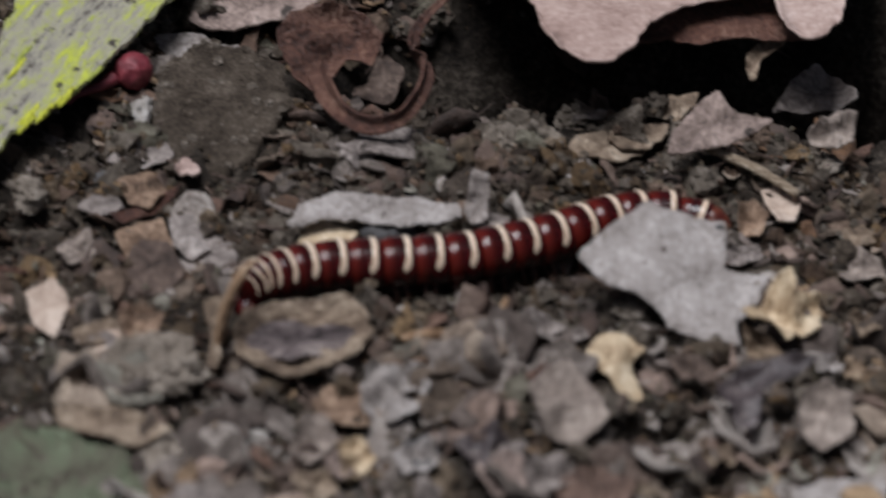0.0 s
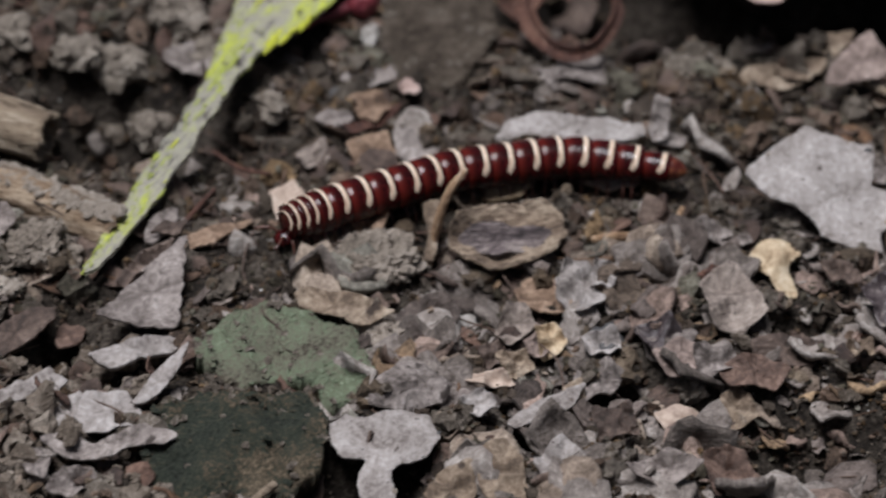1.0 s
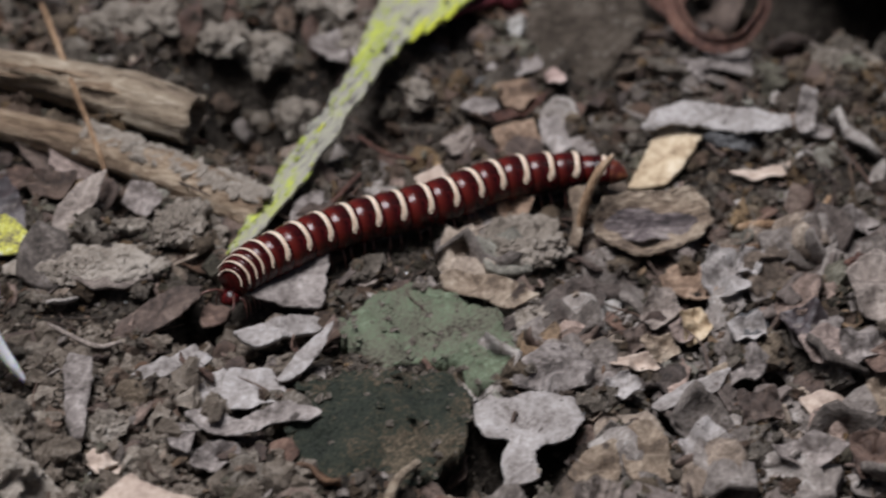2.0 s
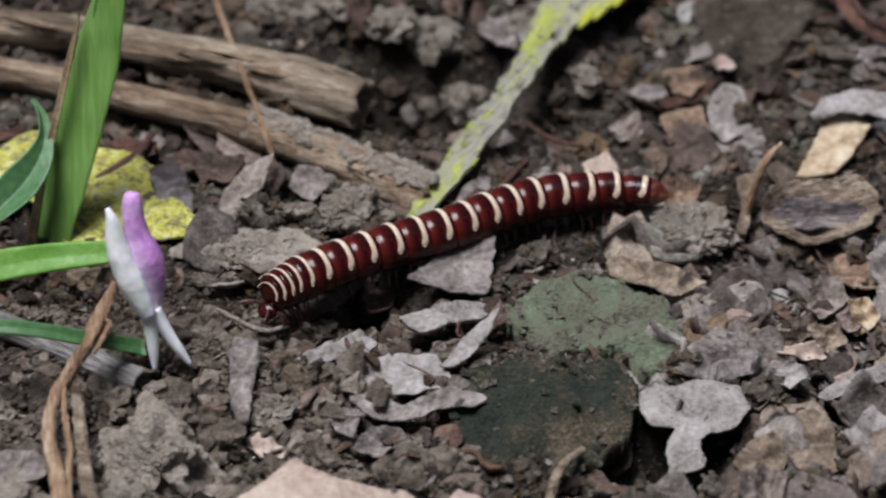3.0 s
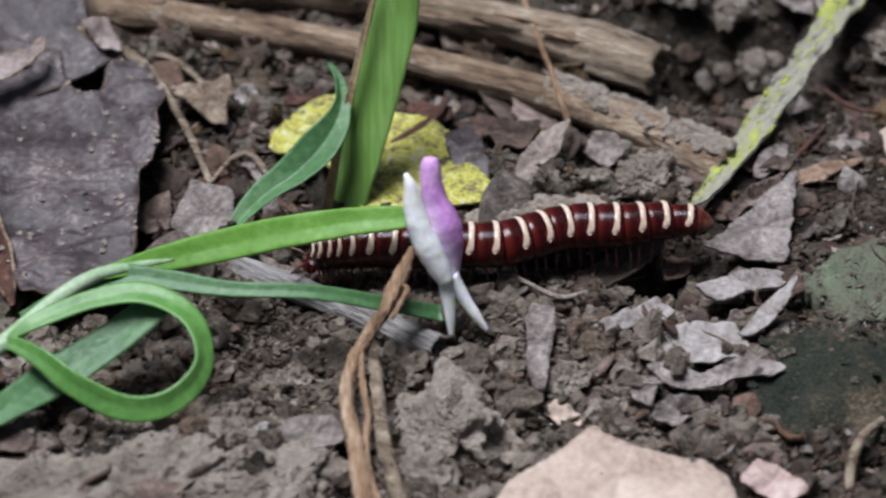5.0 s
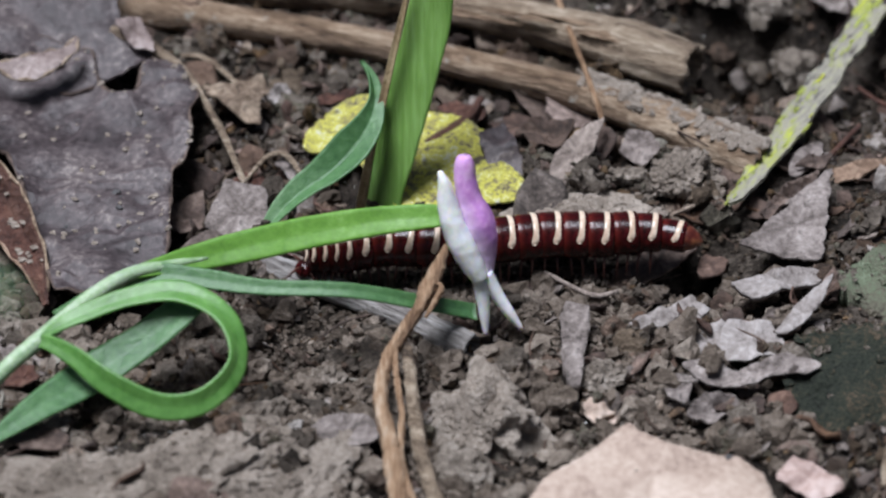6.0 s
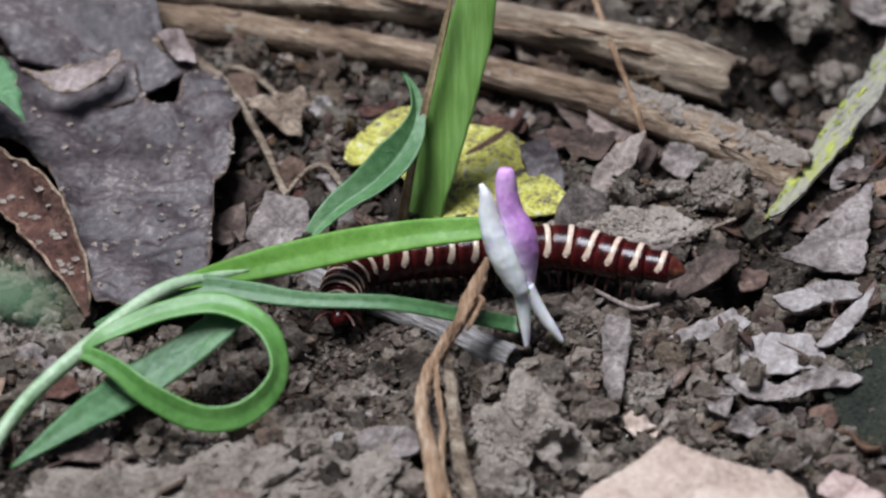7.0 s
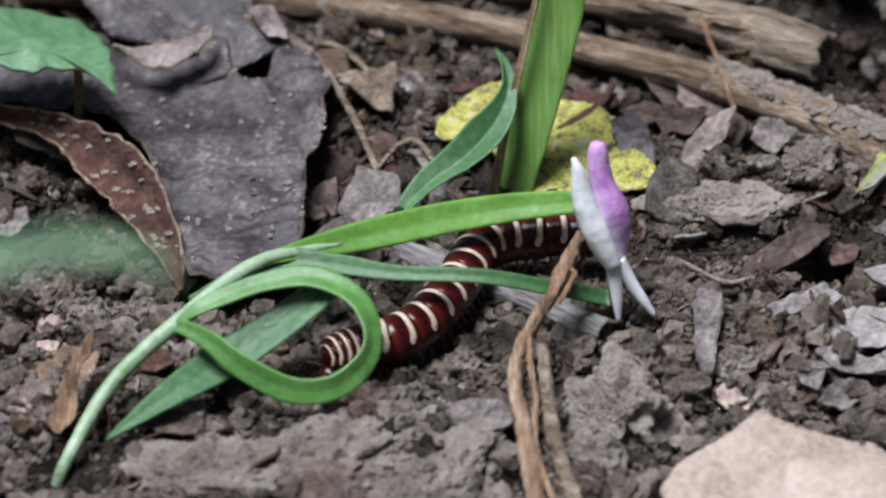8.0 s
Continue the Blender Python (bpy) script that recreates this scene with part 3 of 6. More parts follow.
# ---- sticks ----
def thing(name, x, y, z, label, category, group="", rz=0):
    e = new(name)
    e.matrix_basis = mm(x, y, z, 0, 0, rz)
    e.empty_display_size = 0.002
    return tagged(e, label, category, group)


def long_thing(name, points, material, label, category, n=60, sides=16, rough=0.12, seed=1, hollow=0.0, ridge=0.0, knots=0.0):
    V, F = tube(points, n, sides, rough, seed, hollow, ridge, knots)
    return tagged(part(name, mesh_of(name, V, F, material)), label, category)


STICK = long_thing("stick", [(-62, 36, 2.4, 1.9), (-38, 33.5, 2.6, 1.7), (-24, 30.4, 2.6, 1.55), (-10.5, 26.4, 2.6, 1.5), (-1.6, 23.0, 2.5, 1.5), (6, 19.8, 2.4, 1.6), (12, 16.6, 2.2, 1.8), (18.5, 12.6, 1.9, 2.1), (24.3, 8.6, 1.3, 2.3)],
           M["bark"], "weathered brown stick with a soil-crusted broken end", "stick", 160, 40, 0.07, 3, 0.8, 0.10, 0.25)
crust = random.Random(5)
for i in range(240):
    r = crust.uniform(0.22, 0.75)
    V, F = lump(r * 1.3, r, r * 0.6, 30 + i, 3, 0.7, 0.35, 1)
    u, v = crust.random() ** 0.65, crust.uniform(-0.9, 1.8)
    part("soil_crust", mesh_of("soil_crust", V, F, M["pale_soil"]), STICK, "crust of grey soil",
         mm(7.0 + 17.0 * u + 0.5 * v, 20.2 - 11.4 * u + 0.85 * v, 3.95 - 0.45 * u - 0.22 * v * v, crust.uniform(-20, 20), 4, crust.uniform(0, 180)))
HOLLOW = long_thing("hollow_stick", [(-70, 46, 3.4, 1.9), (-40.4, 38.5, 3.6, 1.8), (-11.9, 33.8, 3.8, 1.8), (0, 29.8, 4.0, 1.9), (7.2, 26.8, 4.0, 2.3), (12.5, 24.0, 4.0, 2.7), (18.2, 20.9, 3.8, 2.5)],
           M["stick"], "thick weathered hollow stick lying on the soil", "stick", 160, 40, 0.07, 8, 5.0, 0.12, 0.2)
for i in range(9):
    u = 0.08 + 0.1 * i + crust.uniform(-0.03, 0.03)
    x, y = 14 - 44 * u, 23.2 + 13.6 * u
    size = crust.uniform(2.5, 5)
    a = radians(crust.uniform(55, 125))
    r = 2.35 - 0.6 * u
    pts = [(x + s * size, y - 0.36 * s * size - r * math.cos(a), 4.0 + r * math.sin(a), crust.uniform(0.25, 0.6) * (1 - 0.8 * s * s), 90 - math.degrees(a)) for s in (-1, -0.5, 0, 0.5, 1)]
    V, F = ribbon(pts, 20, 0.2, 0.1, 3, 0.5, i)
    part("bark_strip", mesh_of("bark_strip", V, F, M["bark"]), HOLLOW, "loose strip of brown bark")
long_thing("twig", [(3.5, 36, 7.5, 0.34), (4.9, 31.0, 6.3, 0.34), (6.6, 24, 5.4, 0.3), (8.8, 16, 3.4, 0.28), (9.6, 13.5, 1.2, 0.2)], M["root"], "thin dry yellowish twig across the sticks", "twig", 30, 8, 0.15, 4)
long_thing("grey_stick", [(-23, -4.5, 0.1, 1.0), (-21.5, -5.4, 0.2, 1.1), (-12, -11.2, 0.3, 1.15), (-3.3, -17.4, 0.4, 1.25)], M["bleached"], "short bleached grey stick under the grass", "stick", 90, 28, 0.1, 6, 1.2, 0.16, 0.2)

for pts, mat, words in (
        ([(57.8, 8.6, 8.0, 0.22), (56.4, 7.1, 7.4, 0.4), (55.3, 6.4, 5.0, 0.45), (54.7, 6.0, 1.8, 0.5), (54.1, 5.0, -0.8, 0.45)], "root", "thin bent brown thorny twig"),
        ([(101.0, 28.6, 2.8, 0.4), (104.5, 25.2, 2.8, 0.5), (107.8, 21.8, 2.2, 0.4)], "stick", "thin tan broken stick"),
        ([(34.4, 21.9, 1.0, 0.2), (37.0, 18.9, 1.0, 0.25), (39.9, 18.2, 0.7, 0.2)], "rust", "thin reddish dry twig"),
        ([(29.4, 9.0, 0.6, 0.2), (32.0, 12.1, 1.2, 0.28), (34.2, 16.2, 0.6, 0.25)], "rust", "thin reddish dry twig"),
        ([(-37.0, -31.9, 1.0, 0.6), (-37.6, -36.9, 1.0, 0.75), (-38.6, -42, 0.6, 0.7)], "pale", "short bleached broken stick"),
        ([(-32.4, 25.9, 2.2, 0.25), (-29.5, 24.6, 2.8, 0.3), (-26.2, 21.5, 2.0, 0.25)], "stick", "thin pale dry stalk among the litter"),
        ([(-24.7, 6.6, 1.4, 0.2), (-22.7, 9.0, 2.4, 0.28), (-20.8, 9.0, 2.4, 0.3), (-19.0, 6.0, 1.4, 0.2)], "stick", "bent tan dry twig beside the grass"),
        ([(-8.4, 26.7, 2.0, 0.2), (-3.9, 24.3, 2.6, 0.28), (-0.6, 24.6, 2.0, 0.2)], "root", "thin brown dry twig under the stick"),
        ([(3.4, -6.6, 0.6, 0.2), (7.7, -9.9, 0.5, 0.25), (10.2, -9.3, 0.4, 0.2)], "grey", "thin grey rootlet on the soil"),
        ([(-7.8, 11.5, 1.8, 0.45), (-3.8, 15.1, 2.4, 0.5), (-2.4, 19.2, 1.8, 0.35)], "rust", "curved reddish brown dry twig")):
    long_thing("twig", pts, M[mat], words, "twig", 30, 8, 0.2, len(words))

# ---- dry rootlet ----
def rootlet():
    e = thing("dry_rootlet", -9, -25, 0, "forked dry brown rootlet bent over the soil", "rootlet")
    inv = mm(9, 25, 0)
    for nm, pts in (("strand", [(-5.5, -12.9, 8.6, 0.3), (-6.2, -14.6, 7.8, 0.7), (-7.0, -16.6, 7.0, 0.95), (-7.85, -18.6, 6.2, 0.75), (-10.6, -23.3, 4.2, 0.7), (-11.3, -28, 3.4, 0.75), (-10.5, -33, 2.9, 0.9), (-9.6, -39, 1.6, 0.9), (-8, -47, -0.6, 0.9)]),
                    ("side_strand", [(-9.6, -20.4, 4.8, 0.25), (-8.9, -23.0, 3.7, 0.65), (-8.3, -28.5, 2.4, 0.75), (-7.6, -34, 1.6, 0.8), (-5.8, -41, 0.7, 0.8), (-4, -48, -0.8, 0.8)]),
                    ("fibre", [(-9.8, -21.5, 4.9, 0.1), (-10.0, -25, 4.2, 0.3), (-9.4, -30, 3.2, 0.35), (-9.3, -36, 2.2, 0.4), (-7.0, -43, 0.4, 0.3)]),
                    ("fibre", [(-6.9, -16.4, 7.4, 0.1), (-6.0, -17.2, 7.0, 0.3), (-7.4, -19.5, 5.6, 0.2)])):
        V, F = tube([(x, y, z, r * 0.74) for x, y, z, r in pts], 160, 20, 0.34, len(nm) + int(pts[0][0]), 0.0, 0.45, 0.5)
        part(nm, mesh_of(nm, V, F, M["stick" if nm == "side_strand" else "root"]), e, m=inv)

rootlet()


# ---- yellow strap ----
def strap():
    V, F = plate([(9.8, 39.0), (5.7, 24.7), (2.7, 15.9), (0.5, 9.2), (-1.6, 2.7), (-3.7, -3.6), (-7.2, -9.9), (-10.6, -16.6), (-13.6, -22.5), (-15.8, -27.0), (-16.6, -29.3), (-15.2, -28.7), (-11.4, -23.0), (-8.2, -17.5), (-5.4, -12.4), (-2.8, -7.2), (0.1, -1.4), (1.4, 1.6), (4.3, 5.1), (8.0, 8.5), (11.3, 12.4), (14.2, 16.2), (16.9, 19.5), (20.1, 24.4), (27.6, 38.7)], 0.45, 0.05, 0.7, 0.6, 3, 0.6, 0.3)
    e = tagged(part("strap_leaf", mesh_of("strap_leaf", V, F, M["yellow"]), m=mm(*(36.8, 30.3, 3.0), 3.5)), "dead grey strap leaf flaking with bright yellow lichen", "dead leaf")
    rnd = random.Random(21)
    tops = V[:len(V) // 2]
    lies = [(36.8 + 1.05 * v.x, 30.3 + 1.05 * v.y) for v in (Vector((-16.5, -26, 0)), Vector((-13, -26, 0)), Vector((3.4, 2.2, 0)), Vector((14, 12, 0)), Vector((4, 16, 0)), Vector((-4, -3, 0)))]
    LYING.append((np.min(lies, axis=0), np.max(lies, axis=0), lies))
    notch = [v for v in tops if 4 < v[0] < 13 and 3 < v[1] < 13 and v[0] * 0.75 - v[1] > -3.0]
    low = [v for v in tops if v[1] < 5 and abs(v[0] - 0.55 * v[1] + 0.75) < 0.8]
    for i in range(96):
        bright = i < 20
        p = rnd.choice(notch if i < 14 else tops if i < 40 else low)
        size = rnd.uniform(0.3, 0.75) * (1.0 if p[1] > -4 else 0.6)
        P, G = sheet(shard_outline(size * 5.0, size * 0.8, 700 + i, 8), 3, 24, 0.12, 0.25, 0.15, -0.1, i)
        part("lichen_flake", mesh_of("lichen_flake", P, G, M["lichen" if bright else "olive"]), e, "bright yellow lichen flake" if bright else "olive lichen flake", mm(p[0], p[1], p[2] + (0.1 if bright else 0.02), 3, 0, rnd.uniform(54, 66)))


strap()


# ---- leaves ----
V, F = ribbon([(-64.6, 11.9, 4.0, 0.8, 42), (-61.0, 10.1, 5.0, 0.9, 42), (-57.1, 8.9, 5.0, 1.1, 42), (-53.1, 6.1, 5.0, 1.7, 42), (-49.5, 2.2, 5.0, 2.4, 42), (-46.2, -2.0, 4.6, 2.5, 42), (-43.9, -6.4, 4.0, 1.9, 42), (-42.5, -10.2, 3.0, 1.1, 42), (-42.1, -12.5, 1.5, 0.3, 42)], 70, 0.4, 0.55, 7, 0.24, 5)
RUST = tagged(part("rust_leaf", mesh_of("rust_leaf", V, F, M["rust"])), "curled rust-brown dead leaf with dusty edge", "dead leaf")
for k in (15, 29):
    R, G = tube([(*V[i * 30 + k], 0.16 + 0.06 * math.sin(i * 1.3)) for i in range(1, 69, 2)], 90, 8, 0.25, k)
    part("margin", mesh_of("margin", R, G, M["tan"]), RUST, "thin tan dry rim")
for i in range(40):
    p, r = Vector(V[crust.randrange(15, 62) * 30 + crust.randrange(16, 28)]), crust.uniform(0.12, 0.36)
    P, G = lump(r * 1.4, r, r * 0.6, 80 + i, 2, 0.8, 0.3, 2)
    part("debris", mesh_of("debris", P, G, M["pale_soil"], False), RUST, "grain of pale soil", mm(p.x, p.y, p.z + 0.05))
long_thing("leaf_stalk", [(-38.5, 25.0, 6.0, 0.5), (-36.6, 24.2, 5.7, 0.75), (-34.0, 22.6, 5.2, 0.6), (-31.2, 20.2, 4.4, 0.46), (-28.9, 15.8, 3.7, 0.4), (-27.0, 11.5, 3.0, 0.36), (-24.8, 5.8, 1.6, 0.3)], M["stick"], "long dry grey leaf stalk", "leaf stalk", 50, 10, 0.2, 9)
V, F = ribbon([(68.5, 42.9, 3.0, 1.04, 40), (68.7, 38.4, 3.6, 1.14, 55), (69.7, 34.9, 3.7, 0.9, 60), (71.5, 33.2, 3.7, 0.85, 62), (73.9, 33.7, 4.0, 0.85, 64), (76.1, 36.5, 4.5, 0.85, 62), (77.2, 40.5, 4.5, 1.04, 58), (76.3, 41.4, 6.0, 0.73, 45), (77.2, 42.9, 7.5, 0.47, 30), (80.1, 45.6, 8.5, 0.36, 20), (83.0, 47.4, 9.5, 0.31, 10)], 80, 0.45, 0.6, 6, 0.12, 7)
tagged(part("curled_rust_leaf", mesh_of("curled_rust_leaf", V, F, M["rust"])), "dark rust-red dead leaf curled into a ring", "dead leaf")


# ---- grass ----
def grass():
    e = thing("grass_tuft", -12, 2, 0, "upright green grass tuft with browning sheath", "grass")
    inv = mm(12, -2, 0)
    for nm, mat, pts, fold, lab in (
            ("blade", "grass_light", [(-12.2, 2.9, -1.2, 1.87, 3), (-11.5, 4.2, 1.9, 1.97, 3), (-10.5, 5.7, 5.4, 2.18, 4), (-9.5, 7.2, 9.0, 2.33, 4), (-8.5, 8.7, 12.5, 2.38, 4), (-7.5, 10.1, 16.0, 2.28, 4), (-6.8, 11.4, 19.0, 2.07, 4), (-6.0, 12.8, 22.4, 1.55, 4), (-5.3, 14.5, 26.4, 0.62, 4)], 0.04, ""),
            ("sheath", "sheath", [(-14.0, 2.4, -0.4, 0.41, 10), (-13.4, 3.6, 2.4, 0.47, 10), (-12.7, 5.1, 5.9, 0.41, 10), (-11.8, 6.6, 9.4, 0.41, 10), (-10.8, 8.3, 13.4, 0.36, 10), (-9.8, 9.9, 17.4, 0.31, 10), (-9.3, 10.8, 19.4, 0.21, 10), (-8.8, 11.6, 21.4, 0.05, 10)], 0.4, "papery brown dry sheath edge"),
            ("top_blade", "grass", [(-7.0, 11.8, 17.5, 1.0, 30), (-6.0, 13.8, 22, 1.6, 40), (-5.0, 16, 28, 1.8, 40), (-4.4, 19, 38, 1.2, 40)], 0.3, ""),
            ("folded_blade", "grass_dark", [(-23.1, -2.9, 1.5, 0.26, 0), (-21.4, -1.1, 3.0, 0.88, 10), (-19.4, 0.4, 4.3, 1.30, 14), (-16.7, 1.8, 5.6, 1.66, 16), (-14.5, 3.5, 7.1, 1.87, 20), (-13.0, 5.3, 8.7, 1.40, 22), (-12.4, 7.0, 10.1, 0.83, 22), (-12.7, 8.6, 11.6, 0.57, 22), (-13.7, 10.0, 12.8, 0.16, 22)], 0.6, "dark green folded blade")):
        V, F = ribbon(pts, 60, 0.28, fold, 10, 0.03, len(nm))
        part(nm, mesh_of(nm, V, F, M[mat]), e, lab, inv)
    e = thing("grass_shoot", -51, -35, 0, "pale-stalked green grass shoot with a looped blade", "grass")
    inv = mm(51, 35, 0)
    V, F = tube([(-51.4, -38.6, -0.5, 0.55), (-50.2, -37.0, 2.1, 0.6), (-46.6, -30.2, 5.2, 0.7), (-40.6, -23.6, 7.4, 0.78), (-34.8, -18.0, 8.8, 0.72), (-30.5, -15.7, 8.6, 0.5), (-27, -14.3, 8.3, 0.15)], 50, 12, 0.05, 2)
    part("stalk", mesh_of("stalk", V, F, M["stalk"]), e, "whitish green stalk", inv)
    for nm, mat, pts, fold in (
            ("long_blade", "grass_lime", [(-33.5, -17.2, 8.9, 0.6, 30), (-27.3, -14.1, 8.4, 1.3, 36), (-22, -12.0, 8.3, 1.5, 38), (-17.2, -10.2, 8.2, 1.5, 38), (-11.5, -8.6, 8.1, 1.35, 38), (-6.6, -7.8, 8.0, 1.1, 38), (-5, -7.6, 7.8, 0.7, 38)], 0.15),
            ("narrow_blade", "grass_dark", [(-40, -22.5, 8.0, 0.7, 30), (-33.3, -17.0, 8.3, 1.0, 34), (-27.5, -17.4, 8.4, 0.95, 36), (-22, -18.4, 8.2, 0.75, 36), (-14.4, -18.5, 7.9, 0.7, 36), (-8.5, -17.2, 5.6, 0.75, 36), (-3.0, -14.8, 2.4, 0.8, 36)], 0.2),
            ("looped_blade", "grass", [(-42.8, -26.0, 6.3, 0.2, 40), (-41.2, -25.0, 7.4, 0.6, 40), (-38, -27.2, 7.4, 0.9, 50), (-35.1, -29.4, 6.4, 1.15, 60), (-30.6, -31.0, 5.0, 1.2, 60), (-26.6, -30.4, 5.2, 1.15, 62), (-23.9, -27.6, 7.0, 1.1, 55), (-24.9, -24.0, 9.2, 1.15, 10), (-28.9, -21.4, 10.0, 1.2, -15), (-33.4, -21.8, 9.8, 1.0, -20), (-38.6, -23.8, 8.9, 0.8, -20), (-41.6, -24.9, 7.4, 0.2, -20)], 0.15),
            ("drooping_blade", "grass_dark", [(-26.6, -20.4, 9.0, 1.0, -10), (-28.2, -21.2, 8.4, 1.5, -15), (-32.5, -23.8, 6.2, 1.7, -20), (-36.9, -26.4, 4.6, 1.9, -20), (-41.7, -30.8, 4.2, 1.3, -20), (-46.8, -35.8, 3.4, 0.15, -20)], 0.2)):
        V, F = ribbon(pts, 60, 0.26, fold, 6, 0.03, len(nm))
        part(nm, mesh_of(nm, V, F, M[mat]), e, "", inv)
    V, F = ribbon([(-150, -90, -3, 1.6, 0), (-80, -128, 70, 1.4, 20), (-50, -140, 101, 1.2, 34), (-36.5, -143, 107.0, 0.9, 38), (-33.5, -142.5, 107.3, 0.8, 38), (-30.9, -142, 107.4, 0.75, 38), (-28.4, -142, 106.8, 0.6, 38), (-26.8, -142.4, 106.0, 0.35, 38), (-26.0, -142.8, 105.9, 0.1, 38)], 60, 0.3, 0.2, 5, 0.05, 4)
    tagged(part("arching_blade", mesh_of("arching_blade", V, F, M["herb"])), "green grass blade arching over the soil", "grass")


grass()


def herb():
    e = thing("herb", -54, 12.7, 0, "small green toothed herb leaf on a brown stem", "plant")
    inv = mm(54, -12.7, 0)
    V, F = tube([(-54.1, 12.7, -1.5, 0.6), (-53.6, 11.4, 5, 0.5), (-53.2, 9.9, 10.6, 0.4), (-55, 10.6, 12.4, 0.22)], 24, 10, 0.08, 3)
    part("stem", mesh_of("stem", V, F, M["sheath"]), e, "brown stem", inv)
    out = [(9.7, -7.5), (8.9, -5), (9.0, -3.4), (8.2, -2.5), (8.3, -0.6), (7.4, 0.6), (7.2, 2.2), (5.6, 3.4), (4.8, 4.8), (2.6, 5.2), (0, 5.9), (-4, 5.4), (-9, 3), (-10.5, -1), (-8, -3.6), (-5.4, -3.8), (-4.6, -4.6),
           (-3.0, -3.8), (-0.6, -5.0), (0.6, -4.9), (1.6, -5.5), (2.6, -4.2), (4.2, -4.6), (5.0, -3.9), (6.6, -4.6), (8.0, -5.4)]
    V, F = sheet(out, 9, 130, 0.25, 0.0, 0.8, -0.6, 3, 0.0)
    part("leaf", mesh_of("leaf", V, F, M["herb"]), e, "toothed green leaf", inv @ mm(-58.2, 11.6, 13.0, 3, 4, 0))


herb()


# ---- flower ----
def flower():
    e = thing("fallen_flower", -2.2, -15.6, 0.2, "fallen violet and white flower standing on its tips", "flower")
    V, F = tube([(-1.7, 6.3, 15.8, 0.57), (-1.7, 6.1, 15.2, 0.88), (-1.6, 5.5, 13.6, 1.04), (-1.2, 4.9, 11.9, 1.19), (-0.5, 4.2, 10.1, 1.55), (-0.1, 3.6, 8.4, 1.40), (0.1, 3.1, 6.9, 1.04), (0.2, 2.5, 5.2, 0.67)], 50, 18, 0.07, 2)
    part("violet_petal", mesh_of("violet_petal", V, F, M["violet"]), e, "violet petal fading to white")
    V, F = tube([(-3.9, 4.8, 15.2, 0.22), (-3.5, 4.4, 14.1, 0.6), (-3.2, 3.9, 12.2, 0.95), (-2.7, 3.2, 10.4, 1.12), (-1.9, 2.6, 8.6, 1.25), (-1.0, 2.0, 6.8, 1.09), (-0.2, 1.4, 5.4, 0.73)], 40, 14, 0.1, 3)
    part("white_petal", mesh_of("white_petal", V, F, M["petal"]), e, "white translucent petal")
    for pts in ([(-0.4, 2.2, 6.1, 0.85), (-0.1, 1.4, 3.8, 0.66), (0.1, 0.7, 1.9, 0.5), (0.2, 0.0, 0.1, 0.2)],
                [(0.1, 2.2, 5.6, 0.8), (1.3, 1.5, 3.6, 0.6), (2.4, 0.9, 2.0, 0.5), (3.5, 0.4, 0.5, 0.2)]):
        V, F = tube(pts, 20, 12, 0.05, 5)
        part("tip", mesh_of("tip", V, F, M["petal"]), e, "white pointed petal tip")


flower()


# ---- stones, clods, chips ----
def clod(x, y, rx, ry, rz, seed, kind="clod", turn=0, name="soil_clod", label="rough grey-brown soil clod", category="soil clod", level=4, blocky=0.45, crumbs=0.3, sit=0.5, cuts=3):
    V, F = lump(rx, ry, rz, seed, level, blocky, crumbs, cuts)
    soil = kind in ("clod", "sand", "pale_soil")
    grains = None
    if soil:
        n, m = len(V), len(F)
        W, G = crumbly(V, F, int(40 + 7 * rx * ry), 0.08, 0.36, seed)
        grains = (W[n:], [tuple(k - n for k in f) for f in G[m:]])
    z = ground_z(x, y) + rz * sit
    FOOT.append((x, y, rx * 0.85, ry * 0.85, radians(turn)))
    ob = tagged(part(name, mesh_of(name, V, F, M[kind], not soil), m=mm(x, y, z, 0, 0, turn)), label, category, "soil clods" if category == "soil clod" else "")
    if grains:
        tagged(part("loose_soil", mesh_of("loose_soil", *grains, M[kind], False), ob, "loose crumbs stuck to the clod"), kind="stuff")
    return ob


def flake(x, y, lx, ly, turn, kind, seed, tilt=0, lift=0.5, label="", name="leaf_fragment", cup=0.3, thick=0.3, corners=8, ragged=0.12):
    words = dict(herb="fresh green", pale="pale grey", grey="grey", tan="tan", brown="brown", pink="pinkish", rust="rust-brown", purple_brown="purple-brown", stick="tan woody")[kind]
    V, F = sheet(shard_outline(lx, ly, seed, corners), 5, 46, thick, ragged, min(lx, ly) * 0.09, cup * 0.7, seed)
    z = max(ground_z(x, y), ground_z(x + lx / 4, y), ground_z(x - lx / 4, y)) + lift
    rnd = random.Random(seed)
    FOOT.append((x, y, lx * 0.40, ly * 0.40, radians(turn)))
    return tagged(part(name, mesh_of(name, V, F, M[kind]), m=mm(x, y, z, tilt + rnd.uniform(-12, 12), rnd.uniform(-12, 12), turn)),
                  label or words + " torn dry leaf fragment on the soil", "leaf fragment", "leaf fragments on the soil")


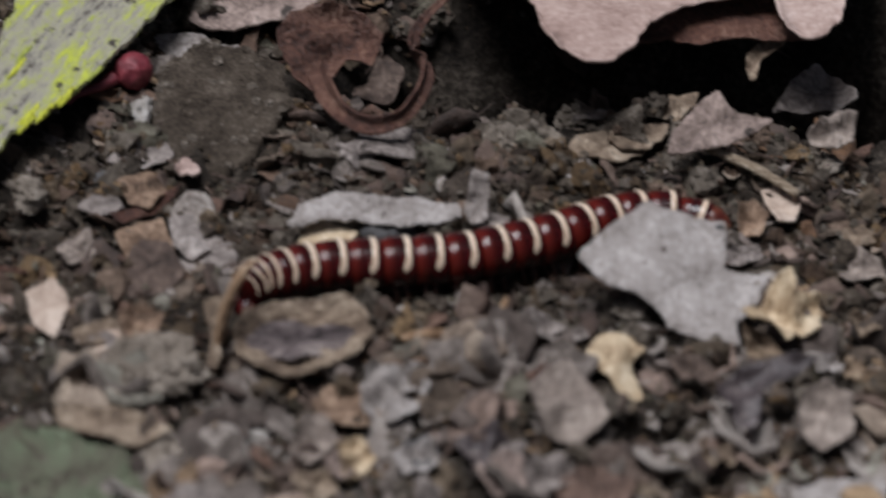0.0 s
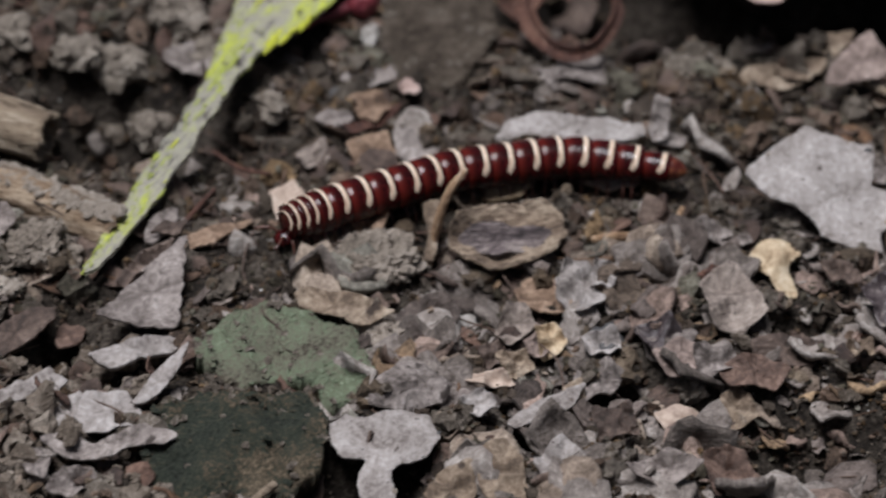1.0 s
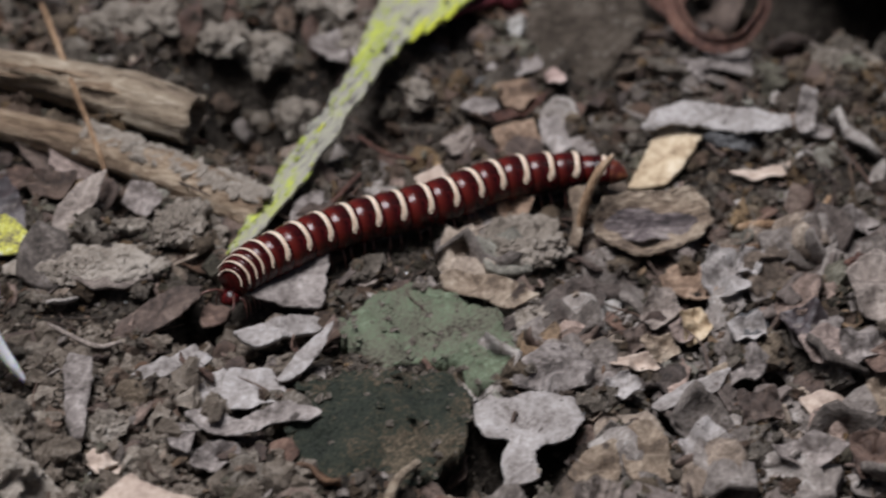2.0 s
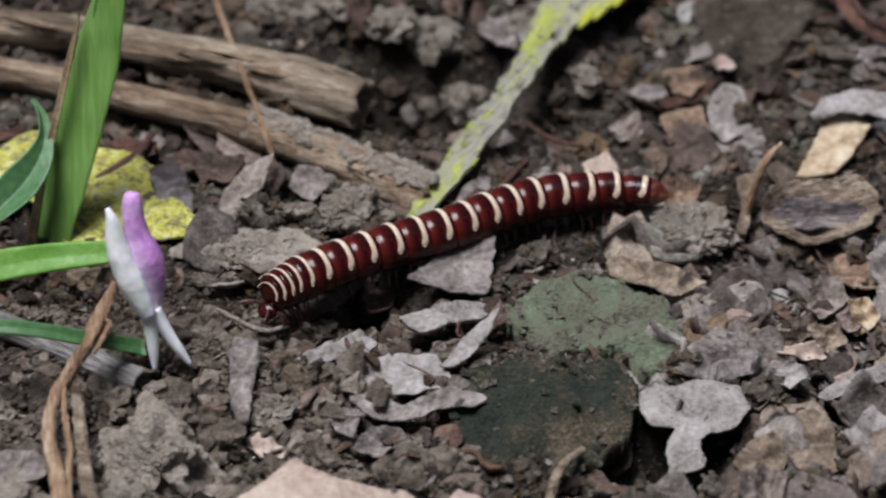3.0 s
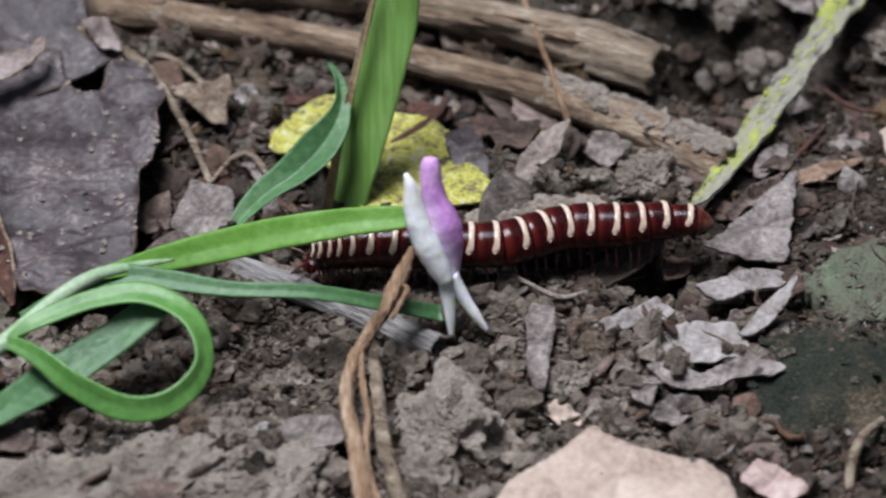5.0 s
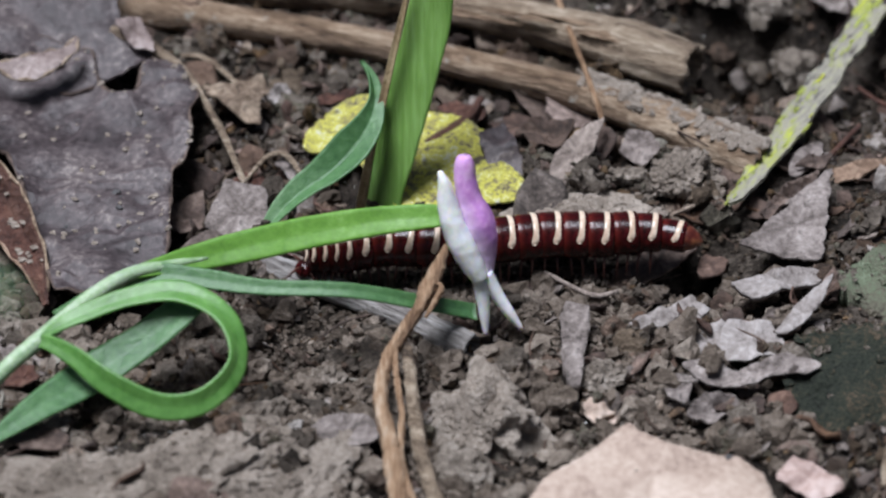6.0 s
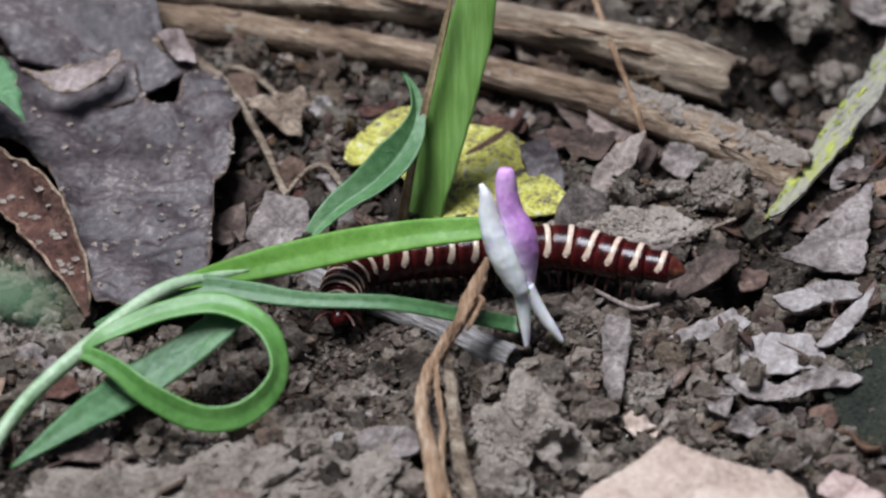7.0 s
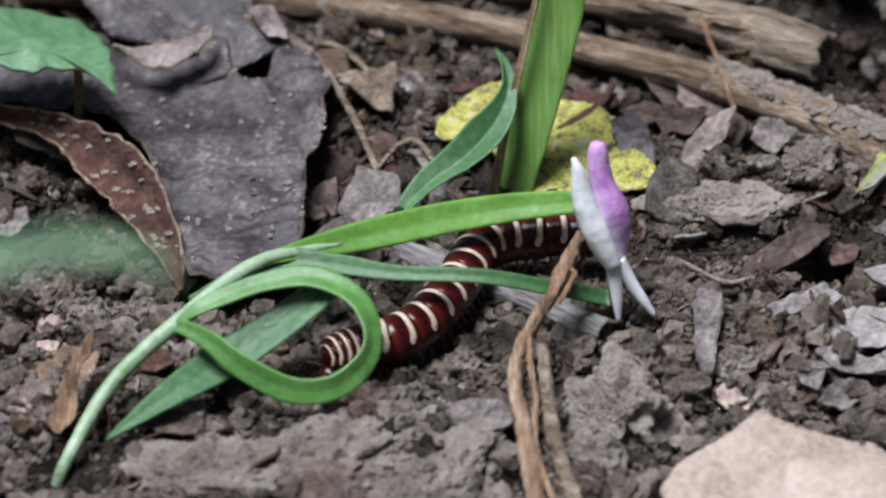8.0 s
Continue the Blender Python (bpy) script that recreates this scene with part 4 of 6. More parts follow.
clod(-1.5, -27, 5.4, 4.8, 4.2, 7, "pale_soil", 20, level=6, label="large crumbly grey-brown soil clod", blocky=0.7, crumbs=0.17, cuts=5, sit=0.55)
for i, (x, y, rx) in enumerate(((-36, -35.5, 6), (-28, -33.5, 7), (-19.5, -34.5, 6.5), (-13, -40, 6))):
    clod(x, y - 3.5, rx + 1.5, rx * 0.7, 1.5, 60 + i, "pale_soil", 25 * i, level=5, label="low pale lump of trodden soil", cuts=0, crumbs=0.32, sit=-0.2)
clod(6.5, 1.4, 7, 3.0, 1.4, 11, "pale_soil", 4, level=6, label="flat sandy soil slab beside the grass", crumbs=0.16, sit=0.5)
clod(16.5, 6.8, 3.6, 2.8, 2.3, 13, "pale_soil", 0, level=5, label="crumbly lump of soil under the stick")
flake(45.3, 8.3, 4.0, 3.3, -5, "pink", 103)
flake(73.7, 32.2, 10.1, 5.8, -5, "grey", 127)
flake(57.3, 53.1, 7.6, 4.2, -13, "pale", 128)
clod(91.8, 38.4, 2.2, 1.6, 1.1, 130, "clod")
clod(85.5, 33.0, 3.2, 2.1, 1.4, 131, "clod")
flake(95.6, 31.8, 6.4, 3.8, 19, "tan", 135)
clod(111.4, 28.2, 1.8, 1.6, 1.1, 139, "clod")
clod(90.2, 7.7, 1.7, 1.1, 0.7, 146, "clod")
flake(15.7, -12.5, 6.7, 3.7, 41, "pale", 153)
flake(8.2, -26.2, 3.7, 3.1, -31, "pink", 160)
flake(33.8, 37.6, 6.5, 5.5, -34, "grey", 183)
clod(25.8, 39.6, 3.2, 3.2, 2.1, 184, "clod")
clod(29.6, 34.2, 2.7, 2.6, 1.7, 185, "clod")
clod(21.8, 39.5, 2.6, 2.5, 1.6, 186, "clod")
clod(16.1, 41.8, 2.3, 2.3, 1.5, 187, "clod")
clod(11.0, 42.4, 3.2, 2.7, 1.7, 188, "clod")
clod(31.8, 42.5, 2.3, 2.0, 1.3, 189, "clod")
flake(55.4, 21.1, 12.5, 5.1, -77, "grey", 194)
clod(46.1, 14.2, 1.1, 1.1, 0.7, 197, "clod")
flake(1.3, 16.1, 11.2, 4.8, -45, "brown", 204)
flake(-5.5, 18.3, 7.5, 2.6, 32, "rust", 205)
clod(15.6, 6.5, 3.0, 2.3, 1.5, 207, "pale_soil", level=5)
clod(11.3, 7.2, 1.9, 1.6, 1.0, 208, "clod")
flake(45.9, 9.7, 6.8, 4.9, 13, "tan", 210)
clod(41.2, 29.1, 2.0, 2.0, 1.3, 214, "clod")
flake(34.4, 37.8, 5.2, 4.4, -26, "grey", 216)
clod(21.6, -26.4, 2.0, 1.8, 1.1, 219, "clod")
flake(-5.5, 17.7, 9.4, 2.0, 45, "rust", 228)
flake(-51.6, -23.4, 13.4, 4.8, 73, "tan", 231, cup=0.8)
flake(-55.0, -28.2, 3.0, 5.3, 0, "grey", 233)
clod(-45.6, -15.4, 2.1, 1.8, 1.2, 234, "clod")
clod(-50.8, -15.3, 1.8, 1.8, 1.2, 235, "clod")
clod(-55.8, -12.1, 2.1, 2.1, 1.4, 236, "clod")
flake(-46.4, -18.6, 4.8, 4.0, -40, "grey", 237)
clod(-52.9, -24.9, 1.8, 1.8, 1.1, 238, "clod")
flake(-19.6, -4.8, 6.6, 4.8, -0, "grey", 239)
flake(14.1, -3.2, 13.0, 3.7, 30, "brown", 240)
flake(-43.4, -23.5, 3.3, 3.5, 0, "rust", 242)
flake(-36.9, -21.6, 7.3, 3.1, -8, "tan", 243)
clod(-21.9, -28.3, 2.3, 1.7, 1.1, 244, "clod")
clod(-28.9, -28.1, 1.8, 1.5, 0.9, 245, "clod")
clod(-40.4, -29.9, 2.3, 1.7, 1.1, 247, "clod")
flake(-41.7, -32.1, 6.6, 3.3, -7, "brown", 248)
clod(-16.0, -21.6, 1.5, 1.2, 0.8, 249, "clod")
clod(-4.3, -34.0, 3.0, 2.6, 1.7, 251, "clod")
clod(8.4, -21.8, 2.0, 1.8, 1.1, 252, "clod")
flake(18.7, -16.4, 5.7, 6.1, 16, "pale", 253)
clod(-9.8, -25.9, 2.3, 2.0, 1.3, 255, "clod")
flake(-3.8, 17.7, 6.6, 2.8, -44, "rust", 258)
flake(6.6, 17.2, 10.1, 5.1, -72, "grey", 260)
flake(2.8, 19.4, 9.6, 3.9, -55, "brown", 261)
flake(34.3, 57.0, 17.1, 6.2, -16, "grey", 262)
flake(26.5, 55.5, 8.1, 4.4, -54, "pale", 263)
flake(32.2, 52.4, 7.2, 8.1, -19, "grey", 264)
flake(11.7, 58.9, 11.0, 7.1, -9, "herb", 265, name="green_leaf", label="fresh green leaf lying on soil")
flake(63.9, 57.4, 15.8, 5.0, 8, "grey", 266)
flake(60.1, 52.8, 6.8, 4.5, -10, "pale", 267)
clod(13.1, 42.8, 2.6, 2.5, 1.6, 268, "clod")
clod(19.2, 50.8, 3.0, 2.4, 1.5, 270, "clod")
clod(32.3, 44.2, 2.9, 3.0, 2.0, 271, "clod")
clod(35.0, 39.5, 2.0, 2.0, 1.3, 272, "clod")
flake(33.2, 44.2, 6.1, 3.2, -75, "pink", 274)
flake(92.3, 30.6, 8.2, 4.3, 15, "tan", 275)
flake(88.8, 26.9, 4.4, 3.3, -2, "pale", 276)
clod(91.3, 38.5, 2.1, 1.7, 1.1, 277, "clod")
clod(83.7, 31.7, 2.6, 2.0, 1.3, 278, "clod")
flake(9.0, 1.7, 8.8, 8.5, 14, "grey", 280)
flake(19.2, -2.2, 5.6, 3.0, -86, "brown", 283)
flake(33.5, -0.8, 2.9, 2.9, -2, "grey", 284)
flake(28.7, 9.8, 6.3, 2.5, 52, "grey", 286)
flake(64.7, -1.2, 7.1, 5.8, -18, "tan", 287, cup=1.0)


def scrap(outline, at, kind, seed, tilt=(0, 0), label="", name="leaf_fragment", wavy=0.5, rim=0.0, thick=0.28, ragged=0.025, cell=0.0, grit=0.0, dust=0, crumbs=0, margin="", category="", ripple=0.0):
    """A torn leaf piece or slab of its own outline, lying at a place in mm and tilted towards x and y."""
    words = dict(herb="fresh green", pale="pale grey", grey="grey", tan="tan", brown="brown", pink="pinkish", rust="rust-brown", purple_brown="purple-brown", rosy="pinkish grey").get(kind, "tan")
    size = max(np.ptp(np.array(outline), axis=0))
    fold = 0.0 if size > 13 or thick > 1 else random.Random(seed).choice((0.0, 0.12, -0.12, 0.2))
    V, F = plate(outline, thick, ragged, wavy, rim, seed, cell or min(0.9, max(0.3, size / 16)), grit, fold, ripple)
    ob = tagged(part(name, mesh_of(name, V, F, M[kind]), m=mm(at[0], at[1], at[2] - (thick / 2 if thick > 1 else 0), *tilt)), label or words + " torn dry leaf fragment on the soil",
                category or ("leaf fragment" if name == "leaf_fragment" else "dead leaf"), "leaf fragments on the soil" if name == "leaf_fragment" else "")
    c = math.cos(radians(tilt[0]))
    out = [(at[0] + x * 1.04, at[1] + y * 1.04 * c - 0.3) for x, y in outline]
    LYING.append((np.min(out, axis=0), np.max(out, axis=0), out))
    tops = V[:len(V) // 2]
    rnd = random.Random(seed)
    if margin:
        E = [(x, y, min(tops, key=lambda v: (v.x - x) ** 2 + (v.y - y) ** 2).z - thick / 2) for x, y in dense(outline, max(0.25, size / 60), ragged, seed)]
        R, G = tube([(x, y, z, 0.17 + 0.07 * math.sin(i * 0.7)) for i, (x, y, z) in enumerate(E)], 2 * len(E), 6, 0.2, seed)
        part("margin", mesh_of("margin", R, G, M[margin]), ob, "thin dry leaf rim")
    for i in range(dust):
        p, r = max(rnd.choice(tops), rnd.choice(tops), key=lambda v: v.x), rnd.uniform(0.08, 0.32)
        P, G = lump(r * 1.4, r, r * 0.6, 40 + i, 2, 0.8, 0.3, 2)
        dark = rnd.random() < 0.2
        part("debris", mesh_of("debris", P, G, M["stone" if dark else "pale_soil"], False), ob, "dark crumb on the leaf" if dark else "grain of pale soil", mm(p.x, p.y, p.z + r * 0.2, 0, 0, rnd.uniform(0, 180)))
    for i in range(crumbs):
        p, r = rnd.choice(tops), rnd.uniform(0.12, 0.45)
        P, G = lump(r * 1.3, r, r * 0.5, seed * 100 + i, 2, 0.8, 0.4, 1)
        part("soil_crumb", mesh_of("soil_crumb", P, G, M["clump" if rnd.random() < 0.5 else kind], False), ob, "crumb of soil", mm(p.x, p.y, p.z, 0, 0, rnd.uniform(0, 180)))
    return ob


def red_bud():
    bud = clod(51.0 + 0.8, 45.8, 1.75, 1.75, 1.75, 15, "bud", 0, "red_bud", "dark red dry bud with a thin stem", "bud", 4, 0.12, 0.03, 1.1, 0)
    V, F = tube([(51.0 - 1.0, 45.8 - 1.0, 1.9, 0.7), (51.0 - 2.6, 45.8 - 2.2, 1.8, 0.45), (51.0 - 4.6, 45.8 - 3.4, 1.9, 0.36), (51.0 - 5.4, 45.8 - 4.0, 1.4, 0.25)], 24, 10, 0.1, 2)
    part("stem", mesh_of("stem", V, F, M["bud"]), bud, "thin red dry stem", bud.matrix_basis.inverted())


red_bud()
scrap([(-8.4, 3.2), (-5.4, 5.8), (-1.7, 7.7), (-0.9, 6.8), (4.8, 5.5), (4.0, 0.9), (5.2, 0.5), (7.7, -0.0), (6.2, -2.6), (4.2, -4.1), (4.2, -6.3), (2.0, -6.1), (-0.2, -4.9), (-1.8, -4.2), (-2.3, -2.3), (-3.7, -0.9), (-6.3, -0.1), (-7.5, 1.5)], (93.9, 7.2, 4.4), "pale", 401, tilt=(24, 0), name="pale_leaf", label="torn pale grey dead leaf piece leaning over soil", wavy=0.5, dust=8, thick=0.4)
scrap([(-3.0, -0.0), (-1.1, 0.9), (0.8, 3.6), (2.0, 3.7), (1.9, -0.1), (2.5, -1.7), (0.3, -3.4), (-0.6, -1.6), (-2.8, -1.4)], (100.9, 2.9, 3.6), "cream_leaf", 402, tilt=(22, 0), name="yellowish_leaf_scrap", label="crumpled yellowish leaf scrap beside a pale leaf", wavy=1.3, rim=1.0)
scrap([(-1.0, 1.6), (1.8, 2.5), (1.3, -1.3), (-0.6, -2.4), (-1.3, -0.3)], (104.0, 3.7, 3.0), "cream_leaf", 403, tilt=(28, 12), name="yellowish_leaf_scrap", label="small crumpled yellowish leaf scrap", wavy=0.8)
# Darker tan instead of the scrap's cream: the fold's shade is put into its colour.
scrap([(-1.6, 2.2), (0.3, 1.2), (1.9, -0.6), (0.5, -1.5), (-1.0, -1.3)], (99.7, 0.6, 2.2), "tan", 404, tilt=(35, 0), label="shaded tan fold of a leaf scrap", wavy=0.5)
scrap([(-21.3, 22.8), (-14.8, 1.8), (-14.7, -5.8), (-13.5, -10.2), (-11.9, -12.3), (-10.1, -12.0), (-7.3, -8.4), (-4.9, -4.3), (-1.6, -1.3), (3.4, -0.0), (7.4, -0.5), (7.1, -5.5), (8.0, -8.9), (9.7, -9.3), (12.2, -6.1), (14.9, 1.4), (20.6, 8.9), (24.6, 25.5), (-5.5, 31.3)], (102.3, 43.4, 8.5), "rosy", 405, tilt=(-10, 0), name="large_pale_leaf", label="large pale pinkish dead leaf with a wavy lip", wavy=0.8, rim=-0.2, cell=1.2, margin="rosy")
scrap([(-9.9, -1.3), (-7.1, 0.8), (-3.0, 2.9), (2.4, 3.8), (6.3, 3.2), (6.8, -0.8), (7.8, -2.4), (3.7, -2.9), (-1.4, -2.1), (-5.4, -1.1)], (104.6, 42.3, 6.5), "rust", 406, tilt=(10, 0), name="folded_brown_leaf", label="brown underside of a folded dead leaf", wavy=0.8)
scrap([(-4.3, -2.5), (-3.4, -0.4), (-1.0, 2.1), (1.2, 3.5), (2.0, 1.6), (5.9, 0.3), (2.0, -1.8), (-2.5, -2.7)], (101.0, 28.5, 5.1), "grey", 407, tilt=(26, 0), label="angular grey leaf piece leaning on soil", wavy=0.4)
scrap([(-2.8, -0.9), (-1.0, 1.5), (1.0, 3.3), (1.0, -0.2), (1.6, -1.7), (0.2, -1.9)], (110.7, 57.8, -12.1), "brown", 408, tilt=(40, 0), wavy=0.4)
scrap([(-2.0, -0.9), (-0.8, 1.2), (2.1, 1.6), (1.4, -0.1), (-0.6, -1.8)], (100.0, 35.5, 2.4), "tan", 409, tilt=(15, 0), label="small orange-tan leaf fragment on soil", wavy=0.5)
scrap([(-4.6, -1.5), (-2.4, 1.4), (0.3, 3.0), (2.7, 1.7), (3.6, -0.9), (1.6, -2.0), (-1.3, -1.8)], (114.2, 40.3, -0.6), "grey", 410, tilt=(30, 0), label="crumpled grey-brown dead leaf on soil", wavy=1.3, rim=0.8)
scrap([(-2.5, 0.2), (0.4, 1.6), (2.6, 2.0), (1.7, -1.1), (-0.3, -1.9), (-2.0, -1.0)], (112.5, 28.8, 3.7), "grey", 411, tilt=(25, 0), label="crumpled pale grey leaf scrap", wavy=1.0)
scrap([(-1.8, -2.4), (-1.6, 0.3), (0.3, 1.7), (3.2, 2.1), (1.4, 0.7), (-0.4, -0.2), (-1.0, -2.2)], (108.4, 39.5, 4.5), "tan", 412, tilt=(30, 0), label="thin curled tan leaf strip under a leaf", wavy=0.6, rim=0.5)
scrap([(-1.3, 2.1), (0.4, 2.5), (2.1, 0.5), (0.8, -2.3), (-0.9, -2.8), (-1.1, -0.0)], (106.2, 21.6, 0.9), "pink", 413, label="small pinkish leaf fragment on the soil", wavy=0.4)
scrap([(-1.2, 1.1), (0.5, 2.1), (1.6, 0.5), (0.4, -2.0), (-1.3, -1.7)], (103.1, 19.5, 1.0), "tan", 414, tilt=(20, 0), wavy=0.6, rim=0.6)
scrap([(-1.4, 0.7), (0.8, 1.4), (1.9, -0.6), (-1.3, -1.5)], (112.2, 17.0, 0.9), "tan", 415, tilt=(15, 0))
scrap([(-2.5, -0.3), (-0.4, 2.2), (2.5, 1.1), (2.2, -1.2), (-1.8, -1.7)], (111.4, 13.5, 0.1), "grey", 416, tilt=(10, 0), wavy=0.7)
scrap([(-1.2, 1.4), (1.5, 0.9), (1.8, -0.4), (-0.5, -1.3), (-1.7, -0.6)], (101.5, 15.4, 0.7), "grey", 417, tilt=(10, 0))
scrap([(-2.7, 1.6), (-0.9, 3.2), (1.7, 3.1), (2.6, 0.9), (1.1, 0.0), (1.7, -3.6), (-0.3, -3.9), (-1.1, -1.6), (-2.2, 0.4)], (87.2, -0.1, 1.9), "cream_leaf", 418, tilt=(10, 0), label="dull yellow torn leaf piece on soil", wavy=0.7)
scrap([(-3.6, 0.5), (-1.1, 2.4), (2.3, 2.8), (5.4, 2.6), (2.9, 0.6), (0.1, -0.1), (-0.8, -3.2), (-2.4, -4.0), (-2.8, -1.5)], (97.3, -7.4, 3.8), "purple_brown", 419, tilt=(30, 0), label="purple-brown curled dead leaf flap", wavy=1.2, rim=0.8)
scrap([(-1.1, 0.0), (0.6, 1.8), (1.2, -0.5), (-0.7, -1.4)], (96.1, -9.8, 1.2), "pale", 420, tilt=(25, 0))
scrap([(-2.5, -1.3), (-1.5, 1.9), (0.6, 3.2), (2.4, 1.6), (1.8, -2.3), (-0.8, -3.2)], (102.3, -10.0, 3.3), "grey", 421, tilt=(30, 0), wavy=1.0, rim=0.6)
scrap([(-2.8, 1.5), (-1.1, 3.3), (1.3, 4.0), (2.8, 0.8), (3.4, -2.3), (0.7, -3.8), (-2.0, -3.0), (-2.3, -0.4)], (81.2, -6.5, 3.0), "grey", 422, tilt=(25, 0), wavy=1.0, rim=0.5)
scrap([(-3.7, 0.9), (-0.2, 1.8), (3.8, 1.0), (2.4, -1.7), (-2.3, -2.0)], (86.1, -12.4, 1.9), "brown", 423, tilt=(15, 0), wavy=0.8)
scrap([(-2.8, 1.3), (0.1, 2.1), (3.1, 0.3), (1.4, -2.2), (-1.8, -1.5)], (74.7, -10.0, 0.9), "grey", 424, tilt=(20, 0), wavy=1.0)
scrap([(-3.5, 1.2), (-0.0, 2.2), (4.3, 1.2), (3.4, -2.6), (-4.2, -1.9)], (101.3, -19.3, 2.2), "pale", 425, tilt=(5, 0), label="pale bluish grey leaf piece on litter")
long_thing("twig", [(70.0, 5.3, 1.5, 0.36), (72.2, 4.9, 2.2, 0.47), (76.2, 3.5, 3.0, 0.41), (77.6, 4.6, 3.3, 0.36), (79.0, 7.0, 3.8, 0.26)], M["root"], "forked tan dry twig on the litter", "twig", 40, 10, 0.2, 25)
long_thing("twig", [(76.3, 3.5, 2.8, 0.31), (74.3, 1.7, 3.3, 0.26), (72.2, 1.8, 2.0, 0.26), (70.6, 1.8, 1.9, 0.21)], M["root"], "thin tan twig branch on the litter", "twig", 40, 10, 0.2, 26)
long_thing("twig", [(74.2, 3.7, 2.6, 0.41), (73.9, 0.3, 2.2, 0.47), (74.1, -2.6, 1.5, 0.47), (74.0, -5.6, 0.6, 0.41)], M["stick"], "brown dry twig bent down into litter", "twig", 40, 10, 0.2, 27)
scrap([(-2.2, 0.2), (-1.4, 2.8), (0.9, 2.8), (2.6, 1.0), (2.0, -2.1), (-0.3, -3.0), (-1.5, -1.8)], (67.8, -1.9, 1.2), "pale", 426, tilt=(25, 0), label="crumpled pale grey leaf scrap", wavy=1.6, rim=0.6)
scrap([(-1.2, 0.9), (1.1, 1.7), (1.3, -1.3), (-1.1, -1.3)], (71.9, -0.8, 1.6), "pale", 427, tilt=(20, 0), wavy=0.6)
scrap([(-1.9, 0.7), (-0.2, 1.9), (2.1, 0.5), (1.2, -1.6), (-1.2, -1.5)], (48.5, 9.2, 1.6), "tan", 428, tilt=(25, 0), label="small curled tan leaf fragment", wavy=0.8, rim=0.6)
scrap([(-1.7, 1.7), (0.8, 3.3), (1.9, 0.2), (0.4, -3.2), (-1.3, -1.9)], (41.2, 12.7, 1.0), "pink", 429, tilt=(15, 0), wavy=0.4)
scrap([(-2.6, 0.4), (-0.6, 3.4), (1.8, 2.6), (2.9, -0.5), (0.7, -2.8), (-2.2, -2.9)], (50.5, 17.9, 0.7), "brown", 430, tilt=(15, 0), wavy=0.6)
scrap([(-2.0, 0.1), (0.4, 1.6), (1.5, 0.2), (0.1, -1.9)], (45.4, 7.7, 0.8), "grey", 431, tilt=(10, 0))
clod(48.4, 4.3, 4.8, 3.1, 2.3, 432, "pale_soil", label="rough crumbly tan soil clod", sit=0.4, level=5)
clod(48.8, -5.2, 2.5, 2.7, 2.0, 433, "pale_soil", label="small crumbly tan soil clod", sit=0.4)
scrap([(-3.9, 1.6), (-2.7, 2.5), (2.2, 1.0), (5.6, -0.8), (2.4, -2.3), (-0.3, -1.8), (-3.3, -0.0)], (44.2, -3.7, 1.5), "tan", 434, tilt=(20, 0), label="curled two-toned tan and grey leaf piece", wavy=0.8, rim=0.7)
clod(56.4, -2.4, 3.6, 2.4, 1.8, 435, "pale_lump", name="bark_chunk", category="bark chunk", label="smooth pale grey chunk of bark on litter", sit=0.4, blocky=0.5, crumbs=0.06)
scrap([(-1.7, 1.2), (0.5, 2.1), (1.7, 0.1), (0.5, -1.7), (-1.0, -1.7)], (64.1, -8.6, 0.2), "cream_leaf", 436, tilt=(30, 0), label="small bright cream leaf curl", wavy=0.8, rim=0.6)
scrap([(-4.3, 3.4), (-2.3, 4.9), (-0.9, 4.0), (1.8, 4.8), (4.9, 4.0), (6.0, 1.2), (4.3, -1.2), (1.7, -2.1), (0.8, -2.9), (1.1, -6.2), (-2.3, -6.5), (-2.1, -2.7), (-1.1, -1.0), (-3.4, -0.6), (-4.2, 1.3)], (46.2, -23.0, 0.4), "pale", 437, tilt=(8, 0), label="lobed pale grey dead leaf piece over a hollow", wavy=0.5, dust=6)
scrap([(-3.7, -1.2), (-1.3, 0.8), (4.3, 3.0), (2.9, 0.5), (0.6, -1.2), (-2.7, -1.9)], (62.2, -17.9, -0.2), "pale", 438, tilt=(15, 0), label="long pale grey leaf fragment on litter", wavy=0.5)
scrap([(-4.0, -1.3), (-2.8, 1.4), (0.8, 3.0), (4.2, 0.4), (3.1, -1.5), (-1.2, -2.0)], (49.8, -16.0, 1.4), "grey", 439, tilt=(20, 0), wavy=0.9, rim=-0.6)
scrap([(-2.0, 2.2), (0.8, 4.1), (2.1, 0.9), (2.3, -2.8), (-1.0, -3.5), (-2.2, -0.9)], (56.6, -29.2, 2.4), "tan", 440, tilt=(15, 0), wavy=0.8)
scrap([(-2.5, 0.6), (0.5, 3.2), (2.4, 0.8), (1.4, -2.3), (-1.7, -2.3)], (62.1, -28.4, 2.3), "pale", 441, tilt=(15, 0), wavy=0.8)
scrap([(-2.3, 0.7), (-0.2, 1.7), (2.2, 0.7), (1.5, -1.4), (-1.1, -1.7)], (74.4, -20.5, 0.5), "pink", 442, tilt=(20, 0))
scrap([(-1.1, 2.1), (0.9, 3.2), (1.3, -0.3), (-0.3, -3.7), (-0.8, -1.4)], (65.4, -17.0, -0.7), "tan", 443, tilt=(25, 0), wavy=0.5)
scrap([(-2.5, 0.6), (0.9, 2.5), (2.6, 1.1), (0.9, -1.5), (-1.9, -2.7)], (68.1, -14.0, 0.1), "grey", 444, tilt=(15, 0), wavy=0.9)
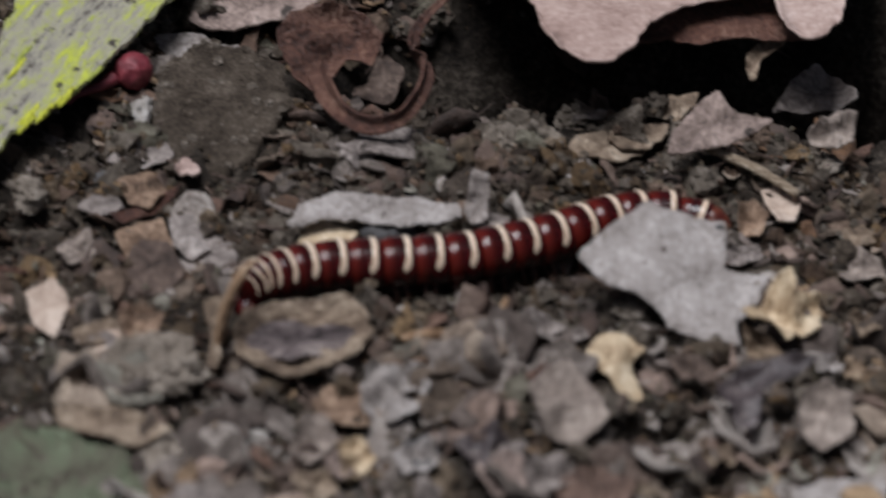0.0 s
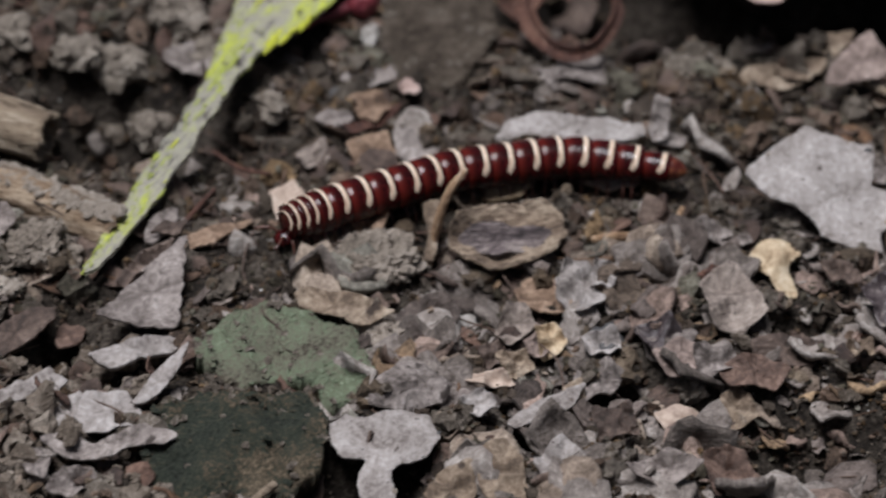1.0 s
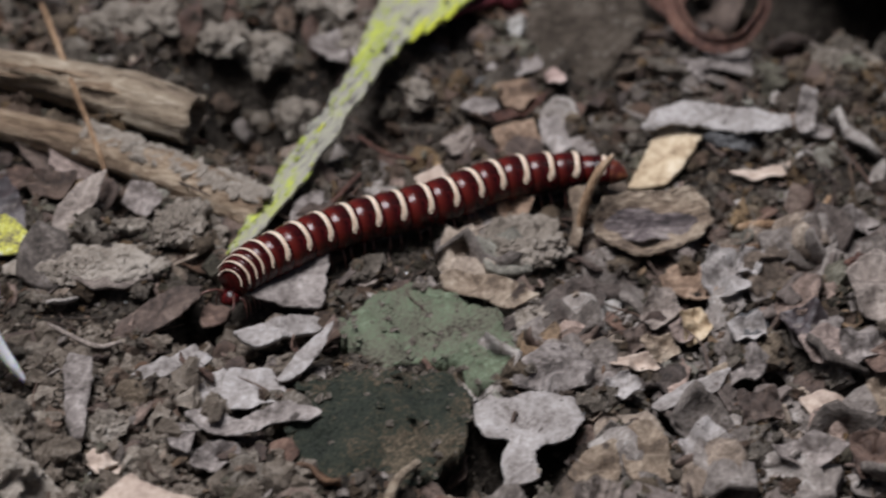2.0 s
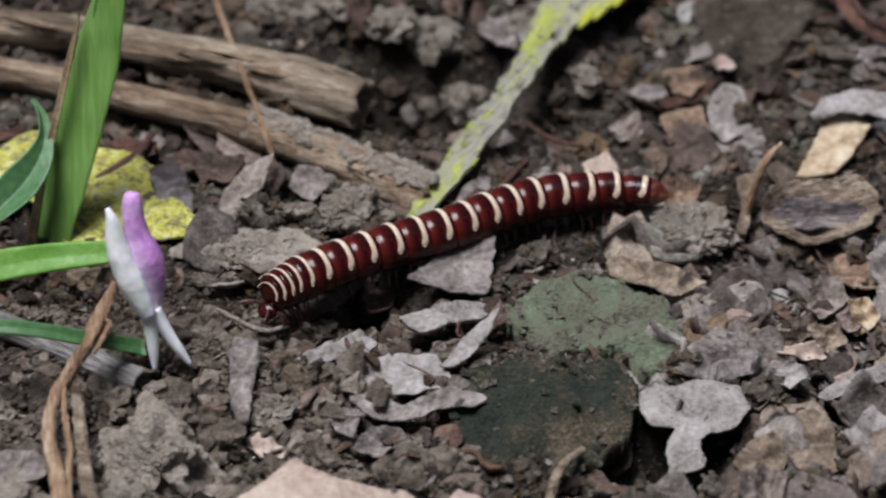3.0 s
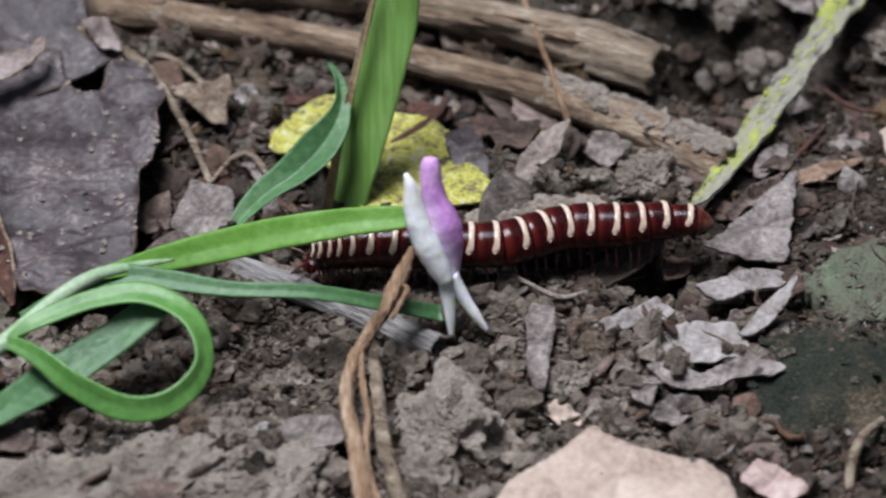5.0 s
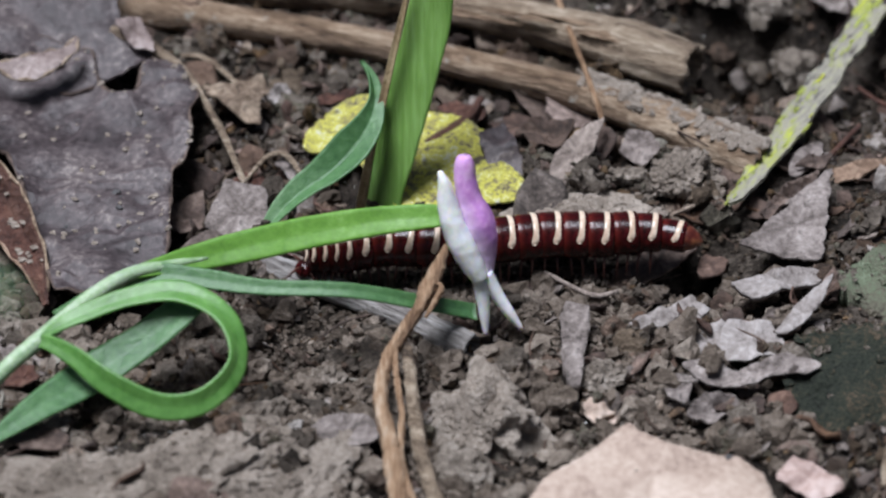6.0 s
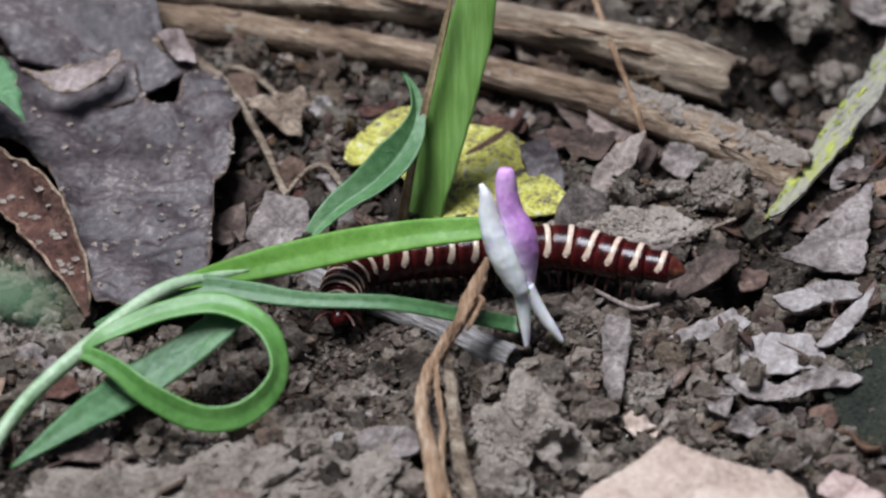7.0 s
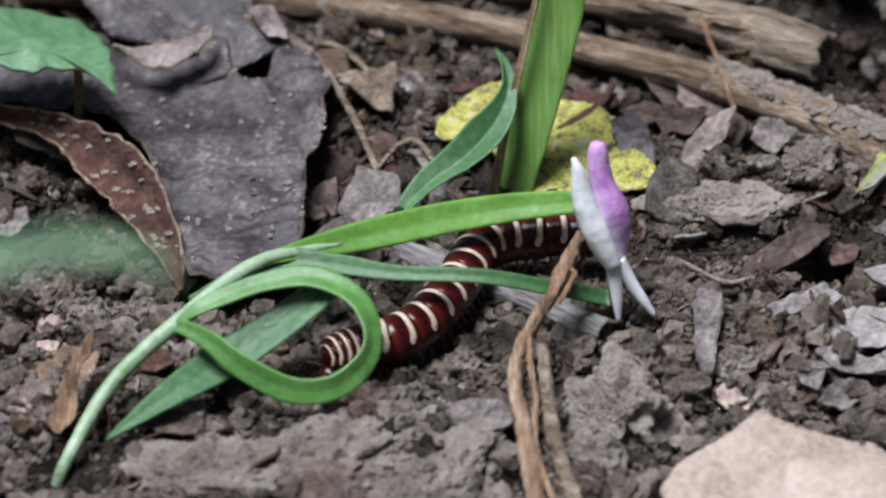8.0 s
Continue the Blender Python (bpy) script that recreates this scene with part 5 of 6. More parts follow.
scrap([(-1.3, -0.7), (-2.8, 0.7), (1.1, 2.0), (2.4, -0.1), (0.7, -1.8)], (54.2, -16.7, -0.2), "grey", 445, tilt=(10, 0))
scrap([(-2.8, -1.0), (-1.0, 2.0), (2.1, 2.6), (2.3, -0.5), (-0.5, -3.0)], (52.1, -30.0, 1.3), "tan", 446, tilt=(15, 0), wavy=0.9)
clod(77.3, -3.7, 1.2, 1.3, 1.0, 447, "clod", sit=0.4)
clod(69.7, -8.5, 2.0, 2.1, 1.6, 448, "stone", name="pebble", category="pebble", label="rounded dark grey pebble in litter", sit=0.4)
clod(76.5, -14.5, 2.2, 1.7, 1.3, 449, "clod", sit=0.4)
scrap([(-6.8, -0.8), (-5.1, 1.7), (-2.7, 2.3), (2.3, 1.4), (8.2, 0.6), (8.7, -0.9), (5.4, -1.5), (0.9, -1.2), (-1.0, -0.4), (-4.1, -0.3), (-5.9, -1.0)], (69.1, 20.9, 3.1), "pale", 450, tilt=(22, 0), name="pale_leaf_strip", label="long pale grey strip of dead leaf", wavy=0.5, ragged=0.05)
scrap([(-1.2, -1.0), (-0.3, 2.8), (1.2, 2.2), (0.9, -1.8), (-0.6, -2.1)], (78.9, 21.0, 3.9), "grey", 451, tilt=(55, 0), label="upright grey leaf scrap on soil", wavy=0.4)
scrap([(-1.9, 0.1), (0.2, 0.8), (1.7, 0.4), (1.1, -0.9), (-1.1, -0.5)], (80.3, 20.5, 1.9), "grey", 452, tilt=(15, 0))
scrap([(-4.4, -4.4), (-1.6, 1.3), (0.4, 5.4), (4.1, 3.1), (2.1, -0.7), (-0.5, -4.4)], (64.6, 17.6, 0.7), "cream_leaf", 453, tilt=(4, 0), label="bright tan woody leaf fragment on soil", wavy=0.4, thick=0.5)
clod(71.5, 20.0, 2.7, 1.9, 1.4, 454, "stone", name="stone", category="stone", label="rough dark grey lump of soil", sit=0.4)
scrap([(-2.0, 0.1), (0.3, 1.9), (2.2, -0.6), (-0.5, -1.4)], (47.0, 27.3, 0.6), "grey", 455, tilt=(10, 0))
scrap([(-1.9, 0.4), (1.2, 2.1), (1.6, -0.6), (-0.9, -2.0)], (44.7, 23.2, -1.0), "grey", 456, tilt=(15, 0), wavy=0.6)
scrap([(-2.1, 1.4), (0.7, 2.0), (2.4, -0.0), (0.4, -1.9), (-1.3, -1.4)], (50.8, 28.8, 0.8), "tan", 457, tilt=(15, 0), wavy=0.5)
scrap([(-2.5, 1.1), (1.8, 3.0), (2.6, -0.9), (0.1, -2.2), (-2.0, -1.0)], (50.4, 22.7, -0.3), "tan", 458, tilt=(10, 0), wavy=0.5)
scrap([(-3.4, -0.8), (-1.1, -0.2), (1.9, 1.5), (3.4, 2.2), (2.4, 0.7), (-0.6, -1.2), (-2.4, -2.0)], (51.1, 27.3, 0.3), "rust", 459, tilt=(20, 0), label="thin curled rust-brown leaf strip")
scrap([(-1.6, 2.0), (0.6, 2.6), (0.8, 1.0), (1.9, -1.7), (-0.2, -2.8), (-1.5, -1.0)], (54.2, 22.2, 0.7), "grey", 460, tilt=(15, 0), wavy=0.5)
clod(57.5, 23.7, 1.0, 0.6, 0.5, 461, "stone", name="pebble", category="pebble", label="small smooth dark pebble", sit=0.4)
clod(47.8, 33.0, 1.0, 1.1, 0.8, 462, "stone", name="pebble", category="pebble", label="small dark bluish pebble", sit=0.4)
clod(60.8, 34.6, 0.6, 0.5, 0.4, 463, "stone", name="pebble", category="pebble", label="tiny smooth dark pebble", sit=0.4)
clod(52.2, 41.6, 1.2, 1.7, 1.3, 464, "pale_lump", name="stone", category="stone", label="pale rounded stone on soil", sit=0.4)
scrap([(-3.2, -0.3), (-1.0, 1.7), (2.5, 1.6), (3.0, -0.3), (0.5, -1.6), (-1.8, -1.1)], (51.3, 34.6, 0.5), "grey", 465, tilt=(10, 0))
scrap([(-1.3, -0.2), (-0.0, 1.8), (1.1, -0.3), (0.3, -1.2)], (55.1, 30.8, 1.6), "rosy", 466, tilt=(10, 0))
scrap([(-1.7, 0.2), (-0.8, 1.2), (1.2, 1.0), (1.6, -0.6), (-0.3, -1.8)], (69.9, 30.6, 2.6), "grey", 467, tilt=(20, 0), wavy=0.6)
scrap([(-3.3, 0.2), (-0.4, 0.5), (3.1, 1.3), (1.9, -0.8), (-1.3, -1.3)], (74.0, 15.4, 0.6), "pink", 468, tilt=(5, 0))
scrap([(-2.3, 0.5), (0.8, 1.9), (1.5, -0.4), (0.0, -1.9)], (41.7, 15.3, 0.0), "pink", 469, tilt=(10, 0))
scrap([(-3.1, -0.8), (-1.4, 4.5), (2.4, 3.4), (2.8, 0.6), (2.1, -2.4), (-0.0, -3.3), (-2.7, -1.9)], (-25.1, 0.0, 2.2), "grey", 470, tilt=(14, 0), label="flat pinkish-grey torn leaf by the grass", wavy=0.3)
scrap([(-3.3, 0.9), (-0.3, 2.0), (1.7, -0.4), (1.5, -2.0), (0.3, -0.5)], (-23.2, 6.5, 0.5), "rust", 471, tilt=(10, 0), wavy=0.5)
scrap([(-1.7, 1.5), (1.5, 3.5), (1.9, -0.9), (-0.3, -2.4), (-1.5, -1.6)], (-30.3, 2.9, -0.4), "brown", 472, tilt=(5, 0), wavy=0.5)
scrap([(-4.0, 1.7), (-1.7, 2.0), (1.6, 2.7), (2.6, 0.5), (1.8, -0.8), (1.8, -2.9), (0.1, -2.5), (-2.2, -0.8)], (-25.4, 17.2, 3.1), "tan", 473, tilt=(20, 0), label="crumpled tan dead leaf piece under a stalk", wavy=1.2, rim=0.6)
scrap([(-1.4, 0.1), (0.4, 1.2), (1.4, -0.1), (-0.4, -1.3)], (-21.9, 20.1, 1.7), "pale", 474, tilt=(20, 0), wavy=0.7)
scrap([(-3.3, -1.1), (-0.6, 0.5), (2.4, 1.2), (2.1, 0.2), (-0.6, -0.8)], (-16.7, 19.2, 2.0), "rust", 475, tilt=(20, 0), label="curled rust-brown leaf strip")
scrap([(-1.2, 0.3), (-0.5, 1.8), (1.2, -0.5), (0.7, -1.6), (-0.2, -0.0)], (-20.9, 8.3, 1.2), "grey", 476, tilt=(25, 0), label="thin pale curled leaf strip")
scrap([(-2.6, -3.2), (-1.9, 0.2), (0.3, 2.8), (3.1, 4.6), (1.9, 0.8), (0.3, -1.2), (-1.1, -3.9)], (6.4, 7.7, 3.1), "grey", 477, tilt=(18, 0), wavy=0.6)
scrap([(-2.3, 2.5), (0.2, 4.2), (2.4, -2.0), (1.2, -3.5), (-1.5, -1.3)], (-0.4, 9.5, 2.5), "purple_brown", 478, tilt=(15, 0), wavy=0.7)
scrap([(-2.9, 0.7), (-0.2, 2.1), (3.0, 1.0), (1.4, -1.7), (-1.3, -2.1)], (3.7, 12.1, 2.7), "brown", 479, tilt=(15, 0), wavy=0.9)
scrap([(-2.1, -0.7), (-1.2, 1.7), (0.9, 1.7), (2.0, -0.4), (0.3, -2.3)], (12.8, 10.4, 2.4), "grey", 480, tilt=(25, 0), wavy=0.5)
scrap([(-5.7, -3.5), (-2.5, 0.4), (0.9, 4.6), (3.8, 6.7), (3.0, 1.9), (2.1, -5.0), (-1.7, -4.9)], (27.0, -1.0, 1.5), "grey", 481, tilt=(6, 0), label="flat purplish-grey dead leaf piece on soil", wavy=0.3, ragged=0.04)
scrap([(-3.1, -0.1), (-0.3, 0.7), (4.1, 1.8), (3.5, 1.0), (-1.0, -1.5), (-3.1, -1.9)], (33.5, 8.7, 1.2), "tan", 482, tilt=(10, 0))
scrap([(-4.2, 0.2), (-1.5, 0.9), (1.6, 1.5), (4.8, 1.3), (3.9, -0.2), (0.5, -0.8), (-1.9, -1.8), (-3.2, -1.0)], (24.7, -8.5, 1.1), "pale", 483, tilt=(15, 0), label="pale tan woody splinter of leaf", wavy=0.5, thick=0.6)
scrap([(-2.7, -2.7), (-0.9, 0.6), (3.1, 4.5), (2.1, 1.8), (0.0, -1.4), (-1.6, -2.7)], (26.8, -13.9, 1.5), "pale", 484, tilt=(15, 0), label="narrow pale grey leaf strip on soil", wavy=0.5)
scrap([(-3.1, -0.4), (-1.9, 2.8), (2.0, 2.8), (3.3, 0.4), (2.8, -1.4), (-0.3, -2.1), (-2.8, -2.0)], (21.8, -17.4, 0.6), "pale", 485, tilt=(10, 0), label="flat pale grey leaf piece on soil", wavy=0.4)
scrap([(-6.2, 0.8), (-3.8, 1.5), (-1.3, 0.1), (3.3, 1.9), (6.4, 0.2), (5.2, -0.8), (1.7, -0.5), (-0.9, -2.0), (-4.4, -1.1)], (21.7, -21.7, 1.0), "grey", 486, tilt=(15, 0), label="curled pinkish-grey dead leaf strip", wavy=0.9, rim=0.5)
scrap([(-3.0, -1.9), (-1.8, -0.1), (1.3, 2.2), (3.0, 1.2), (1.8, -0.2), (-1.3, -1.2)], (12.7, -15.0, 1.1), "pale", 487, tilt=(12, 0), label="small pale grey pointed leaf chip", wavy=0.4)
scrap([(-1.1, 3.5), (-0.6, 5.6), (1.7, 4.7), (1.3, -0.7), (0.5, -5.6), (-0.6, -5.1), (-1.1, -2.1)], (5.8, -18.7, 2.0), "grey", 488, tilt=(6, 0), name="bark_sliver", label="grey upright sliver of bark on soil", wavy=0.4, thick=0.8)
scrap([(-1.3, 0.3), (-0.4, 1.6), (1.9, -0.6), (-0.2, -1.3)], (7.8, -25.7, -0.1), "pink", 489, tilt=(10, 0))
scrap([(-3.5, 0.2), (-1.7, 2.1), (1.3, 2.1), (3.5, 0.0), (1.4, -2.2), (-1.1, -2.2)], (-14.3, -30.7, 1.6), "grey", 490, tilt=(5, 0), wavy=0.5)
scrap([(-11.0, -2.3), (-9.7, -0.1), (-6.5, 2.5), (-4.0, 5.1), (-2.0, 6.9), (-0.8, 5.4), (1.4, 3.8), (4.3, 3.1), (7.7, 2.8), (9.6, 1.2), (10.1, -2.3), (10.2, -7.7), (0.0, -10.2), (-9.5, -7.7)], (12.4, -38.6, 3.4), "pink", 491, tilt=(8, 0), name="pinkish_leaf", label="large pale pinkish-brown dead leaf", wavy=0.7, rim=-0.8, dust=5, cell=1.0, thick=0.5, ragged=0.02)
scrap([(-3.1, -0.0), (-1.4, 2.6), (1.1, 1.4), (3.0, -1.1), (0.4, -2.8)], (26.1, -36.3, 1.1), "rosy", 492, tilt=(15, 0), wavy=0.7)
scrap([(-0.3, -1.8), (-2.7, -0.6), (-1.2, 1.2), (1.9, 1.8), (2.3, -0.6)], (18.4, -25.8, 0.1), "grey", 493, tilt=(15, 0), wavy=1.0, rim=0.5)
scrap([(-1.3, 0.4), (-0.2, 2.0), (1.5, 0.4), (0.7, -1.6), (-0.8, -1.2)], (15.0, -23.8, 0.7), "grey", 494, tilt=(10, 0))
long_thing("twig", [(32.4, -38.2, 1.7, 0.41), (32.9, -34.8, 1.9, 0.47), (34.0, -32.1, 2.5, 0.47), (36.3, -27.5, 0.5, 0.36)], M["stick"], "curved tan dry stalk on the soil", "twig", 40, 10, 0.2, 97)
clod(3.4, -21.3, 1.1, 0.9, 0.7, 495, "clod", sit=0.4)
clod(12.9, -18.7, 1.3, 0.9, 0.7, 496, "pale_soil", sit=0.4)
scrap([(-2.5, -3.9), (-0.2, 1.5), (0.6, 4.3), (1.4, 5.0), (1.3, 2.1), (0.5, -0.2), (0.2, -3.7), (-1.3, -5.1)], (-50.1, -28.7, 4.0), "root", 497, tilt=(20, 0), label="curled orange-brown dead leaf strip", wavy=0.9, rim=0.7)
clod(-53.9, -16.4, 1.8, 1.3, 1.0, 498, "rosy", label="pinkish grey lump of soil", sit=0.4, blocky=0.4)
clod(-53.9, -19.6, 1.3, 1.2, 0.9, 499, "rosy", label="pinkish grey lump of soil", sit=0.4, blocky=0.4)
scrap([(-26.6, 8.0), (-26.5, 16.2), (-10.7, 15.0), (-4.1, 16.3), (1.6, 14.2), (2.4, 9.7), (4.0, 7.0), (6.2, 7.0), (6.9, 11.7), (9.8, 12.6), (12.5, 6.7), (11.5, 4.3), (12.1, -0.5), (11.5, -2.5), (10.4, -4.6), (10.7, -13.6), (10.6, -17.3), (9.1, -20.2), (5.1, -22.6), (0.7, -22.6), (-1.0, -15.3), (-3.0, -8.6), (-5.3, -2.6), (-8.4, 1.3), (-16.2, 3.5), (-26.2, 4.4)], (-41.9, 9.1, 3.3), "purple_brown", 500, tilt=(2, 0), ripple=1.0, name="big_brown_leaf", label="large dusty purple-brown dead leaf with wavy edge", wavy=1.2, rim=1.0, dust=110, cell=1.0, ragged=0.012, thick=0.35, margin="brown")
scrap([(-13.5, 9.2), (-10.7, 2.2), (-7.5, -2.4), (-3.0, -3.2), (0.7, -1.3), (2.5, -2.8), (3.7, -5.4), (7.5, -4.0), (9.4, -2.9), (6.1, 1.9), (4.6, 9.1)], (-43.7, 24.5, 6.0), "purple_brown", 501, tilt=(10, 0), ripple=0.8, name="folded_leaf", label="purple-brown dead leaf lying over another", wavy=0.8)
scrap([(-5.6, 0.5), (-3.4, -0.3), (0.1, 0.7), (2.9, 1.4), (3.9, 2.9), (4.2, 1.2), (2.5, -0.8), (0.3, -2.3), (-1.4, -2.3), (-3.5, -1.0)], (-45.4, 18.3, 7.4), "rosy_brown", 502, tilt=(24, 0), name="curled_leaf_lip", label="pale curled lip of a brown dead leaf", wavy=0.5, margin="tan")
scrap([(-2.2, 1.4), (0.1, 2.3), (1.4, 0.1), (2.0, -2.1), (-0.0, -1.7), (-1.2, -0.0)], (-35.9, 23.3, 6.4), "rosy_brown", 503, tilt=(20, 0), name="curled_leaf_scrap", label="curled pale leaf base with a stalk", wavy=0.5)
scrap([(-8.5, 1.3), (-6.9, 4.5), (-1.9, 7.5), (2.2, 5.9), (6.8, 2.8), (8.0, -1.7), (7.1, -5.5), (3.9, -6.5), (2.0, -3.1), (-1.0, -1.8), (-4.7, -2.5), (-7.2, -0.6)], (38.9, -10.3, 1.0), "moss", 504, tilt=(6, 0), name="mossy_clod", label="flat earth slab with a green moss film", wavy=0.9, thick=3.0, grit=0.9, ripple=0.9, crumbs=70, ragged=0.05, category="soil clod")
scrap([(-9.1, -3.1), (-7.2, 3.8), (-2.7, 6.2), (1.4, 5.3), (6.6, 6.1), (8.6, 1.7), (6.9, -4.7), (1.5, -8.0), (-6.0, -6.6)], (33.6, -21.1, 0.7), "moss_dark", 505, tilt=(8, 0), name="mossy_clod", label="dark earth slab with green moss film", wavy=1.1, thick=3.0, grit=1.0, ripple=0.9, crumbs=70, ragged=0.05, category="soil clod")
scrap([(-11.3, 1.4), (-10.7, 4.2), (-7.8, 8.4), (-4.8, 9.6), (0.7, 5.8), (4.0, 5.0), (6.2, 2.9), (7.0, -0.4), (8.8, -2.5), (11.0, -4.9), (9.4, -6.3), (5.1, -7.3), (0.8, -7.7), (-2.4, -6.9), (-6.8, -0.4), (-9.5, 0.2)], (-8.1, 10.0, 1.9), "yellow_flat", 507, tilt=(4, 0), name="yellow_leaf", label="flat decayed leaf flaking with bright yellow", wavy=0.7, ragged=0.05)
scrap([(-4.5, 1.7), (-2.8, 3.8), (1.0, 4.6), (3.9, 3.1), (5.4, 0.7), (4.0, -2.3), (1.9, -0.9), (0.3, -2.9), (-1.6, -4.3), (-3.3, -2.8), (-4.1, -0.8)], (70.0, 50.6, -0.7), "rust", 509, tilt=(30, 0), name="rust_leaf_scrap", label="crumpled dark rust-red leaf scrap", wavy=1.8, rim=1.0)
scrap([(-2.0, 3.8), (1.3, 3.3), (3.1, 0.2), (1.7, -3.3), (-1.3, -3.2), (-2.8, -0.6)], (75.5, 55.3, -6.5), "brown", 510, tilt=(10, 0), wavy=1.0)
scrap([(-5.4, 0.2), (-4.3, 2.4), (-1.9, 3.4), (1.0, 3.5), (4.2, 3.9), (6.0, 2.0), (6.0, -0.7), (4.6, -2.5), (1.1, -3.8), (-1.8, -4.0), (-4.0, -2.9), (-5.3, -1.3)], (61.4, 6.3, 1.2), "shell", 511, tilt=(18, 0), name="shell_piece", label="cupped brown woody shell piece on soil", wavy=0.7, rim=0.9, thick=0.5, margin="tan")
scrap([(-4.3, 0.6), (-1.9, 1.7), (1.8, 1.2), (5.0, 0.6), (3.5, -1.2), (-0.5, -1.9), (-3.5, -0.9)], (61.2, 5.4, 1.7), "shell_dark", 512, tilt=(18, 0), name="shell_flake", label="dark purplish layer flaking inside a shell", wavy=0.9, rim=0.3)
scrap([(-0.8, 2.4), (0.2, 2.8), (1.2, 2.5), (0.8, 0.1), (-0.0, -3.4), (-1.2, -3.5), (-0.4, -0.8)], (54.5, 6.9, 2.4), "tan", 513, tilt=(35, 0), label="short brown broken chip standing in litter", wavy=0.3, thick=0.5)
scrap([(-2.9, -2.0), (-1.2, 0.4), (0.7, 1.6), (3.0, 2.5), (2.4, 0.7), (-0.2, -0.9), (-1.8, -2.4)], (26.5, 3.4, 1.4), "brown", 514, tilt=(20, 0), label="curled dark brown leaf strip by the strap", wavy=1.2, rim=0.8)
scrap([(-1.8, -0.0), (0.4, 1.2), (2.3, 1.2), (0.3, -0.9), (-1.2, -1.5)], (27.0, 2.3, 1.2), "grey", 515, tilt=(20, 0), wavy=0.9)
scrap([(-2.2, -0.6), (0.0, 0.9), (1.7, 0.6), (0.5, -0.9)], (29.5, 8.8, 1.7), "brown", 516, tilt=(20, 0))
scrap([(-1.4, 1.4), (0.9, 0.7), (1.2, -1.0), (-0.7, -1.1)], (68.0, 4.2, 1.1), "brown", 517, tilt=(20, 0))
scrap([(-1.3, 1.6), (1.1, 2.3), (1.7, -0.2), (0.1, -2.0), (-1.5, -1.7)], (-58.9, -1.5, 1.1), "grey", 518, tilt=(10, 0))
scrap([(-4.7, 2.1), (-1.9, 1.1), (0.3, 0.8), (3.0, 0.3), (5.4, -2.1), (2.6, -2.1), (-0.7, -0.5), (-4.0, 0.4)], (-55.4, 8.1, 2.1), "brown", 519, tilt=(20, 0), label="dark brown crumpled leaf layer in litter", wavy=1.0)
scrap([(-4.5, 6.5), (-0.5, 9.6), (3.5, 8.5), (6.3, 5.7), (6.1, -0.2), (3.8, -4.9), (0.3, -8.9), (-3.2, -9.4), (-5.3, -5.9), (-6.3, -0.1)], (59.3, 41.3, 1.0), "packed", 520, tilt=(3, 0), name="soil_patch", label="smooth packed patch of brown soil", wavy=0.5, thick=3.0, grit=0.35, crumbs=70, ragged=0.05, category="soil")
scrap([(-2.2, 0.3), (0.5, 1.5), (2.0, -0.3), (-0.3, -1.5)], (56.1, -17.7, 0.8), "pale", 521, tilt=(22, 0), wavy=1.0, rim=0.5)
scrap([(-3.0, 0.4), (1.3, 1.1), (2.8, -0.6), (-1.0, -0.9)], (57.4, -14.1, 0.5), "pink", 522, tilt=(22, 0), wavy=1.0, rim=0.5)
scrap([(-1.9, 1.2), (1.3, 1.9), (1.7, -1.2), (-1.1, -1.9)], (60.3, -11.9, 0.4), "tan", 523, tilt=(22, 0), wavy=1.0, rim=0.5)
scrap([(-0.7, 1.9), (1.5, 2.6), (1.9, -0.7), (-0.6, -2.6), (-2.1, -1.2)], (60.8, -6.6, 0.9), "grey", 524, tilt=(22, 0), wavy=1.0, rim=0.5)
scrap([(-1.6, 1.5), (1.3, 2.2), (2.3, -0.4), (-0.2, -2.4), (-1.8, -1.0)], (67.0, -2.2, 1.1), "pale", 525, tilt=(22, 0), wavy=1.0, rim=0.5)
scrap([(-0.8, 1.5), (1.6, 1.1), (0.8, -1.5), (-1.6, -1.1)], (70.1, -1.3, 2.2), "pale", 526, tilt=(22, 0), wavy=1.0, rim=0.5)
scrap([(-2.7, 1.2), (0.8, 2.3), (2.7, -0.8), (-0.8, -2.7)], (74.4, -10.3, 1.7), "purple_brown", 527, tilt=(22, 0), wavy=1.0, rim=0.5)
scrap([(-2.2, 1.4), (1.5, 1.9), (2.3, -1.0), (-1.6, -2.2)], (68.0, -22.7, 2.1), "brown", 528, tilt=(22, 0), wavy=1.0, rim=0.5)
scrap([(-2.2, 1.1), (1.1, 1.7), (2.5, -0.8), (-1.5, -2.0)], (78.7, -14.3, 2.1), "grey", 529, tilt=(22, 0), wavy=1.0, rim=0.5)
scrap([(-1.6, 1.3), (0.6, 2.4), (2.0, -1.2), (-1.0, -2.4)], (80.4, -18.4, -0.3), "tan", 530, tilt=(22, 0), wavy=1.0, rim=0.5)
scrap([(-3.9, 0.3), (0.5, 1.9), (3.5, 0.1), (0.0, -2.2)], (71.3, -30.6, 3.3), "grey", 531, tilt=(22, 0), wavy=1.0, rim=0.5)
scrap([(-2.3, 1.7), (1.3, 2.2), (2.7, -1.3), (-1.7, -2.5)], (77.2, -30.4, 2.6), "brown", 532, tilt=(22, 0), wavy=1.0, rim=0.5)
scrap([(-2.4, 0.2), (0.4, 2.4), (2.4, 1.2), (1.6, -1.7), (-2.0, -2.1)], (51.5, -35.1, 2.4), "grey", 533, tilt=(22, 0), wavy=1.0, rim=0.5)
scrap([(-1.8, 0.8), (1.0, 1.0), (1.6, -0.5), (-0.8, -1.2)], (53.7, -2.7, -0.0), "tan", 534, tilt=(22, 0), wavy=1.0, rim=0.5)
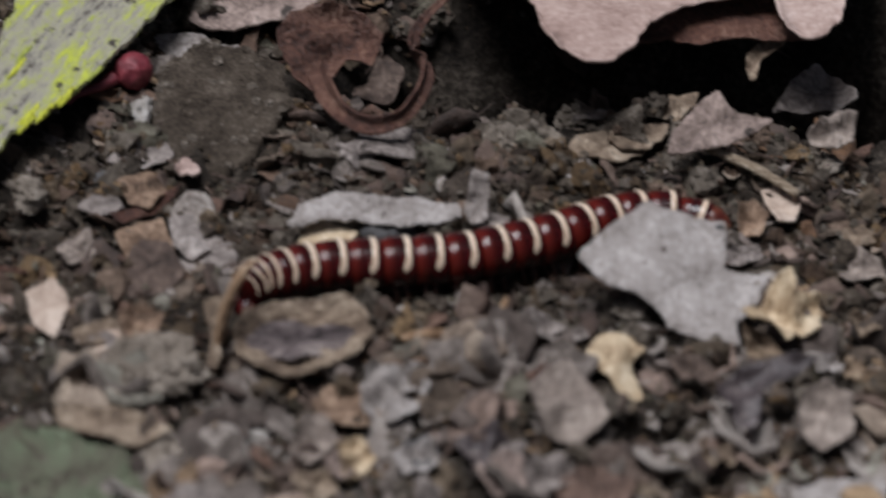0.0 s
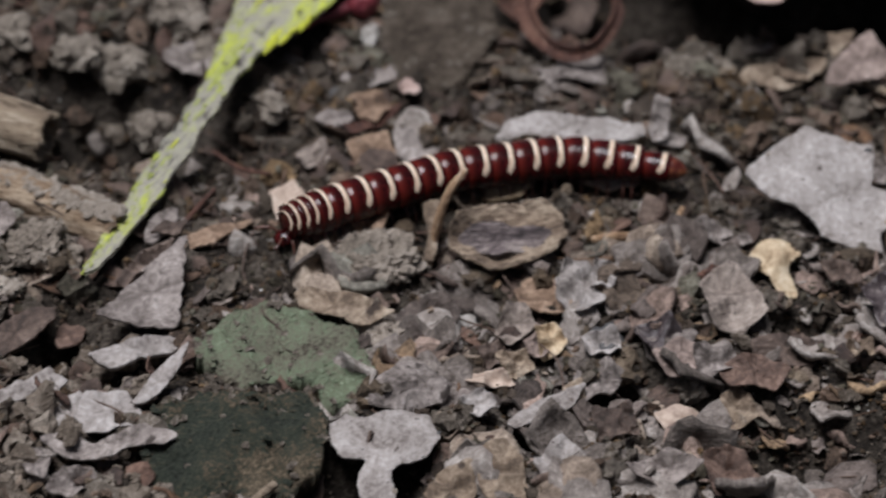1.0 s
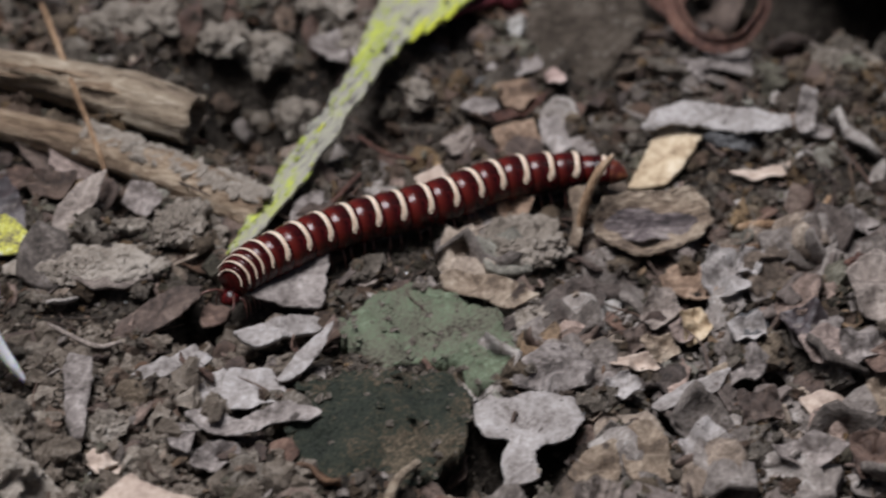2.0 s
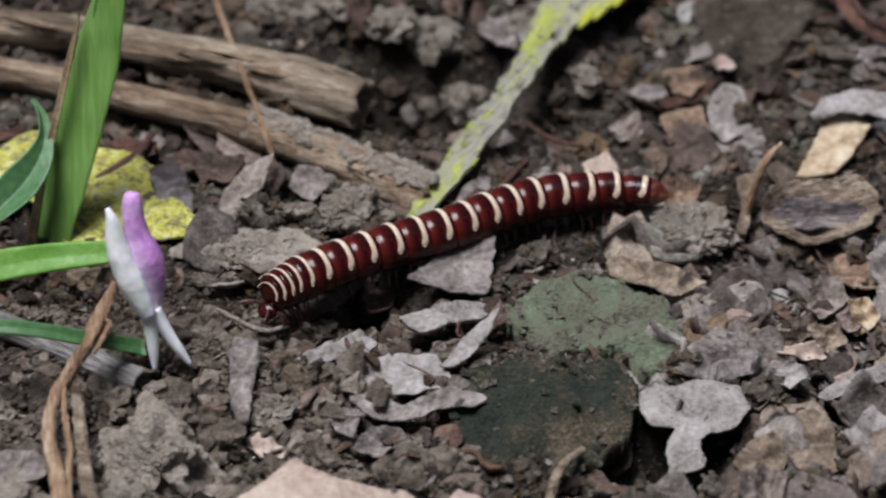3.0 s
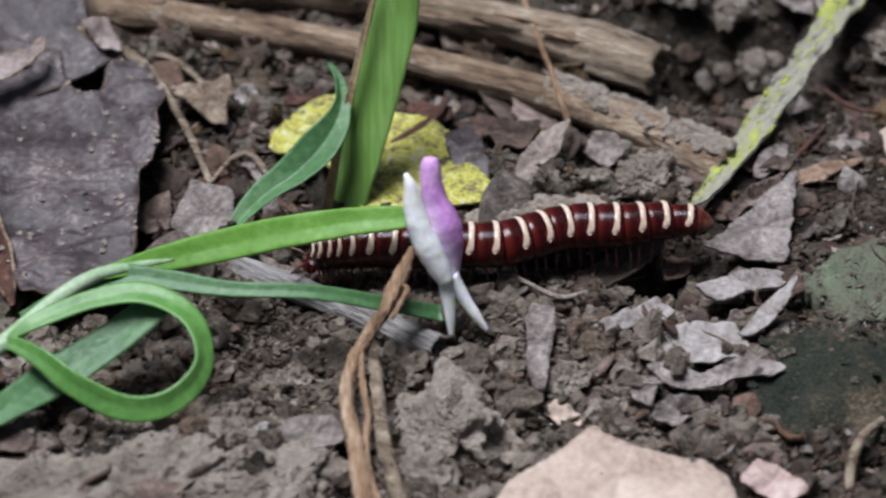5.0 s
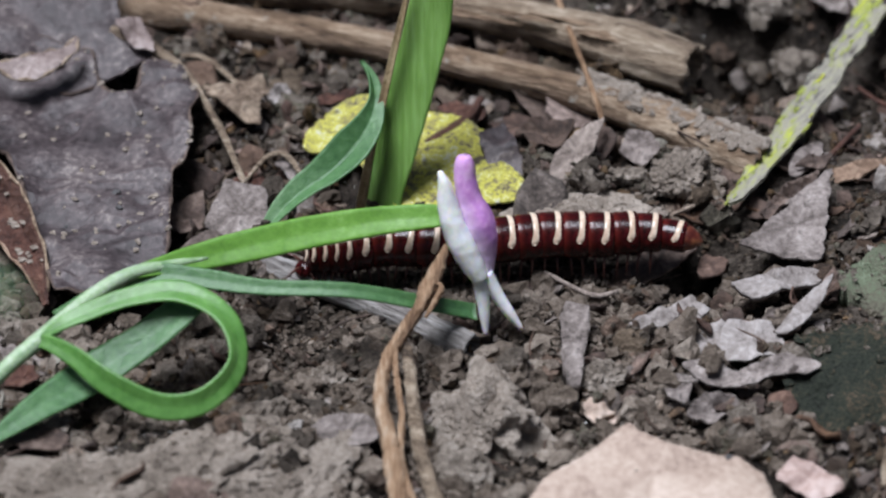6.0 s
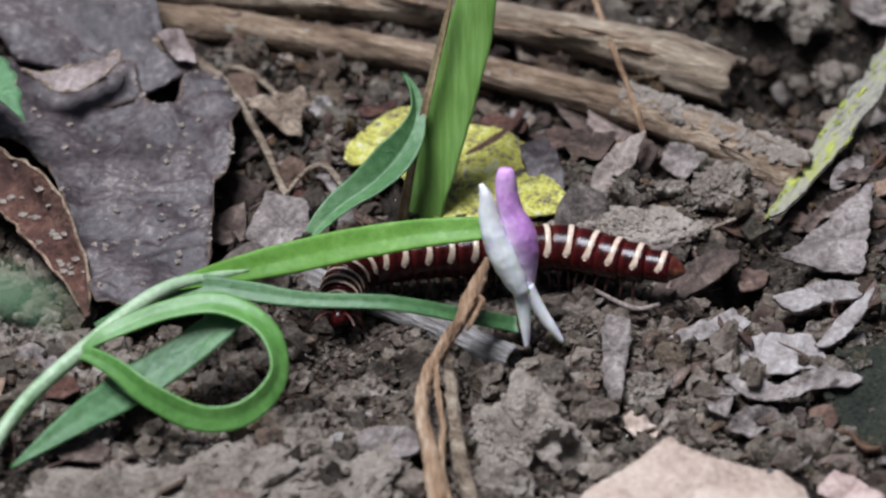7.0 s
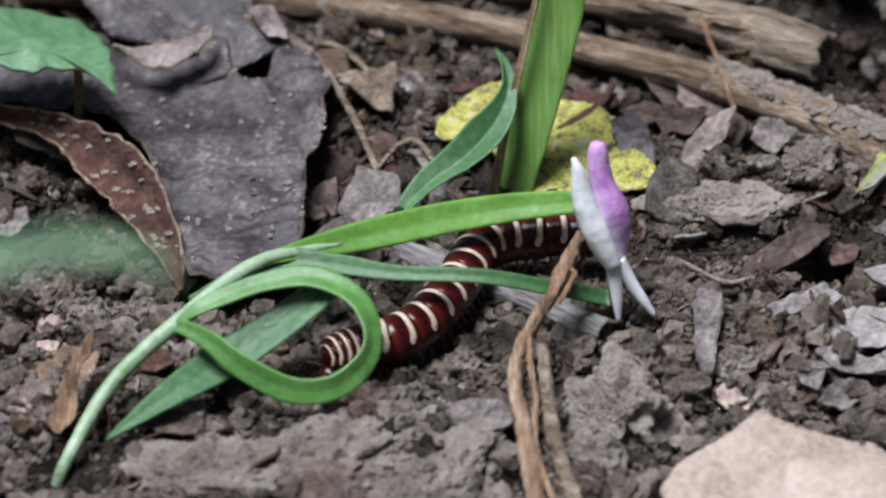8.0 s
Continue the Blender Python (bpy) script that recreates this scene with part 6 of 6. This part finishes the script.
scrap([(-1.7, 0.4), (0.7, 1.5), (1.7, -0.3), (-0.7, -1.6)], (58.6, -9.7, -0.3), "brown", 535, tilt=(22, 0), wavy=1.0, rim=0.5)
scrap([(-1.9, 1.9), (0.4, 1.2), (2.4, -1.7), (0.4, -1.6), (-1.2, 0.2)], (92.9, -3.1, 2.8), "brown", 536, tilt=(20, 0), wavy=0.9, rim=0.5)
scrap([(-2.3, 1.1), (0.6, 1.1), (2.4, -0.9), (-0.7, -1.3)], (81.4, 5.2, 2.1), "grey", 537, tilt=(20, 0), wavy=0.9, rim=0.5)
scrap([(-2.1, 0.4), (1.4, 0.7), (1.9, -0.3), (-1.2, -0.8)], (83.7, 3.8, 1.9), "grey", 538, tilt=(20, 0), wavy=0.9, rim=0.5)
scrap([(-1.4, 1.0), (0.7, 1.3), (1.4, -0.9), (-0.8, -1.4)], (109.1, 2.8, 2.2), "tan", 539, tilt=(20, 0), wavy=0.9, rim=0.5)
scrap([(-1.2, 0.6), (0.9, 1.1), (1.2, -0.7), (-0.9, -0.9)], (104.7, -2.0, 1.9), "pale", 540, tilt=(20, 0), wavy=0.9, rim=0.5)
scrap([(-0.8, 1.0), (0.7, 1.0), (0.6, -1.3), (-0.6, -0.8)], (107.0, -1.8, 1.1), "tan", 541, tilt=(20, 0), wavy=0.9, rim=0.5)
scrap([(-1.5, -0.6), (0.5, 1.0), (1.3, 0.7), (-0.3, -1.2)], (79.9, -2.9, 3.1), "rust", 542, tilt=(20, 0), wavy=0.9, rim=0.5)
scrap([(-3.2, 1.0), (-0.1, 2.5), (3.4, 0.5), (2.0, -2.1), (-2.1, -1.9)], (76.1, -13.6, 1.7), "grey", 543, tilt=(20, 0), wavy=0.9, rim=0.5)
scrap([(-3.4, 0.8), (0.6, 2.2), (3.6, 0.3), (1.8, -1.8), (-2.7, -1.5)], (82.2, -16.1, 1.9), "brown", 544, tilt=(20, 0), wavy=0.9, rim=0.5)
scrap([(-1.4, 0.8), (1.1, 1.2), (1.3, -1.0), (-1.1, -1.0)], (92.8, -13.2, 2.1), "tan", 545, tilt=(20, 0), wavy=0.9, rim=0.5)
scrap([(-1.7, 1.3), (0.2, 1.7), (1.9, 0.5), (0.7, -2.1), (-1.1, -1.4)], (62.8, -8.1, 0.2), "grey", 546, tilt=(20, 0), wavy=0.9, rim=0.5)
scrap([(-2.0, 1.1), (1.4, 1.9), (2.5, -0.3), (-0.0, -1.7), (-1.8, -1.0)], (68.8, -9.9, 0.8), "pale", 547, tilt=(20, 0), wavy=0.9, rim=0.5)
clod(-18.6, -30.5, 0.7, 0.7, 0.6, 548, "pale_lump", name="pebble", category="pebble", label="small whitish pebble on the soil", sit=0.4)
clod(16.5, 21.4, 0.4, 0.3, 0.2, 549, "pale_lump", name="pebble", category="pebble", label="tiny white pebble on soil by a stick", sit=0.4)
clod(1.0, 2.7, 0.4, 0.3, 0.2, 550, "orange", name="orange_crumb", category="orange crumb", label="tiny bright orange crumb on the soil", sit=0.4)
clod(0.3, 2.5, 0.2, 0.2, 0.1, 551, "orange", name="orange_crumb", category="orange crumb", label="tiny bright orange crumb on the soil", sit=0.4)
clod(-1.1, 4.8, 0.4, 0.3, 0.2, 552, "orange", name="orange_crumb", category="orange crumb", label="tiny bright orange crumb on the soil", sit=0.4)
clod(5.0, 3.6, 0.5, 0.4, 0.3, 553, "lichen", name="lichen_crumb", category="lichen crumb", label="tiny yellow crumb of lichen on soil", sit=0.4)
clod(8.9, 5.3, 0.3, 0.2, 0.2, 554, "lichen", name="lichen_crumb", category="lichen crumb", label="tiny yellow crumb of lichen on soil", sit=0.4)
clod(18.9, -7.9, 0.3, 0.2, 0.2, 555, "lichen", name="lichen_crumb", category="lichen crumb", label="tiny yellow crumb of lichen on soil", sit=0.4)


# ---- loose bits over the ground ----
FOOT += [(2.4, 4.0, 3.0, 3.0, 0), (-1.5, -28.5, 5.6, 5.4, 0), (-2.2, -16.5, 2.2, 2.0, 0), (1.2, -15.8, 2.0, 1.6, 0), (-50, -38, 4, 5, 0), (72.5, 38, 5, 5, 0), (-50, 24, 18, 11, 0), (-37, 2, 7, 14, 0), (-47, 30, 14, 6, 0), (13.6, -42, 13, 12, 0), (93, 9, 7, 6, 0), (-7.6, 10.6, 10, 7, 0), (32, 24.5, 8, 2.6, radians(64)), (25, 8.5, 8, 2.2, radians(64)), (-42, -32, 7, 3, radians(35)), (-30, -33, 6, 2.8, 0), (97, 47, 15, 7, 0), (116, 47, 7, 7, 0), (45, -28, 5, 3.2, 0), (36.5, -17, 5, 1.5, radians(-35))]
scatter("soil_crumbs", 7500, M["crumb"], "small brown soil crumbs on the ground", "soil crumbs",
        lambda i: lump(1, 0.85, 0.7, 50 + i, 2, 0.8, 0.4, 3),
        lambda r: min(1.15, 0.32 * r.paretovariate(2.2)), lambda x, y: clear_of_trail(x, y) * (0.45 if bare_front(x, y) else 1.0), bare=1.0, smooth=False)
scatter("soil_clumps", 1150, M["clump"], "crumbly brown clumps of soil on the ground", "soil clumps",
        lambda i: crumbly(*lump(1, 0.85, 0.75, 350 + i, 2, 0.8, 0.42, 3), 26, 0.10, 0.34, 350 + i),
        lambda r: min(2.3, 1.0 * r.paretovariate(2.6)), lambda x, y: clear_of_trail(x, y) * (0.5 if bare_front(x, y) else 1.0 if x < 26 or y > 20 else 0.5), sink=0.45, bare=1.0, smooth=False)
scatter("soil_grains", 31000, M["crumb"], "fine brown soil grains on the ground", "soil grains",
        lambda i: lump(1, 0.8, 0.7, 250 + i, 1, 0.9, 0.3, 2),
        lambda r: r.uniform(0.13, 0.42), lambda x, y: 1.0 if y < 34 else 0.25, bare=0.8, smooth=False)
scatter("dry_soil_crumbs", 2600, M["dry"], "small dry brown soil crumbs on the ground", "soil crumbs",
        lambda i: lump(1, 0.85, 0.75, 550 + i, 2, 0.8, 0.4, 3),
        lambda r: min(1.5, 0.36 * r.paretovariate(2.0)), lambda x, y: clear_of_trail(x, y) if bare_front(x, y) else 0.0, sink=0.2, bare=1.0, smooth=False)
scatter("dry_soil_grains", 9000, M["dry"], "fine dry brown soil grains on the ground", "soil grains",
        lambda i: lump(1, 0.8, 0.75, 650 + i, 1, 0.9, 0.3, 2),
        lambda r: r.uniform(0.15, 0.45), lambda x, y: 1.0 if bare_front(x, y) else 0.0, sink=0.0, bare=0.85, smooth=False)
# Added specks that stand in for glints of light on the soil, no known mineral.
scatter("quartz_grains", 900, M["quartz"], "tiny pale glossy grains added as glints on the soil", "mineral grains",
        lambda i: lump(1, 0.8, 0.7, 450 + i, 1, 0.9, 0.3, 3),
        lambda r: r.uniform(0.07, 0.18), lambda x, y: 1.0 if y < 34 else 0.3, sink=0.0, bare=0.6, smooth=False)
scatter("leaf_litter", 5200, M["litter"], "small grey and brown dry leaf flakes", "leaf litter",
        lambda i: sheet(shard_outline(2, 0.7 + 0.07 * i, 90 + i, 4 + i % 3), 1, 10, 0.13, 0.12, 0.12, 0.1 * (i % 3), i),
        lambda r: min(2.3, 0.5 * r.paretovariate(1.8)), lambda x, y: clear_of_trail(x, y) * (0.45 if y > 20 else 0.95 if x > 20 or y > 5 else 0.6), tilt=0.4, bare=0.85)
scatter("brown_litter", 900, M["litter_dark"], "dark brown decayed leaf pieces among soil", "leaf litter",
        lambda i: sheet(shard_outline(2.6, 1.2 + 0.1 * i, 190 + i, 4 + i % 4), 2, 14, 0.16, 0.2, 0.3, 0.15 * (i % 3), i),
        lambda r: r.uniform(0.7, 2.2), lambda x, y: clear_of_trail(x, y) * (1.0 if y > 3 else 0.35), tilt=0.45, bare=0.7)
scatter("root_threads", 420, M["litter_dark"], "thin dry root threads on the soil", "root threads",
        lambda i: tube([(-4, 0.6 * math.sin(i), 0.3, 0.05), (-1.5, -0.8 * math.cos(i * 2), 0.7, 0.09), (1.5, 0.9 * math.sin(i * 3), 0.6, 0.09), (4, 0.5 * math.cos(i), 0.2, 0.04)], 14, 5, 0.3, i),
        lambda r: r.uniform(0.5, 1.4), lambda x, y: 1.0, tilt=0.15, bare=0.5)
scatter("crumpled_litter", 700, M["litter"], "crumpled pale grey leaf crumbs in a heap", "leaf litter",
        lambda i: sheet(shard_outline(2.7, 1.7 + 0.1 * i, 150 + i, 6), 3, 15, 0.25, 0.22, 0.7 if i % 3 == 0 else 0.28, (0.5 - 0.2 * (i % 4)) * (1 if i % 3 == 0 else 0.4), i),
        lambda r: min(3.0, 0.65 * r.paretovariate(1.6)), lambda x, y: clear_of_trail(x, y) * (1.0 if x > 44 and y < 6 else 0.04), bare=0.75)


# ---- millipede ----
RINGS = 18
SPANS = [0.5, 0.8, 0.9, 1.0, 1.4, 2.0] + [2.45] * (RINGS - 5) + [1.9]


def armour(r0, r1, r2, length, material, steps=16, sides=32):
    """A ring of armour along x, from radius r0 in front over r1 to r2 behind."""
    V, F = [], []
    for i in range(steps + 1):
        u = i / steps
        rise, fall = min(1, u / 0.28), max(0, (u - 0.86) / 0.14)
        r = r0 + (r1 - r0) * (rise * rise * (3 - 2 * rise)) * (0.95 + 0.05 * u) - (r1 - r2) * fall * fall
        for k in range(sides):
            a = 2 * math.pi * k / sides
            flat = 0.92 if math.sin(a) < 0 else 1.0
            V.append(((u - 0.5) * length, r * math.cos(a), r * math.sin(a) * flat))
    for i in range(steps):
        for k in range(sides):
            F.append((i * sides + k, i * sides + (k + 1) % sides, (i + 1) * sides + (k + 1) % sides, (i + 1) * sides + k))
    F += [tuple(range(sides))[::-1], tuple(steps * sides + k for k in range(sides))]
    return mesh_of("ring", V, F, material)


def band_mesh(r, wide, material):
    """A cream band over the back of a ring, thinning out low on the flanks."""
    V, F, n = [], [], 28
    for i in range(n + 1):
        a = radians(16 + 148 * i / n)
        e = min(i, n - i) / n
        taper = 0.8 + 0.22 * math.exp(-(e / 0.07 - 1.2) ** 2) if i not in (0, n) else 0.25
        flat = 0.92 if math.sin(a) < 0 else 1.0
        for du, dr in ((-0.5, -0.05), (-0.36, 0.02), (0, 0.045), (0.36, 0.02), (0.5, -0.05)):
            V.append((du * wide * taper - 0.14 * math.cos(a) ** 2 - 0.3 * math.cos(a) ** 10, (r + dr - 0.11 * du) * math.cos(a), (r + dr - 0.11 * du) * math.sin(a) * flat))
    for i in range(n):
        for k in range(4):
            a, b = i * 5 + k, (i + 1) * 5 + k
            F.append((a, a + 1, b + 1, b))
        F.append((i * 5 + 4, i * 5, i * 5 + 5, i * 5 + 9))
    F += [(0, 1, 2, 3, 4), (n * 5 + 4, n * 5 + 3, n * 5 + 2, n * 5 + 1, n * 5)]
    return mesh_of("band", V, F, material)


def build_millipede():
    root = thing("millipede", 0, 0, 0, "dark maroon glossy millipede with cream bands", "millipede")
    rings = []
    leg_l = None
    V, F = tube([(0, 0, 0, 0.17), (0, 0.5, -0.1, 0.14), (0, 0.95, -0.7, 0.11), (0, 1.15, -1.4, 0.08), (0, 1.25, -2.1, 0.03)], 16, 6)
    leg_l = mesh_of("leg", V, F, M["leg"])
    V, F = tube([(0, 0, 0, 0.17), (0, -0.5, -0.1, 0.14), (0, -0.95, -0.7, 0.11), (0, -1.15, -1.4, 0.08), (0, -1.25, -2.1, 0.03)], 16, 6)
    leg_r = mesh_of("leg", V, F, M["leg"])
    # head and collar
    V, F = lump(0.7, 1.05, 0.85, 2, 4, 0.1, 0.0)
    head = part("head", mesh_of("head", V, F, M["maroon"]), root, "small dark maroon head")
    V, F = tube([(-0.6, 0.6, 0.1, 0.14), (-1.2, 1.0, -0.2, 0.13), (-1.6, 1.6, -0.9, 0.12), (-1.7, 1.9, -1.5, 0.08)], 14, 6)
    part("antenna", mesh_of("antenna", V, F, M["leg"]), head)
    V, F = tube([(-0.6, -0.6, 0.1, 0.14), (-1.2, -1.0, -0.2, 0.13), (-1.6, -1.6, -0.9, 0.12), (-1.7, -1.9, -1.5, 0.08)], 14, 6)
    part("antenna", mesh_of("antenna", V, F, M["leg"]), head)
    rings.append((head, []))
    shapes = {}
    for k in range(RINGS):
        r = 2.2 * min(1, 0.86 + 0.045 * k) * (1 if k < RINGS - 5 else (1.0, 0.98, 0.93, 0.84, 0.68)[k - RINGS + 5])
        long = SPANS[k + 1]
        key = (round(r, 2), long, k == 0)
        if key not in shapes:
            shapes[key] = (armour(r * (0.91 if k else 0.55), r * (1.01 if k else 0.92), r * 0.92, long * 1.14, M["armour"]), band_mesh(r * (1.01 if k > 3 else 1.03), 0.82 if k > 3 else 0.58 if k > 2 else 0.46, M["cream"]))
        ring = part("segment", shapes[key][0], root)
        part("band", shapes[key][1], ring, "cream band", mm(long * 0.33, 0, 0))
        if k == 0:
            part("rim", band_mesh(r * 0.74, 0.34, M["cream"]), ring, "cream rim of the neck shield", mm(-0.34, 0, -0.05))
        legs = []
        if k < RINGS - 1:
            for dx in ((-0.5, 0.5) if k > 3 else (-0.15, 0.25)):
                for side, me in ((1, leg_l), (-1, leg_r)):
                    lg = part("leg", me, ring, "thin reddish leg")
                    legs.append((lg, dx, side))
        rings.append((ring, legs))
    V, F = tube([(-1.4, 0, 0.1, 1.3), (-0.6, 0, 0.05, 1.22), (0.1, 0, -0.02, 0.9), (0.6, 0, -0.1, 0.5), (0.9, 0, -0.15, 0.12)], 20, 16)
    tail = part("tail", mesh_of("tail", V, F, M["amber"]), root, "amber pointed tail tip")
    rings.append((tail, []))
    return root, rings


MILLIPEDE, BODY = build_millipede()
CRAWL = []


def crawl(t, *points):
    """The line of the body on the ground at t seconds, from head to tail."""
    P = spline(points, 401)
    at = np.cumsum([0] + SPANS) / sum(SPANS) * 400
    mids = (at[:-1] + at[1:]) / 2
    CRAWL.append((t, P[200], [(P[int(m)], P[min(400, int(m) + 12)] - P[max(0, int(m) - 12)]) for m in mids]))


crawl(0.0, (57.4, 9.4), (58.5, 10.8), (59.9, 11.3), (62.4, 12.2), (65.4, 12.6), (68.7, 12.6), (72.6, 12.6), (76.0, 12.7), (79.0, 13.3), (82.2, 14.2), (85.3, 15.1), (88.5, 16.5), (91.7, 17.5), (94.7, 17.8), (97.6, 17.0), (100.6, 15.1))
crawl(0.5, (48.6, 8.7), (52.9, 10.9), (57.7, 12.6), (63.1, 14.4), (68.7, 14.3), (72.4, 14.3), (77.7, 15.3), (80.9, 15.3), (85.9, 14.4), (92.4, 12.6))
crawl(1.0, (39.9, 5.7), (45.6, 8.6), (51.3, 11.0), (57.2, 13.4), (62.9, 14.4), (68.6, 15.2), (74.1, 14.3), (80.8, 12.4))
crawl(1.5, (31.4, 2.1), (37.0, 5.1), (42.7, 7.8), (48.4, 10.4), (54.1, 12.4), (59.9, 14.3), (65.5, 14.4), (72.7, 11.8))
crawl(2.0, (20.3, -5.6), (22.8, -2.6), (25.6, -0.5), (28.9, 1.8), (33.4, 4.0), (37.8, 5.6), (42.3, 7.5), (47.0, 10.1), (52.6, 11.4), (57.0, 11.6), (60.2, 10.6))
crawl(3.3, (6.1, -9.5), (8.3, -8.1), (12.5, -5.6), (15.7, -3.9), (19.0, -2.2), (23.3, -0.1), (27.7, 2.5), (32.1, 4.5), (37.6, 5.5), (40.8, 5.5), (44.4, 4.8))
crawl(3.5, (4.6, -9.3), (10.4, -6.3), (15.7, -3.4), (21.1, -0.8), (26.5, 1.8), (32.0, 4.0), (37.4, 4.4), (42.0, 3.9))
crawl(4.0, (-2.3, -7.6), (1.1, -7.2), (4.2, -6.8), (8.4, -6.6), (11.6, -5.8), (14.2, -4.5), (18.0, -2.4), (20.2, -1.1), (23.4, 0.0), (27.7, 0.6), (30.9, 1.2), (35.8, 1.1))
crawl(4.5, (-10.9, -8.1), (-5.7, -6.8), (-0.5, -6.0), (4.8, -6.0), (10.0, -4.7), (15.3, -2.6), (20.6, -1.7), (26.5, -1.5))
crawl(5.0, (-15.2, -7.6), (-10.3, -6.8), (-5.1, -6.8), (-0.4, -6.8), (3.3, -6.4), (8.5, -4.2), (13.8, -3.8), (18.5, -3.0), (22.5, -3.2))
crawl(6.5, (-19.8, -9.7), (-17.3, -8.4), (-13.2, -6.7), (-8.5, -6.8), (-4.3, -6.3), (0.4, -5.9), (5.6, -5.9), (10.7, -6.4), (15.9, -8.1))
crawl(7.0, (-19.2, -13.8), (-18.6, -11.0), (-16.6, -8.0), (-12.0, -6.8), (-7.8, -6.3), (-3.7, -5.9), (1.5, -5.5), (6.7, -7.2), (12.6, -8.9))
crawl(7.5, (-20.9, -21.7), (-18.9, -18.7), (-17.5, -15.8), (-17.1, -12.5), (-16.6, -10.2), (-14.8, -7.9), (-12.5, -6.8), (-9.3, -6.9), (-5.7, -6.3), (-2.1, -6.7), (1.0, -7.5), (4.1, -8.1), (7.1, -9.4))
crawl(8.0, (-28.2, -25.7), (-25.0, -23.8), (-22.0, -22.6), (-19.0, -19.3), (-16.6, -14.4), (-14.7, -9.8), (-12.1, -8.1), (-9.0, -7.7), (-6.4, -7.3), (-3.8, -8.1), (-0.9, -9.4))

def motions():
    """The millipede crawls, its segments following one another, and its legs swing in waves."""
    centres = [(t, c) for t, c, _ in CRAWL]
    walk(MILLIPEDE, [(t, mm(c[0], c[1], 0)) for t, c in centres])
    for k, (ob, legs) in enumerate(BODY):
        rows = []
        for t, c, rest in CRAWL:
            p, d = rest[k]
            yaw = math.degrees(math.atan2(d[1], d[0]))
            z, pitch = 3.3, 0.0
            if k == 0:
                z, pitch = 1.7, 60.0
            rows.append((t, mm(p[0] - c[0], p[1] + 0.9 - c[1], z, 0, pitch, yaw)))
        walk(ob, rows)
        for lg, dx, side in legs:
            lg_rows = []
            for j in range(41):
                a = 2 * math.pi * (j * 0.2 * 1.1 + (k * 2 + (dx > 0)) * 0.11)
                lg_rows.append((j * 0.2, mm(dx, side * 0.75, -1.45, 6 * side * math.cos(a), 0, 17 * math.sin(a) * side)))
            walk(lg, lg_rows)


motions()
